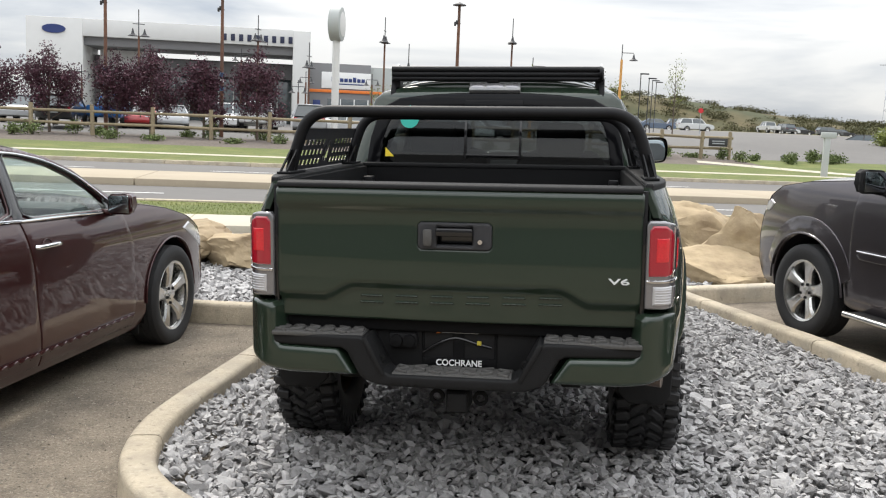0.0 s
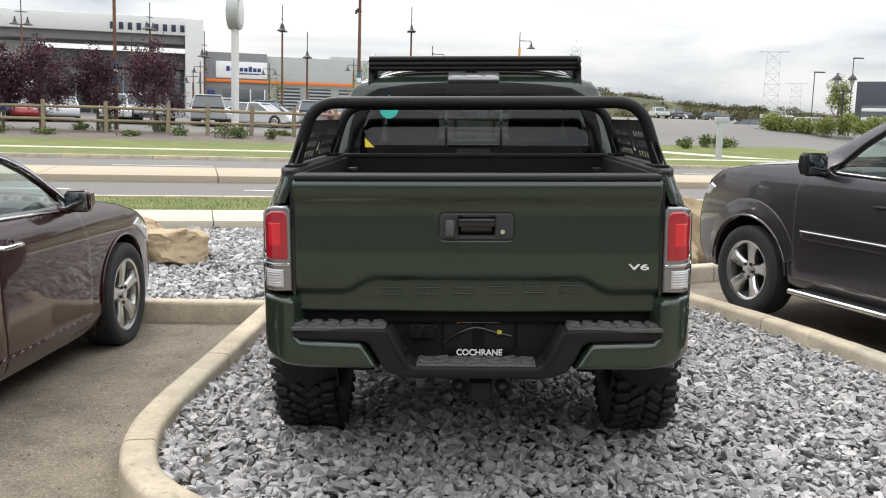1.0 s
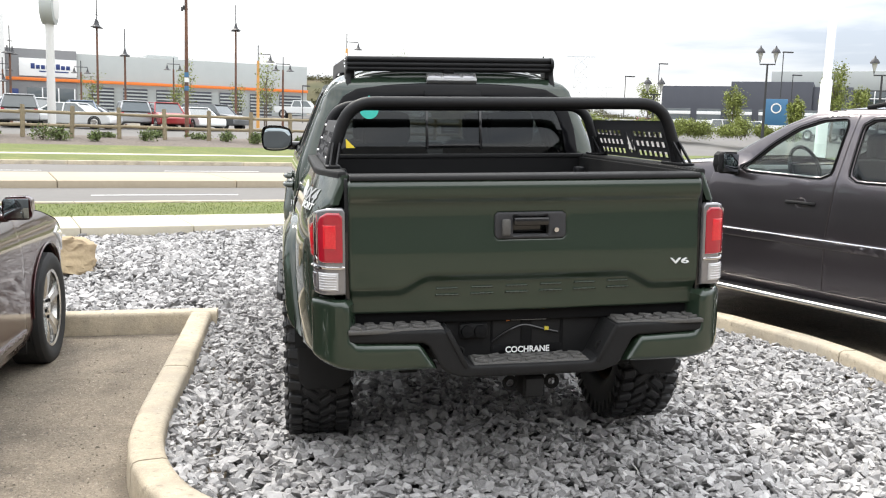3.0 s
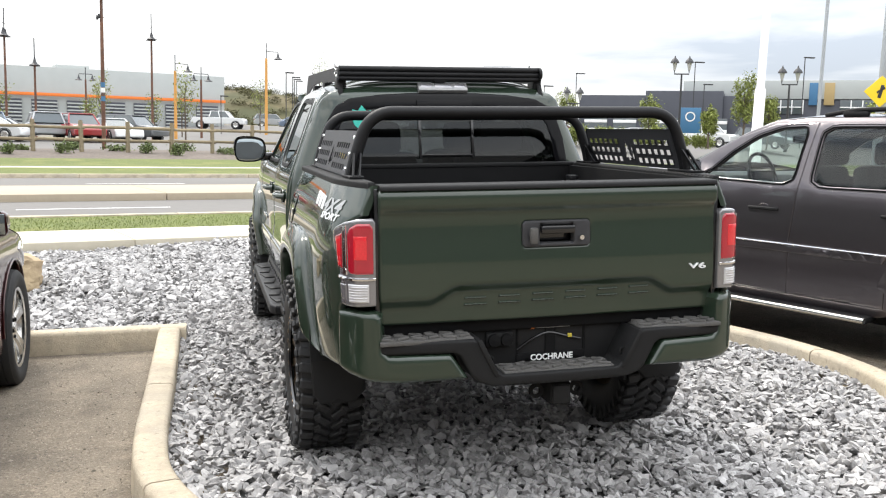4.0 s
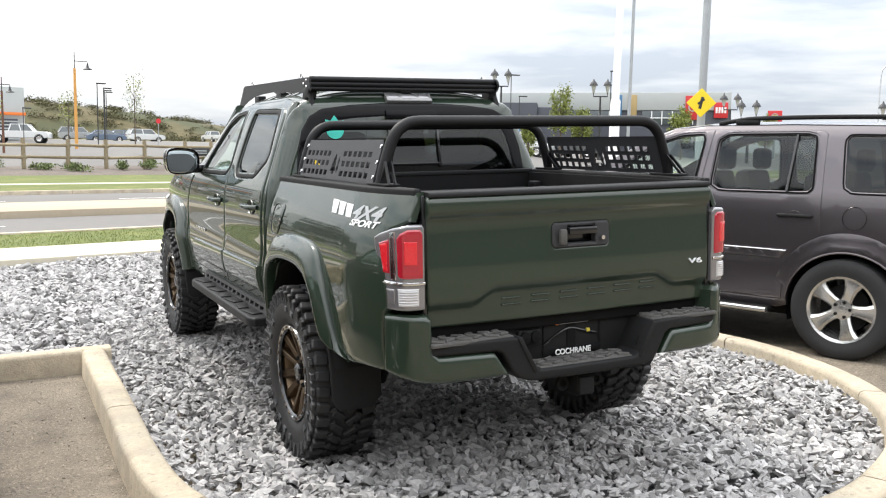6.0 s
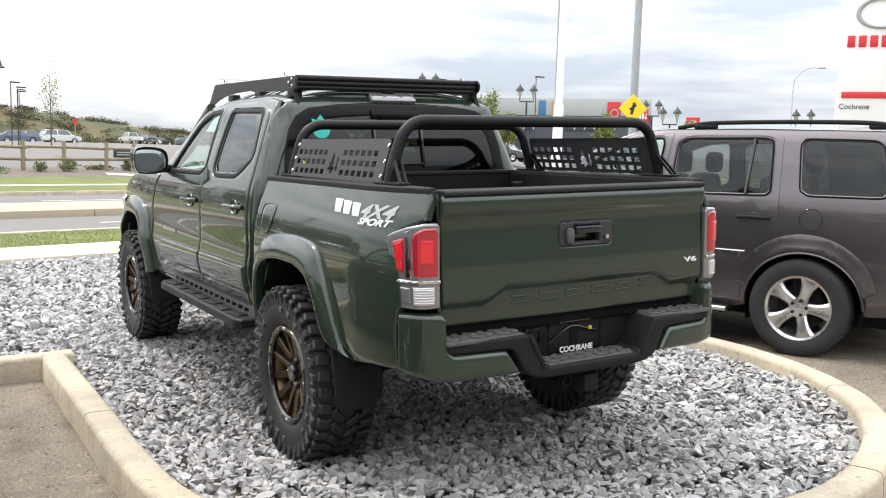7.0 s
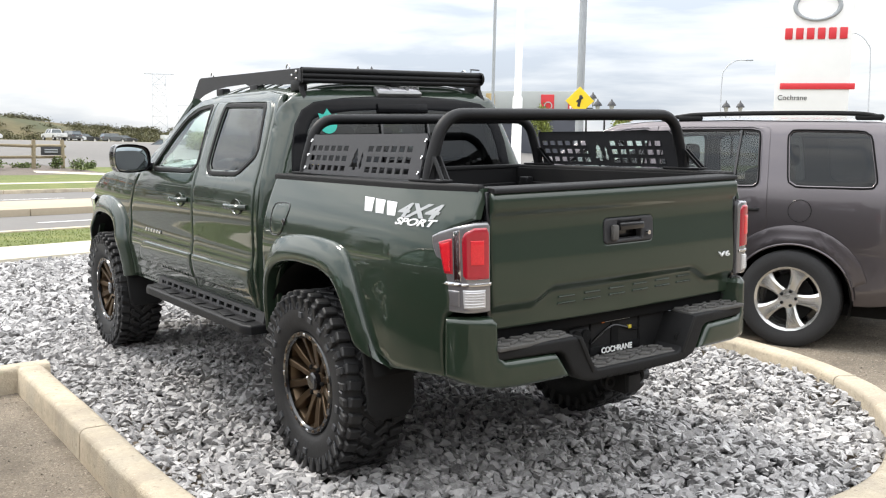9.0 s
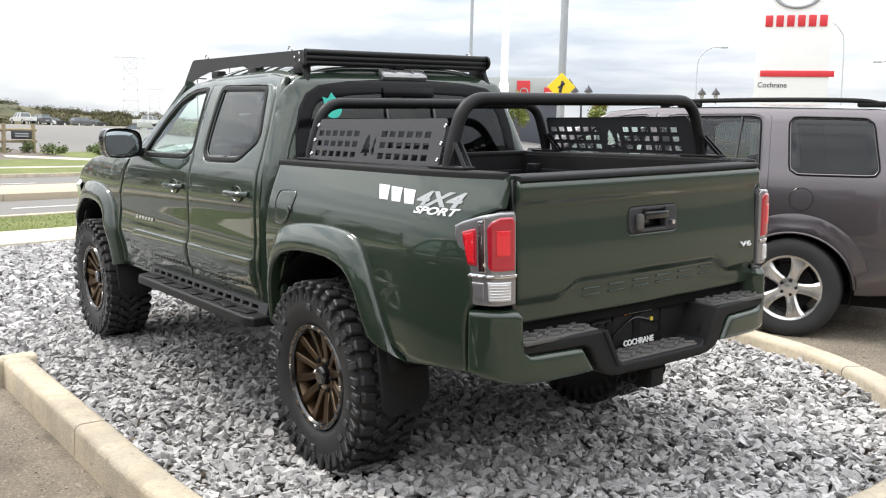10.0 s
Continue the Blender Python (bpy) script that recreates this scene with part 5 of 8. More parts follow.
# mud flaps and running boards
for v, u0, u1, w0_, w1_ in ((-0.475, 0.655, 0.885, 0.385, 0.74), (2.74, 0.66, 0.90, 0.40, 0.66)):
    o = part("mud_flap", sheet([(u0, w0_ + 0.05), (u0 + 0.05, w0_), (u1 - 0.03, w0_), (u1, w0_ + 0.04), (u1 + 0.015, w1_), (u0, w1_)], lambda u, w, h: (-u, v - h - 0.06 * (0.7 - w), w), 0.05, 0.008, [], 0.016), M_TRIM, truck)
    mirrored(o)
for s in (-1, 1):
    rb = part("running_board", sheet([(0.50, 0.80), (2.12, 0.80), (2.16, 0.84), (2.12, 0.965), (2.06, 0.99), (0.56, 0.99), (0.50, 0.965)], lambda v, u, h: (s * u, v, 0.640 + h), 0.06, 0.012, [], 0.045), M_POWDER, truck, "charcoal running board with raised treads")
    for i in range(7):
        v = 0.68 + i * 0.21
        part("tread_plate", box((0.060, 0.15, 0.008), (s * 0.935, v, 0.643), 0.003, (0, 0, s * (9 if i % 2 else -9))), M_POWDER, rb)
    # slotted rail between board and sill
    slots = [[(0.62 + i * 0.105, 0.650), (0.69 + i * 0.105, 0.650), (0.69 + i * 0.105, 0.672), (0.62 + i * 0.105, 0.672)] for i in range(14)]
    part("slotted_rail", sheet([(0.52, 0.635), (2.12, 0.635), (2.12, 0.690), (0.52, 0.690)], lambda v, w, h: (s * (0.893 - (w - 0.64) * 0.25 + h), v, w), 0.06, 0.0006, slots, 0.012), M_POWDER_GREY, rb, smooth=False)
    for v in (0.8, 1.85):
        part("bracket", box((0.25, 0.05, 0.02), (s * 0.78, v, 0.60), 0.004, (0, s * 10, 0)), M_POWDER, rb)

# ---- mirrors ----
for s in (-1, 1):
    MO = chaikin([(0.955, 1.322), (1.125, 1.312), (1.168, 1.345), (1.170, 1.47), (1.13, 1.50), (1.0, 1.492), (0.948, 1.455)], 3)
    mo = part("door_mirror", sheet(MO, lambda u, w, h: (s * (u - 0.075), 2.30 + 0.10 * (u - 0.96) + h * 1.9 + 0.0, w + 0.03), 0.02, 0.055, [], 0.004), M_GLOSSBLACK, truck, "black door mirror on a short arm")
    part("mirror_frame", sheet(MO, lambda u, w, h: (s * (u - 0.075), 2.22 + 0.10 * (u - 0.96) - h, w + 0.03), 0.03, 0.012, [shrink(MO, 0.014)], 0.10), M_GLOSSBLACK, mo)
    mg = part("mirror_glass", sheet(shrink(MO, 0.009), lambda u, w, h: (s * (u - 0.075), 2.222 + 0.10 * (u - 0.96) + 0.13 * (w - 1.405) - h, w + 0.03), 0.05, 0.002, [], 0.004), M_MIRROR, mo, "mirror glass")
    part("mirror_arm", box((0.12, 0.09, 0.06), (s * 0.865, 2.33, 1.38), 0.02), M_GLOSSBLACK, mo)

# ---- front end ----
part("front_bumper", sheet([(-0.88, 0.50), (0.88, 0.50), (0.90, 0.72), (0.86, 0.80), (-0.86, 0.80), (-0.90, 0.72)], lambda u, w, h: (u, 3.98 - 0.22 * (abs(u) / 0.9) ** 3 + h, w), 0.06, 0.04, [], 0.2), M_GREEN, truck)
gr = part("grille", sheet([(-0.46, 0.84), (0.46, 0.84), (0.50, 1.10), (0.44, 1.18), (-0.44, 1.18), (-0.50, 1.10)], lambda u, w, h: (u, 3.90 - 0.08 * u * u + h, w), 0.05, 0.02, [], 0.06), M_GLOSSBLACK, truck)
part("front_panel", box((1.5, 0.06, 0.62), (0, 3.80, 0.95), 0.02), M_BLACK, truck)
both(part("headlamp", sheet([(-0.84, 0.96), (-0.52, 0.95), (-0.50, 1.12), (-0.80, 1.16), (-0.86, 1.10)], lambda u, w, h: (u, 3.86 - 0.35 * max(0, abs(u) - 0.5) ** 1.5 + h, w), 0.04, 0.02, [], 0.12), M_LENS, truck, "clear headlamp"))

# ---- side decals: blocks for the maker's mark, then the readable words ----
T_LEFT = Matrix(((0, 0, -1, 0), (-1, 0, 0, 0), (0, 1, 0, 0), (0, 0, 0, 1)))
for i in range(3):
    ol = [(-0.396 - i * 0.088, 1.318 - 0.004 * i), (-0.396 - i * 0.088 - 0.076, 1.316 - 0.004 * i), (-0.396 - i * 0.088 - 0.088, 1.262 - 0.003 * i), (-0.396 - i * 0.088 - 0.030, 1.262 - 0.003 * i)]
    o = part("decal_block", sheet(ol, bed_map(0.0025), 0.02, 0.001, [], 0.001), M_DECAL, truck, "white decal block")
    mirrored(o)


def flank_letters(text, size, v, w, width, mat):
    me_ob = lettering(text, size, mat, truck, "decal_word", Matrix.Translation((0, v, w)) @ T_LEFT, 0.002, 0.35, width=width, bold=size * 0.035)
    for vert in me_ob.data.vertices:
        d = vert.co.x
        vert.co.x = -(bed_width(vert.co.y, vert.co.z) + 0.003) + d * 0.3
    tagged(me_ob, "white decal words on the bed side")
    return me_ob


flank_letters("4X4", 0.072, -0.672, 1.258, 0.240, M_DECALGREY)
flank_letters("SPORT", 0.036, -0.672, 1.228, 0.232, M_DECAL)

# ---- cab interior ----
inner = part("interior", box((1.45, 0.30, 0.28), (0, 2.42, 1.20), 0.08), M_SEAT, truck, "dark cab interior")
for u in (-0.36, 0.36):
    for v, nm in ((1.62, "front"), (0.86, "rear")):
        st = part("seat", box((0.50, 0.16, 0.62), (u, v - 0.08, 1.13), 0.06, (-8, 0, 0)), M_SEAT, inner)
        part("cushion", box((0.50, 0.50, 0.16), (u, v + 0.2, 0.88), 0.05), M_SEAT, st)
        part("headrest", box((0.27, 0.11, 0.19), (u, v - 0.13, 1.52), 0.045, (-6, 0, 0)), M_SEAT, st)
sw = tube([(-0.36 + 0.19 * math.cos(q), 2.12 + 0.06 * math.sin(q), 1.26 + 0.18 * math.sin(q)) for q in (2 * math.pi * j / 24 for j in range(24))], 0.016, 8, closed=True)
stw = part("steering_wheel", sw, M_BLACK, inner)
part("steering_hub", box((0.30, 0.05, 0.10), (-0.36, 2.13, 1.25), 0.02), M_BLACK, stw)
part("inside_mirror", box((0.24, 0.03, 0.06), (0.0, 2.06, 1.66), 0.02), M_BLACK, inner)

# ---- bed rack ----
rack = thing("bed_rack", "black tubular bed rack with perforated side panels", "truck rack", m=TRUCK)
TR = 0.025


def hoop(v, top, foot_u, top_u, lean):
    pts = [(-foot_u, v, 1.39), (-foot_u + 0.012, v + lean * 0.2, 1.45), (-top_u, v + lean, top), (top_u, v + lean, top), (foot_u - 0.012, v + lean * 0.2, 1.45), (foot_u, v, 1.39)]
    return tube(rounded_path(pts, 0.16, 8), TR, 14)


part("rear_hoop", hoop(-0.735, 1.645, 0.742, 0.665, 0.0), M_POWDER, rack, "black rear tube hoop")
part("front_hoop", hoop(0.315, 1.645, 0.742, 0.665, 0.0), M_POWDER, rack, "black front tube hoop")


def panel_map(s):
    return lambda v, w, h: (s * (0.766 - 0.33 * (w - 1.39) + h), v, w)


pine = [(-0.190, 1.418), (-0.165, 1.418), (-0.165, 1.432), (-0.136, 1.430), (-0.154, 1.456), (-0.144, 1.456), (-0.160, 1.480), (-0.152, 1.480), (-0.172, 1.512), (-0.192, 1.480), (-0.184, 1.480), (-0.200, 1.456), (-0.190, 1.456), (-0.208, 1.430), (-0.190, 1.432)]
small_pine = [(-0.232, 1.424), (-0.220, 1.424), (-0.213, 1.440), (-0.221, 1.460), (-0.216, 1.476), (-0.226, 1.496), (-0.236, 1.476), (-0.231, 1.460), (-0.239, 1.440)]
for s in (-1, 1):
    holes = [list(pine), list(small_pine)]
    for row in range(3):
        for col in range(6):
            for start in (-0.615, -0.098):
                a = start + col * 0.0605 + row * 0.004
                b = 1.410 + row * 0.044
                holes.append([(a, b), (a + 0.040, b), (a + 0.040, b + 0.024), (a, b + 0.024)])
    pn = part("side_panel", sheet([(-0.70, 1.392), (0.285, 1.392), (0.275, 1.555), (0.262, 1.572), (-0.675, 1.572), (-0.69, 1.555)], panel_map(s), 0.06, 0.0006, holes, 0.006), M_POWDER_GREY, rack, "perforated charcoal panel with a tree cut-out", smooth=False)
    for v in (-0.688, 0.272):
        for w in (1.42, 1.48, 1.545):
            bl = lathe([(0.0, 0.001), (0.004, 0.006), (0.0, 0.008), (-0.004, 0.008)], 10)
            bmesh.ops.translate(bl, vec=(0, v, w), verts=bl.verts)
            bmesh.ops.scale(bl, vec=(s, 1, 1), verts=bl.verts)
            bmesh.ops.translate(bl, vec=(s * (0.766 - 0.33 * (w - 1.39) + 0.003), 0, 0), verts=bl.verts)
            part("bolt", bl, M_CHROME, pn)
    for v in (-0.735, 0.315):
        ft = part("foot", box((0.058, 0.22 if v < 0 else 0.2, 0.010), (s * 0.738, v - 0.01, 1.392), 0.003), M_POWDER, rack)
        part("gusset", prism([(v - 0.12, 1.398), (v - 0.10, 1.398), (v - 0.036, 1.465), (v - 0.022, 1.398), (v - 0.016, 1.398), (v - 0.016, 1.485), (v - 0.036, 1.485)], lambda a, b, h: (s * (0.755 - 0.22 * (b - 1.398) + h), a, b), 0.006), M_POWDER, ft)
        part("gusset", prism([(v - 0.12, 1.398), (v - 0.10, 1.398), (v - 0.036, 1.465), (v - 0.022, 1.398), (v - 0.016, 1.398), (v - 0.016, 1.485), (v - 0.036, 1.485)], lambda a, b, h: (s * (0.729 - 0.22 * (b - 1.398) + h), a, b), 0.006), M_POWDER, ft)

# ---- roof rack ----
rr = thing("roof_rack", "flat black aluminium roof rack with crossbars", "roof rack", m=TRUCK)
for s in (-1, 1):
    prof = [(0.655, 1.912), (0.637, 1.898), (0.637, 1.846), (0.655, 1.832), (0.92, 1.840), (1.10, 1.852), (1.14, 1.846), (1.30, 1.852), (1.34, 1.864), (1.62, 1.862), (1.82, 1.852), (1.98, 1.830), (2.10, 1.802), (2.215, 1.790), (2.065, 1.924), (2.03, 1.935)]
    sp = part("side_rail", sheet(prof, lambda v, w, h: (s * (0.585 + h), v, w), 0.05, 0.0006, [], 0.008), M_POWDER_GREY, rr, "charcoal side rail with slots", smooth=False)
    for v, w in ((0.80, 1.922), (1.86, 1.940)):
        part("eye_bolt", tube([(s * 0.575, v + 0.02 * math.cos(q), w + 0.018 * math.sin(q)) for q in (2 * math.pi * j / 14 for j in range(14))], 0.0035, 6, closed=True), M_CHROME, sp)
    for v in (0.70, 1.22, 1.72):
        part("mount", box((0.05, 0.10, 0.055), (s * 0.565, v, 1.826), 0.006), M_POWDER, sp)
    for v, w in ((0.68, 1.895), (0.68, 1.860), (0.73, 1.878)):
        part("rail_bolt", lathe([(s * 0.590, 0.009), (s * 0.594, 0.007), (s * 0.594, 0.001)], 10), M_CHROME, sp).location = (0, v, w)
for i in range(7):
    v = 0.70 + i * 0.21
    cb = sheet([(-0.58, v - 0.032), (0.58, v - 0.032), (0.58, v + 0.032), (-0.58, v + 0.032)], lambda a, b, h: (a, b, 1.908 + 0.0038 * i + h), 0.2, 0.005, [], 0.014)
    part("crossbar", cb, M_POWDER, rr)
# ribbed rear beam with its round end cap
for dz, rad in ((0.0, 0.018), (-0.026, 0.017), (-0.050, 0.014)):
    part("rear_beam", tube([(-0.582, 0.632, 1.899 + dz), (0.565, 0.632, 1.899 + dz)], rad, 12), M_POWDER, rr)
part("rear_beam", box((1.14, 0.03, 0.072), (-0.005, 0.640, 1.875), 0.006), M_POWDER, rr)
part("end_cap", lathe([(0, 0.038), (0.014, 0.038), (0.02, 0.03), (0.02, 0.001)], 20), M_POWDER, rr).location = (0.560, 0.632, 1.880)
part("light_bar_pod", box((0.07, 0.05, 0.03), (-0.02, 0.645, 1.842), 0.01), M_POWDER, rr)

# ---- the two parked cars beside the island ----
M_MAROON = material("maroon_paint", (0.042, 0.0078, 0.0085), 0.34, 0.35, scale=900, var=0.12, coat=1.0, big=0.03, spec=0.2)
M_GREYCAR = material("dark_grey_metallic", (0.098, 0.086, 0.093), 0.34, 0.85, scale=900, var=0.15, coat=1.0, big=0.03)
M_TYRE = material("road_tyre", (0.022, 0.022, 0.023), 0.8, scale=80, var=0.25, bump=0.1)
M_AMBER = material("amber_lens", (0.6, 0.2, 0.02), 0.2, coat=1.0)


def alloy(root, side, v, w, r, rim, spokes, u_face, wide, label, twist=0.0, spoke_mat=None, fork=True):
    """A road wheel: tyre, rim, broad forked spokes, cap and nuts. side is -1 (left) or 1; made facing -x, then turned."""
    wh = part("wheel", lathe([(-0.098, rim * 0.93), (-0.105, rim), (-0.095, rim * 1.02), (-0.08, rim * 0.93), (-0.03, rim * 0.88), (0.09, rim * 0.88), (0.1, rim)], 40), M_ALLOY, root, label)
    h = wide / 2
    part("tyre", lathe([(-h * 0.85, rim * 0.99), (-h * 0.98, rim + (r - rim) * 0.3), (-h, rim + (r - rim) * 0.6), (-h * 0.95, r - 0.02), (-h * 0.82, r - 0.004), (-h * 0.5, r), (-h * 0.48, r - 0.008), (-h * 0.44, r), (-h * 0.04, r), (-h * 0.02, r - 0.008), (h * 0.02, r), (h * 0.82, r - 0.004), (h, rim + (r - rim) * 0.6), (h * 0.85, rim)], 48), M_TYRE, wh, "black road tyre")
    part("brake_disc", lathe([(0.0, rim * 0.72), (-0.012, rim * 0.72), (-0.012, 0.05)], 28), M_DARKMETAL, wh)
    part("barrel_back", lathe([(0.05, rim * 0.88), (0.05, 0.01)], 28), M_GLOSSBLACK, wh)
    for j in range(spokes):
        bm = bmesh.new()
        rows = []
        for rr, half, x in ((rim * 0.20, 0.040, -0.070), (rim * 0.42, 0.038, -0.082), (rim * 0.66, 0.046, -0.094), (rim * 0.84, 0.064, -0.097), (rim * 0.97, 0.092, -0.097)):
            rows.append([bm.verts.new(p) for p in ((x + 0.014, -half, rr), (x, -half * 0.62, rr), (x + 0.004, 0, rr), (x, half * 0.62, rr), (x + 0.014, half, rr), (x + 0.045, half, rr), (x + 0.045, -half, rr))])
        for r0, r1 in zip(rows, rows[1:]):
            for a in range(7):
                bm.faces.new((r0[a], r0[(a + 1) % 7], r1[(a + 1) % 7], r1[a]))
        bm.faces.new(rows[0])
        bm.faces.new(rows[-1][::-1])
        bmesh.ops.recalc_face_normals(bm, faces=bm.faces)
        bmesh.ops.transform(bm, matrix=Matrix.Rotation(2 * math.pi * j / spokes + twist, 4, "X"), verts=bm.verts)
        part("spoke", bm, M_ALLOY, wh, angle=25)
    part("hub", lathe([(-0.03, rim * 0.32), (-0.075, rim * 0.30), (-0.078, rim * 0.12)], 28), M_ALLOY, wh)
    part("hub_cap", lathe([(-0.07, rim * 0.14), (-0.088, rim * 0.13), (-0.09, 0.001)], 20), M_ALLOY, wh)
    for j in range(5):
        q = 2 * math.pi * (j + 0.5) / 5 + twist
        b = lathe([(-0.06, 0.012), (-0.084, 0.012), (-0.086, 0.001)], 8)
        bmesh.ops.translate(b, vec=(0, rim * 0.23 * math.sin(q), rim * 0.23 * math.cos(q)), verts=b.verts)
        part("wheel_nut", b, M_DARKMETAL, wh)
    wh.matrix_basis = pose(side * u_face, v, w, 0, 0, 0 if side < 0 else 180)
    return wh


def loft_top(points, half, crown=0.03, n=14, lift=0.0, bulge=2.4):
    """A skin across the car, following a line seen from the side."""
    bm = bmesh.new()
    P = []
    for (a0, b0), (a1, b1) in zip(points, points[1:]):
        k = max(1, int(math.hypot(a1 - a0, b1 - b0) / 0.08))
        P += [(a0 + (a1 - a0) * j / k, b0 + (b1 - b0) * j / k) for j in range(k)]
    P.append(points[-1])
    rows = []
    for v, w in P:
        U = half(v, w)
        row = []
        for j in range(n + 1):
            x = -1 + 2 * j / n
            row.append(bm.verts.new((U * x, v, w + lift + crown * (1 - abs(x) ** bulge))))
        rows.append(row)
    for r0, r1 in zip(rows, rows[1:]):
        for j in range(n):
            bm.faces.new((r0[j], r0[j + 1], r1[j + 1], r1[j]))
    bmesh.ops.recalc_face_normals(bm, faces=bm.faces)
    return bm


def flank(table, nose=99.0, tail=-99.0, pull=0.1, glass_from=9.0, taper=0.0):
    """The half width of a car by height, drawn in at nose and tail."""
    def f(v, w):
        u = soft(w, table)
        if v > nose:
            u -= pull * ((v - nose) / 0.8) ** 2
        if v < tail:
            u -= pull * ((tail - v) / 0.8) ** 2
        if w > glass_from:
            u -= taper * max(0, v - 1.2) ** 2
        return u
    return f


def build_car(root, spec):
    paint, half = spec["paint"], spec["half"]

    def mp(off=0.0, s=-1):
        return lambda v, w, h: (s * (half(v, w) + off + h), v, w)
    spec["windows"] = [chaikin(h, 2, 0.10) for h in spec["windows"]]
    holes = [shrink(h, 0.010) for h in spec["windows"]]
    both(part("body_side", sheet(spec["outline"], mp(-0.006), 0.06, 0.010, holes, 0.03), paint, root))
    for door in spec["doors"]:
        hole = [h for h in spec["windows"] if inside(np.array([np.mean(h, axis=0)]), door["o"])[0]]
        for s in (-1, 1):
            d = part("door", sheet(door["o"], mp(0.0, s), 0.05, 0.006, [shrink(h, -0.018) for h in hole], 0.012), paint, root)
            v0, v1, wh = door["handle"]
            vm = (v0 + v1) / 2
            bw = lathe([(0.0, 0.05), (0.002, 0.048), (-0.010, 0.04), (-0.016, 0.002)], 18)
            bmesh.ops.scale(bw, vec=(s, 1.0, 0.75), verts=bw.verts)
            bmesh.ops.translate(bw, vec=(s * (half(vm, wh) + 0.001), vm, wh), verts=bw.verts)
            part("handle_bowl", bw, paint, d)
            uu = half(vm, wh)
            gp = tube(smooth_path([(s * uu, v0, wh), (s * (uu + 0.028), v0 + 0.025, wh), (s * (uu + 0.034), vm, wh + 0.002), (s * (uu + 0.028), v1 - 0.025, wh), (s * uu, v1, wh)], 5), 0.013, 10)
            part("door_handle", gp, spec["handle_mat"], d)
    for i, h in enumerate(spec["windows"]):
        for s in (-1, 1):
            g = part("window_pane", sheet(shrink(h, -0.004), mp(-0.010, s), 0.08, 0.002, [], 0.004), spec["glass"][i], root)
            g.visible_shadow = False
            part("window_trim", tube([(s * (half(a, b) + 0.001), a, b) for a, b in dense(shrink(h, -0.004), 0.06)], 0.006, 8, closed=True), spec["trim"], g)
    for name, mat, pts, crown, lift in spec["tops"]:
        o = part(name, loft_top(pts, lambda v, w: half(v, w) - 0.004, crown, 16, lift), mat, root)
        if mat.name.startswith(("tinted", "privacy")):
            o.visible_shadow = False
    part("floor_pan", box((1.5, 4.1, 0.10), (0, 1.35, 0.30), 0.03), M_DARKMETAL, root)
    for vc in spec["axles"]:
        bm = bmesh.new()
        rows = []
        for i in range(13):
            q = math.pi * (-0.1 + 1.2 * i / 12)
            rows.append([bm.verts.new((u, vc + (spec["r"] + 0.06) * math.cos(q), spec["r"] + (spec["r"] + 0.06) * math.sin(q))) for u in (-0.90, -0.52)])
        hv = bm.verts.new((-0.52, vc, spec["r"]))
        for r0, r1 in zip(rows, rows[1:]):
            bm.faces.new((r0[0], r1[0], r1[1], r0[1]))
            bm.faces.new((r0[1], r1[1], hv))
        both(part("wheel_well", bm, M_DARKMETAL, root))
    # seats and dashboard seen through the glass
    inn = part("interior", box((1.4, 0.32, 0.26), (0, spec["dash"], spec["belt"] - 0.10), 0.08), M_SEAT, root, "dark cabin interior")
    for v in spec["seats"]:
        for u in (-0.38, 0.38):
            st = part("seat", box((0.50, 0.16, 0.60), (u, v, spec["belt"] - 0.18), 0.06, (-8, 0, 0)), M_SEAT, inn)
            part("headrest", box((0.27, 0.10, 0.19), (u, v - 0.05, spec["belt"] + 0.22), 0.045), M_SEAT, st)
    sw = tube([(spec["wheel_u"] + 0.18 * math.cos(q), spec["dash"] - 0.27 + 0.06 * math.sin(q), spec["belt"] + 0.02 + 0.17 * math.sin(q)) for q in (2 * math.pi * j / 20 for j in range(20))], 0.015, 8, closed=True)
    stw = part("steering_wheel", sw, M_BLACK, inn)
    part("steering_hub", box((0.28, 0.05, 0.09), (spec["wheel_u"], spec["dash"] - 0.26, spec["belt"] + 0.01), 0.02), M_BLACK, stw)
    part("inside_mirror", box((0.22, 0.03, 0.06), (0, spec["dash"] - 0.35, spec["roof"] - 0.17), 0.02), M_BLACK, inn)
    return root


def door_mirror(root, s, u, v, w, mat, glass_mat=None, ww=0.20, hh=0.15):
    mo = part("door_mirror", sheet([(u, w - hh * 0.35), (u + ww * 0.1, w - hh * 0.5), (u + ww * 0.85, w - hh * 0.45), (u + ww, w - hh * 0.1), (u + ww * 0.97, w + hh * 0.35), (u + ww * 0.8, w + hh * 0.5), (u + ww * 0.15, w + hh * 0.48), (u, w + hh * 0.3)], lambda a, b, h: (s * a, v + 0.10 + 1.6 * h, b), 0.02, 0.06, [], 0.004), mat, root)
    part("mirror_frame", box((ww, 0.07, hh), (s * (u + ww / 2), v + 0.03, w), 0.034, seg=4), mat, mo)
    part("mirror_glass", box((ww * 0.86, 0.006, hh * 0.82), (s * (u + ww / 2), v - 0.004, w), 0.002), M_MIRROR, mo)
    part("mirror_arm", box((0.12, 0.08, 0.045), (s * (u - 0.03), v + 0.05, w - hh * 0.42), 0.015), mat, mo)
    return mo


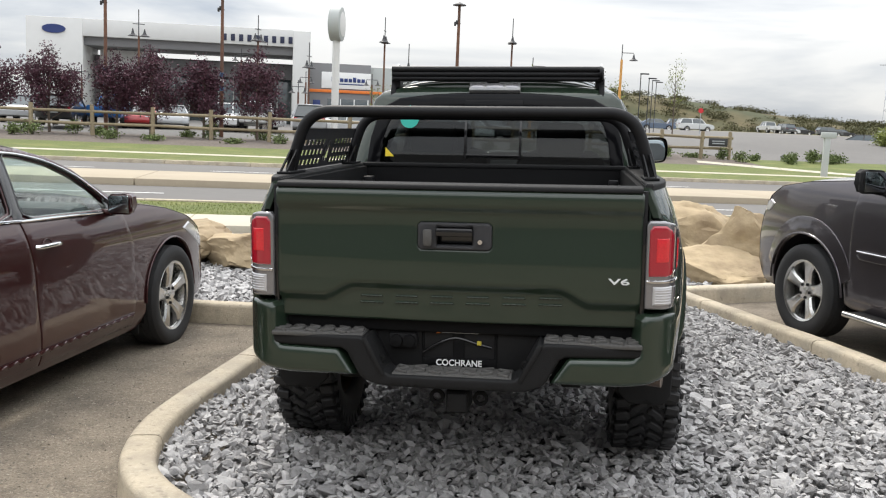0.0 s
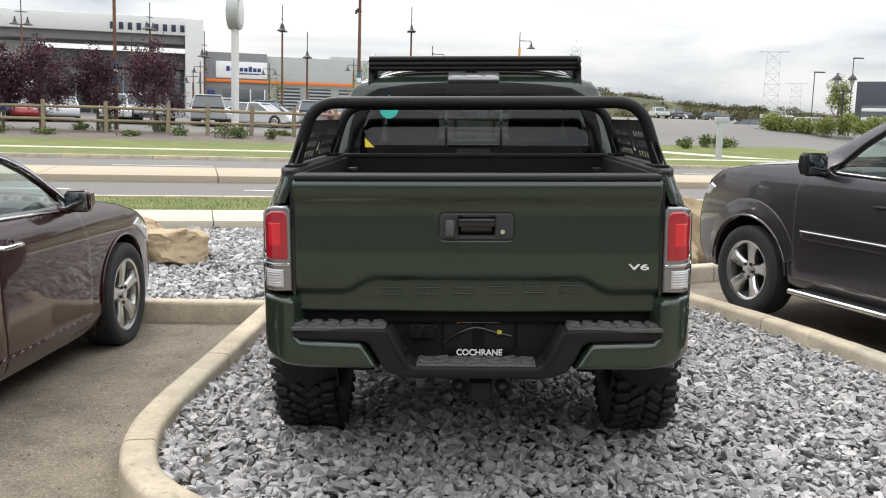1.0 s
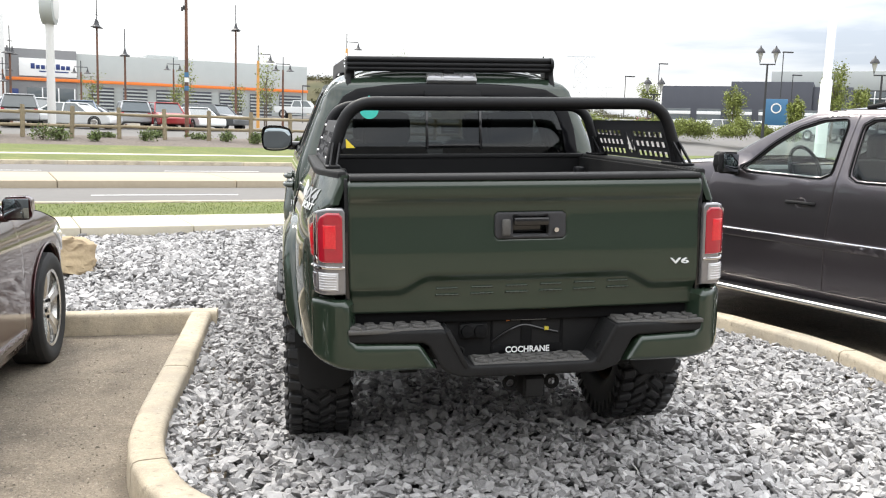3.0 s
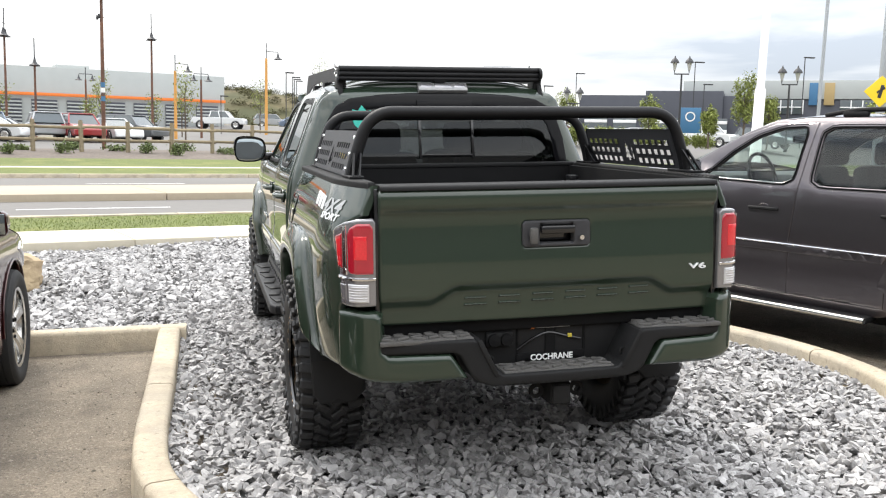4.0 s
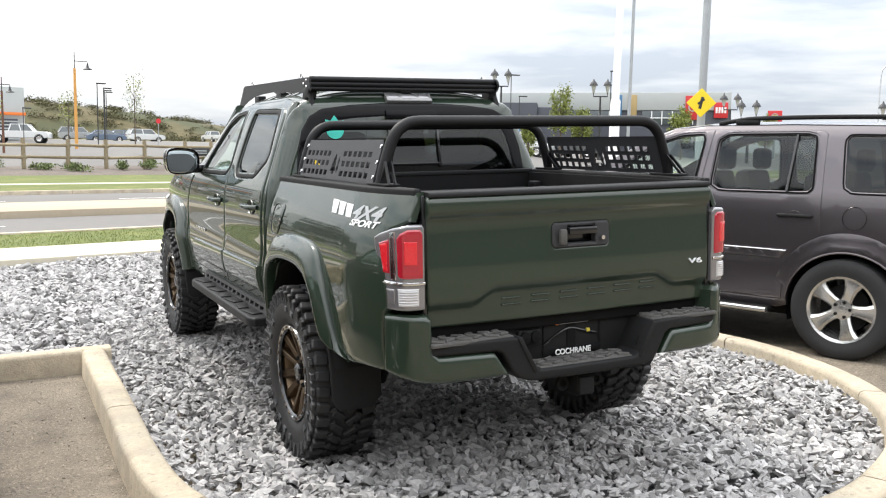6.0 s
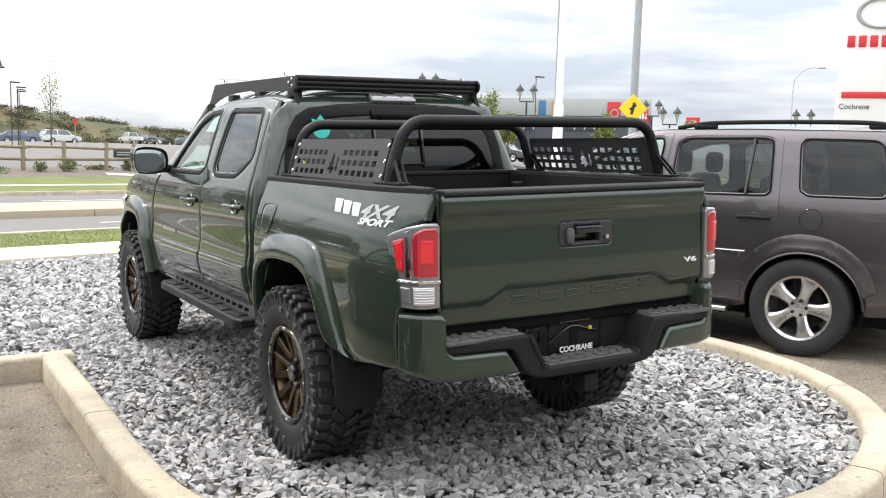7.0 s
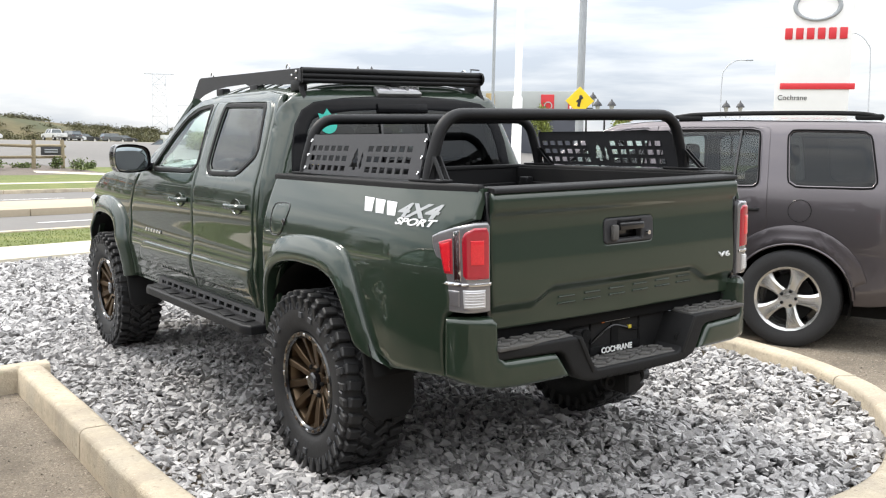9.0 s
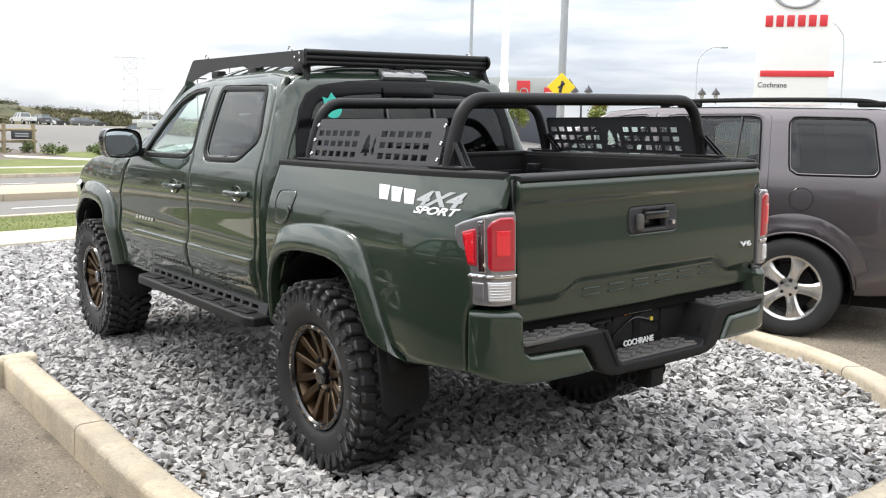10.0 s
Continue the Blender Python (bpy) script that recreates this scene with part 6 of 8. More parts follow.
# dark grey sport utility, parked at an angle
suv = thing("suv", "dark grey metallic sport utility parked at an angle", "car", m=pose(3.823, 5.263, 0.02, 0.5, 0, 22.2))
S_HALF = flank(((0.2, 0.88), (0.32, 0.925), (0.42, 0.945), (0.60, 0.955), (0.80, 0.962), (0.95, 0.957), (1.10, 0.950), (1.20, 0.938), (1.25, 0.922), (1.45, 0.866), (1.62, 0.812), (1.70, 0.775), (1.75, 0.71)), 2.9, -0.55, 0.14, 1.3, 0.05)
SR = 0.372
s_outline = ([(-1.0, 0.42), (-1.03, 0.70), (-1.01, 1.15), (-0.97, 1.45), (-0.90, 1.64), (-0.80, 1.69), (-0.5, 1.712), (0.5, 1.73), (1.2, 1.722), (1.48, 1.70), (1.72, 1.60), (2.0, 1.455), (2.30, 1.295), (2.50, 1.268), (2.9, 1.238), (3.28, 1.175), (3.48, 1.07), (3.61, 0.90), (3.67, 0.70), (3.65, 0.50), (3.52, 0.35), (3.33, 0.33)]
             + arc(2.845, 0.39, 0.475, 0.435, -5, 185, 18) + [(2.30, 0.33), (0.50, 0.33)] + arc(-0.02, 0.39, 0.435, 0.40, -5, 185, 18) + [(-0.55, 0.36)])
s_win = [[(0.045, 1.225), (0.085, 1.605), (0.055, 1.648), (-0.44, 1.638), (-0.495, 1.60), (-0.562, 1.275), (-0.535, 1.228)],
         [(1.075, 1.21), (1.06, 1.645), (0.37, 1.653), (0.30, 1.635), (0.272, 1.25), (0.305, 1.217)],
         [(2.04, 1.235), (1.80, 1.44), (1.60, 1.568), (1.40, 1.635), (1.19, 1.648), (1.225, 1.215)]]
s_doors = [{"o": [(2.315, 0.40), (2.335, 1.06), (2.27, 1.285), (2.05, 1.41), (1.76, 1.565), (1.47, 1.668), (1.35, 1.678), (1.122, 1.680), (1.165, 1.21), (1.20, 0.80), (1.20, 0.40)], "handle": (1.31, 1.55, 1.028)},
           {"o": [(1.188, 0.40), (1.188, 0.80), (1.153, 1.21), (1.110, 1.680), (0.26, 1.680), (0.222, 1.655), (0.195, 1.2), (0.185, 0.93), (0.25, 0.84), (0.37, 0.70), (0.45, 0.52), (0.455, 0.40)], "handle": (0.255, 0.505, 1.042)}]
build_car(suv, {"paint": M_GREYCAR, "half": S_HALF, "outline": s_outline, "windows": s_win, "doors": s_doors, "handle_mat": M_TRIM, "glass": [M_GLASS_DARK, M_GLASS_MID, M_GLASS], "trim": M_BLACK,
                "tops": [("bonnet", M_GREYCAR, [(2.36, 1.285), (2.9, 1.238), (3.28, 1.175), (3.48, 1.08)], 0.06, 0.0), ("windscreen", M_GLASS, [(1.52, 1.69), (1.9, 1.50), (2.36, 1.285)], 0.03, 0.0), ("roof", M_GREYCAR, [(-0.86, 1.67), (-0.5, 1.712), (0.5, 1.73), (1.2, 1.722), (1.52, 1.69)], 0.045, 0.0),
                         ("rear_glass", M_GLASS_DARK, [(-0.98, 1.25), (-0.95, 1.5), (-0.86, 1.67)], 0.0, 0.0), ("liftgate", M_GREYCAR, [(-1.0, 0.42), (-1.03, 0.7), (-0.98, 1.25)], 0.0, 0.0), ("front_end", M_GREYCAR, [(3.48, 1.08), (3.61, 0.9), (3.67, 0.70), (3.65, 0.50), (3.52, 0.35)], 0.0, 0.0)],
                "axles": (0.0, 2.80), "r": SR, "dash": 2.1, "belt": 1.24, "roof": 1.73, "seats": (1.25, 0.35), "wheel_u": -0.40})
for s in (-1, 1):
    for v, tw in ((0.0, 0.35), (2.82, 0.15)):
        alloy(suv, s, v, SR + 0.002, SR, 0.246, 5, 0.862, 0.235, "five-spoke alloy wheel", tw)
    # arch lips, moulding with bright edge, side step
    for vc, rv, rw, ov, ow in ((-0.02, 0.435, 0.40, 0.54, 0.515), (2.845, 0.475, 0.435, 0.575, 0.545)):
        part("arch_lip", tube([(s * (S_HALF(a, b) + 0.016), a, b) for a, b in arc(vc, 0.39, rv + 0.003, rw + 0.004, 2, 178, 22)], 0.009, 8), M_GREYCAR, suv)
        outer_, inner2 = arc(vc, 0.42, ov, ow, 14, 166, 20), arc(vc, 0.40, rv + 0.004, rw + 0.004, 14, 166, 20)
        part("wheel_flare", sheet(outer_ + inner2[::-1], lambda v, w, h: (s * (S_HALF(v, w) + 0.0015 + 0.015 * (1 - ramp(math.hypot((v - vc) / rv, (w - 0.40) / rw), 0.96, 1.24)) + h), v, w), 0.04, 0.004, [], 0.02), M_GREYCAR, suv)
    md = part("door_moulding", sheet([(0.47, 0.715), (2.20, 0.715), (2.24, 0.745), (2.20, 0.772), (0.43, 0.772)], lambda v, w, h: (s * (S_HALF(v, w) + 0.014 + h), v, w), 0.1, 0.008, [], 0.02), M_GREYCAR, suv)
    part("bright_strip", tube([(s * (S_HALF(1, 0.8) + 0.018), 0.42, 0.777), (s * (S_HALF(1, 0.8) + 0.018), 2.22, 0.777)], 0.006, 8), M_CHROME, md)
    bd_ = part("side_step", box((0.20, 1.66, 0.05), (s * 0.945, 1.36, 0.312), 0.02), M_TRIM, suv, "black side step with a chrome edge")
    part("chrome_edge", tube([(s * 1.048, 0.52, 0.318), (s * 1.052, 2.20, 0.318)], 0.022, 12), M_ALLOY, bd_)
    rl = part("roof_rail", tube(smooth_path([(s * 0.715, -0.55, 1.735), (s * 0.722, -0.38, 1.772), (s * 0.722, 0.2, 1.782), (s * 0.717, 0.78, 1.776), (s * 0.712, 0.95, 1.762), (s * 0.702, 1.12, 1.736)], 6), 0.018, 10), M_TRIM, suv, "black roof rail")
    for v in (-0.46, 0.88):
        part("rail_foot", box((0.042, 0.20, 0.045), (s * 0.716, v, 1.746), 0.018), M_TRIM, rl)
    door_mirror(suv, s, 0.96, 2.02, 1.29, M_TRIM, None, 0.19, 0.17)
part("rear_window_divider", tube([(-(S_HALF(0.46, 1.22) + 0.0), 0.458, 1.222), (-(S_HALF(0.46, 1.64)), 0.441, 1.648)], 0.012, 8), M_GLOSSBLACK, suv)
part("fuel_flap", tube([(-(S_HALF(-0.05, 1.044 + 0.083 * math.sin(q)) + 0.0005), -0.05 + 0.083 * math.cos(q), 1.044 + 0.083 * math.sin(q)) for q in (2 * math.pi * j / 36 for j in range(36))], 0.0024, 6, closed=True), M_GLOSSBLACK, suv, "round fuel flap outline")
part("headlamp", sheet([(3.38, 1.02), (3.47, 0.95), (3.56, 0.94), (3.53, 1.02), (3.46, 1.05)], lambda v, w, h: (-(S_HALF(v, w) + 0.006 + h), v, w), 0.05, 0.012, [], 0.03), M_LENS, suv, "clear headlamp")
part("rear_lamp", sheet([(-0.80, 1.02), (-0.99, 1.0), (-0.98, 1.40), (-0.88, 1.42)], lambda v, w, h: (-(S_HALF(v, w) + 0.006 + h), v, w), 0.05, 0.012, [], 0.03), M_RED, suv, "red rear lamp")

# maroon crossover in the straight bay
red = thing("crossover_car", "dark maroon crossover with chrome window trim parked at the kerb", "car", m=pose(-3.80, 3.62, -0.137, 0, -1.2, 0.6))
R_HALF = flank(((0.12, 0.83), (0.24, 0.90), (0.33, 0.935), (0.45, 0.932), (0.62, 0.930), (0.80, 0.936), (0.90, 0.932), (1.0, 0.915), (1.06, 0.895), (1.12, 0.866), (1.30, 0.795), (1.43, 0.735), (1.50, 0.685), (1.56, 0.60)), 2.95, -0.4, 0.16, 1.1, 0.04)
RR = 0.374
r_outline = ([(-0.90, 0.34), (-0.98, 0.60), (-0.96, 0.95), (-0.80, 1.22), (-0.55, 1.42), (-0.2, 1.49), (0.4, 1.535), (0.9, 1.525), (1.25, 1.48), (1.62, 1.375), (1.95, 1.22), (2.22, 1.095), (2.45, 1.075), (2.75, 1.03), (3.1, 0.945), (3.36, 0.835), (3.50, 0.70), (3.56, 0.50), (3.52, 0.28), (3.22, 0.24)]
             + arc(2.775, 0.39, 0.43, 0.42, -8, 188, 18) + [(2.28, 0.22), (0.5, 0.22)] + arc(0.0, 0.39, 0.43, 0.42, -8, 188, 18) + [(-0.55, 0.30)])
r_win = [[(2.02, 1.075), (1.88, 1.19), (1.68, 1.30), (1.45, 1.385), (1.22, 1.432), (1.03, 1.452), (0.985, 1.10)],
         [(0.90, 1.105), (0.94, 1.455), (0.55, 1.465), (0.10, 1.44), (-0.25, 1.37), (-0.40, 1.27), (-0.28, 1.15)]]
r_doors = [{"o": [(2.15, 0.27), (2.20, 0.55), (2.16, 0.85), (2.08, 1.035), (1.92, 1.22), (1.70, 1.345), (1.46, 1.43), (1.22, 1.478), (0.99, 1.495), (0.945, 1.10), (1.0, 0.80), (1.04, 0.45), (1.03, 0.27)], "handle": (1.02, 1.24, 0.945)},
           {"o": [(1.018, 0.27), (1.028, 0.45), (0.988, 0.80), (0.933, 1.10), (0.975, 1.495), (0.5, 1.505), (0.08, 1.48), (-0.30, 1.40), (-0.45, 1.25), (-0.30, 1.0), (0.0, 0.86), (0.25, 0.76), (0.42, 0.58), (0.47, 0.30)], "handle": (-0.05, 0.17, 0.96)}]
build_car(red, {"paint": M_MAROON, "half": R_HALF, "outline": r_outline, "windows": r_win, "doors": r_doors, "handle_mat": M_CHROME, "glass": [M_GLASS, M_GLASS_MID], "trim": M_GLOSSBLACK,
                "tops": [("bonnet", M_MAROON, [(2.20, 1.10), (2.45, 1.075), (2.75, 1.03), (3.1, 0.945), (3.36, 0.835)], 0.06, 0.0), ("windscreen", M_GLASS, [(1.22, 1.485), (1.62, 1.375), (2.20, 1.10)], 0.05, 0.0), ("roof", M_MAROON, [(-0.5, 1.44), (-0.2, 1.49), (0.4, 1.535), (0.9, 1.525), (1.22, 1.485)], 0.05, 0.0),
                         ("rear_glass", M_GLASS_DARK, [(-0.93, 1.05), (-0.5, 1.44)], 0.03, 0.0), ("liftgate", M_MAROON, [(-0.90, 0.34), (-0.98, 0.60), (-0.93, 1.05)], 0.0, 0.0), ("front_end", M_MAROON, [(3.36, 0.835), (3.50, 0.70), (3.56, 0.50), (3.52, 0.28)], 0.0, 0.0)],
                "axles": (0.0, 2.775), "r": RR, "dash": 1.95, "belt": 1.08, "roof": 1.53, "seats": (0.80, 0.0), "wheel_u": -0.38})
for s in (-1, 1):
    for v, tw in ((0.0, 0.2), (2.775, -0.12)):
        alloy(red, s, v, RR + 0.001, RR, 0.258, 5, 0.838, 0.24, "five-spoke silver alloy wheel", tw)
    for vc in (0.0, 2.775):
        part("arch_lip", tube([(s * (R_HALF(a, b) + 0.0), a, b) for a, b in arc(vc, 0.39, 0.433, 0.424, 0, 180, 22)], 0.007, 8), M_MAROON, red)
    door_mirror(red, s, 0.92, 1.84, 1.125, M_MAROON, None, 0.155, 0.135)
    sg = part("sill_trim", sheet([(0.50, 0.335), (2.10, 0.335), (2.14, 0.365), (0.48, 0.365)], lambda v, w, h: (s * (R_HALF(v, w) + 0.017 + h), v, w), 0.1, 0.007, [], 0.03), M_MAROON, red)
    part("mud_guard", box((0.20, 0.02, 0.20), (s * 0.80, 2.28, 0.28), 0.01), M_TRIM, red)
    part("headlamp", sheet([(2.98, 0.86), (3.36, 0.70), (3.50, 0.66), (3.47, 0.735), (3.32, 0.82), (3.10, 0.90)], lambda v, w, h: (s * (R_HALF(v, w) + 0.004 + h), v, w), 0.04, 0.010, [], 0.03), M_LENS, red, "clear headlamp")
    part("quarter_trim", prism([(2.03, 1.07), (1.93, 1.155), (1.90, 1.07)], lambda v, w, h: (s * (R_HALF(v, w) + 0.006 + h), v, w), 0.01), M_GLOSSBLACK, red)
    belt = [(2.03, 1.068), (1.5, 1.082), (0.985, 1.093), (0.9, 1.098), (0.3, 1.12), (-0.28, 1.143)]
    arch_ = [(2.03, 1.072), (1.885, 1.198), (1.685, 1.31), (1.45, 1.396), (1.22, 1.443), (1.0, 1.463), (0.55, 1.475), (0.10, 1.45), (-0.25, 1.38), (-0.40, 1.28)]
    for line in (belt, arch_):
        part("chrome_trim", tube(smooth_path([(s * (R_HALF(a, b) + 0.010), a, b) for a, b in line], 4), 0.008, 8), M_CHROME, red)
    part("door_pillar", sheet([(0.90, 1.10), (0.985, 1.098), (1.03, 1.455), (0.94, 1.458)], lambda v, w, h: (s * (R_HALF(v, w) + 0.004 + h), v, w), 0.08, 0.004, [], 0.01), M_GLOSSBLACK, red)

# ---- beyond the road ----
M_STUCCO = material("white_cladding", (0.66, 0.66, 0.645), 0.6, scale=1.2, var=0.05, big=0.06)
M_GREYCLAD = material("grey_cladding", (0.20, 0.20, 0.205), 0.6, scale=1.0, var=0.06, big=0.08)
M_LIGHTCLAD = material("pale_grey_cladding", (0.40, 0.42, 0.41), 0.6, scale=1.0, var=0.06, big=0.08)
M_DARKCLAD = material("charcoal_cladding", (0.06, 0.064, 0.08), 0.6, scale=1.0, var=0.1, big=0.1)
M_ORANGE = material("orange_band", (0.75, 0.19, 0.03), 0.5, scale=2, var=0.05)
M_REDPANEL = material("red_panel", (0.55, 0.025, 0.03), 0.45, scale=2, var=0.06)
M_BLUEPANEL = material("blue_panel", (0.05, 0.16, 0.30), 0.5, scale=2, var=0.08)
M_TANPANEL = material("tan_panel", (0.40, 0.29, 0.13), 0.5, scale=2, var=0.08)
M_NAVY = material("navy_letters", (0.02, 0.025, 0.06), 0.5, scale=5, var=0.05)
M_OVAL = material("blue_oval", (0.02, 0.04, 0.16), 0.4, scale=5, var=0.05)
M_RUST = stained(material("rust_brown_pole", (0.16, 0.075, 0.045), 0.7, scale=5, var=0.2, big=0.2), (0.06, 0.04, 0.035), 1.2, 0.45, 0.65, 0.8)
M_OCHRE = material("ochre_pole", (0.62, 0.31, 0.08), 0.6, scale=4, var=0.1)
M_IRON = material("dark_iron", (0.03, 0.03, 0.033), 0.55, scale=20, var=0.2)
M_STEELPOLE = material("galvanised_pole", (0.36, 0.38, 0.40), 0.5, 0.5, scale=6, var=0.12)
M_MIRRORGLASS = material("shop_glass", (0.05, 0.065, 0.07), 0.08, 0.0, scale=1, var=0.1, coat=1.0)
M_FROST = material("lamp_globe", (0.40, 0.40, 0.385), 0.25, scale=10, var=0.03)
M_PALEPOLE = material("pale_steel", (0.5, 0.52, 0.55), 0.5, 0.3, scale=6, var=0.1)
M_SIGNYELLOW = material("warning_yellow", (0.85, 0.60, 0.02), 0.45, scale=8, var=0.04)
M_SIGNRED = material("sign_red", (0.62, 0.03, 0.04), 0.45, scale=8, var=0.04)
M_PURPLE = material("purple_leaves", (0.066, 0.020, 0.034), 0.7, scale=3, var=0.3, island=1.0)
M_LEAF = material("green_leaves", (0.19, 0.22, 0.05), 0.7, scale=3, var=0.3, island=0.9)
M_SHRUB = material("shrub_leaves", (0.11, 0.145, 0.045), 0.75, scale=3, var=0.3, island=0.9)
M_SCRUB = material("hill_scrub", (0.080, 0.076, 0.030), 0.8, scale=1, var=0.3, island=0.9)
M_BARK = material("bark", (0.11, 0.085, 0.065), 0.9, scale=12, var=0.3, bump=0.3)
ROT = Matrix.Rotation(ROAD, 4, "Z")


def at(s, n, dz=0.0, turn=0.0):
    """A pose on the land: x along the road."""
    return Matrix.Translation(on_ground(s, n, dz)) @ ROT @ Matrix.Rotation(radians(turn), 4, "Z")


# fence: round posts and two rails between each pair
fence = thing("fence", "weathered log rail fence with round posts along the planting bed", "fence")
posts_s = [-35.2 + 2.78 * i for i in range(13)] + [0.0 + 2.08 * i for i in range(8)] + [16.4, 18.4, 20.6, 22.3]
post_mesh = rail_meshes = None
rngf = random.Random(3)
ps = []
for s in posts_s:
    m = at(s, 46.2 + 0.15 * rngf.uniform(-1, 1), 0.05)
    if post_mesh is None:
        o = part("post", tube([(0, 0, -0.3), (0, 0, 1.42), (0, 0, 1.50)], 0.10, 10, radii=[0.105, 0.10, 0.085]), M_WOOD, fence)
        post_mesh = o.data
    else:
        o = new("post", post_mesh)
        o.parent = fence
    o.matrix_world = m @ pose(0, 0, 0, rngf.uniform(-1.5, 1.5), rngf.uniform(-1.5, 1.5), rngf.uniform(0, 90))
    ps.append(m.translation)
for a, b in zip(ps, ps[1:]):
    for z in (0.60, 1.18):
        p, q = a + Vector((0, 0, z + rngf.uniform(-0.03, 0.03))), b + Vector((0, 0, z + rngf.uniform(-0.03, 0.03)))
        part("rail", tube([p - (q - p).normalized() * 0.16, q + (q - p).normalized() * 0.16], 0.075, 8, radii=[0.065, 0.08]), M_WOOD, fence)
fsg = thing("fence_sign", "small dark notice board with faint print on the fence", "sign", m=at(21.5, 46.1, 0.98))
part("board", box((1.05, 0.05, 0.42), (0, -0.1, 0), 0.01), M_IRON, fsg)
for z in (0.06, -0.06):
    part("print_bar", box((0.7, 0.01, 0.06), (0, -0.13, z), 0.002), M_STEELPOLE, fsg)


# trees and shrubs
def leaves(name, blobs, count, size, mat, parent, seed):
    """A crown of many small leaves, scattered through uneven lumps."""
    r = np.random.default_rng(seed)
    P = []
    for (c, rad) in blobs:
        k = int(count * (rad[0] * rad[1] * rad[2]) ** 0.67 / sum((b[1][0] * b[1][1] * b[1][2]) ** 0.67 for b in blobs))
        d = r.normal(size=(k, 3))
        d /= np.linalg.norm(d, axis=1)[:, None]
        P.append(np.array(c) + d * np.array(rad) * (r.uniform(0.15, 1.0, (k, 1)) ** 0.55) * (1 + 0.25 * r.normal(size=(k, 1))))
    P = np.vstack(P)
    k = len(P)
    a = r.normal(size=(k, 3))
    a /= np.linalg.norm(a, axis=1)[:, None]
    b = np.cross(a, r.normal(size=(k, 3)))
    b /= np.linalg.norm(b, axis=1)[:, None]
    s = size * r.uniform(0.6, 1.4, (k, 1))
    V = np.stack([P - a * s, P - b * s * 0.5 + a * s * 0.1, P + a * s, P + b * s * 0.5 + a * s * 0.1], 1).reshape(-1, 3)
    F = np.arange(4 * k).reshape(-1, 4)
    return arrays_object(name, V.tolist(), F.tolist(), mat, parent)


def tree(label, m, h, spread, mat, seed, count, leaf, trunk=0.07, clear=0.35, group=""):
    r = random.Random(seed)
    t = thing("tree", label, "tree", group, m)
    bm = tube([(0, 0, -0.2), (r.uniform(-0.05, 0.05), 0, h * 0.3), (r.uniform(-0.1, 0.1), r.uniform(-0.1, 0.1), h * 0.62), (r.uniform(-0.1, 0.1), 0, h * 0.92)], trunk, 8, radii=[trunk * 1.25, trunk, trunk * 0.6, trunk * 0.15])
    blobs = []
    for i in range(11):
        q = i * 2.4 + r.uniform(-0.4, 0.4)
        z0 = h * (clear + 0.05 + 0.45 * i / 11)
        reach = spread * r.uniform(0.55, 1.0) * (1.0 - 0.5 * max(0, i / 11 - 0.55))
        tip = (reach * math.cos(q), reach * math.sin(q), z0 + h * r.uniform(0.16, 0.30))
        tube([(0, 0, z0), (tip[0] * 0.55, tip[1] * 0.55, z0 + (tip[2] - z0) * 0.4), tip], 0.03, 6, bm, radii=[trunk * 0.4, trunk * 0.26, trunk * 0.06])
        blobs.append(((tip[0] * 0.8, tip[1] * 0.8, tip[2]), (spread * 0.42, spread * 0.42, h * 0.13)))
        blobs.append(((tip[0] * 0.5, tip[1] * 0.5, z0 + (tip[2] - z0) * 0.7), (spread * 0.3, spread * 0.3, h * 0.1)))
    blobs.append(((0, 0, h * 0.86), (spread * 0.32, spread * 0.32, h * 0.16)))
    part("trunk", bm, M_BARK, t)
    cr = leaves("crown", blobs, count, leaf, mat, t, seed)
    return t


for i, (s, n, h, sp) in enumerate(((-15.6, 48.2, 4.4, 1.5), (-12.6, 48.0, 4.4, 1.35), (-9.5, 48.4, 4.2, 1.2), (-7.75, 47.8, 4.5, 1.35), (-5.2, 48.2, 4.1, 1.1), (-2.5, 47.8, 4.75, 1.35))):
    tree("young ornamental tree with dark purple leaves", at(s, n, 0.05), h, sp * 1.12, M_PURPLE, 20 + i, 8500, 0.062, 0.06, 0.10, "purple trees along the fence")
for i, (s, n, h, sp) in enumerate(((10.2, 62, 4.4, 0.7), (15.0, 60, 4.8, 0.9), (17.0, 76, 3.6, 0.8), (26.6, 78, 5.0, 1.0), (29.6, 72, 6.4, 0.9), (5.6, 74, 4.0, 1.0), (12.0, 76, 3.6, 0.9), (20.3, 80, 4.2, 1.0))):
    tree("slender young tree with thin yellow-green leaves", at(s, n, 0.05), h, sp, M_LEAF, 40 + i, 420, 0.075, 0.05, 0.2, "young green trees")
for i, (x, y, h, sp) in enumerate(((33.4, 54.7, 6.2, 1.05), (31.6, 56.0, 3.4, 0.8), (29.5, 76.0, 6.0, 1.3), (34.6, 70.5, 5.4, 1.2), (37.5, 58.0, 4.6, 1.0), (39.8, 49.5, 4.4, 1.1), (43.5, 45.5, 3.6, 0.9))):
    tree("slender young tree with light green leaves", Matrix.Translation((x, y, 1.6)), h * 0.8, sp * 0.8, M_LEAF, 70 + i, 2400, 0.085, 0.06, 0.15, "young green trees")


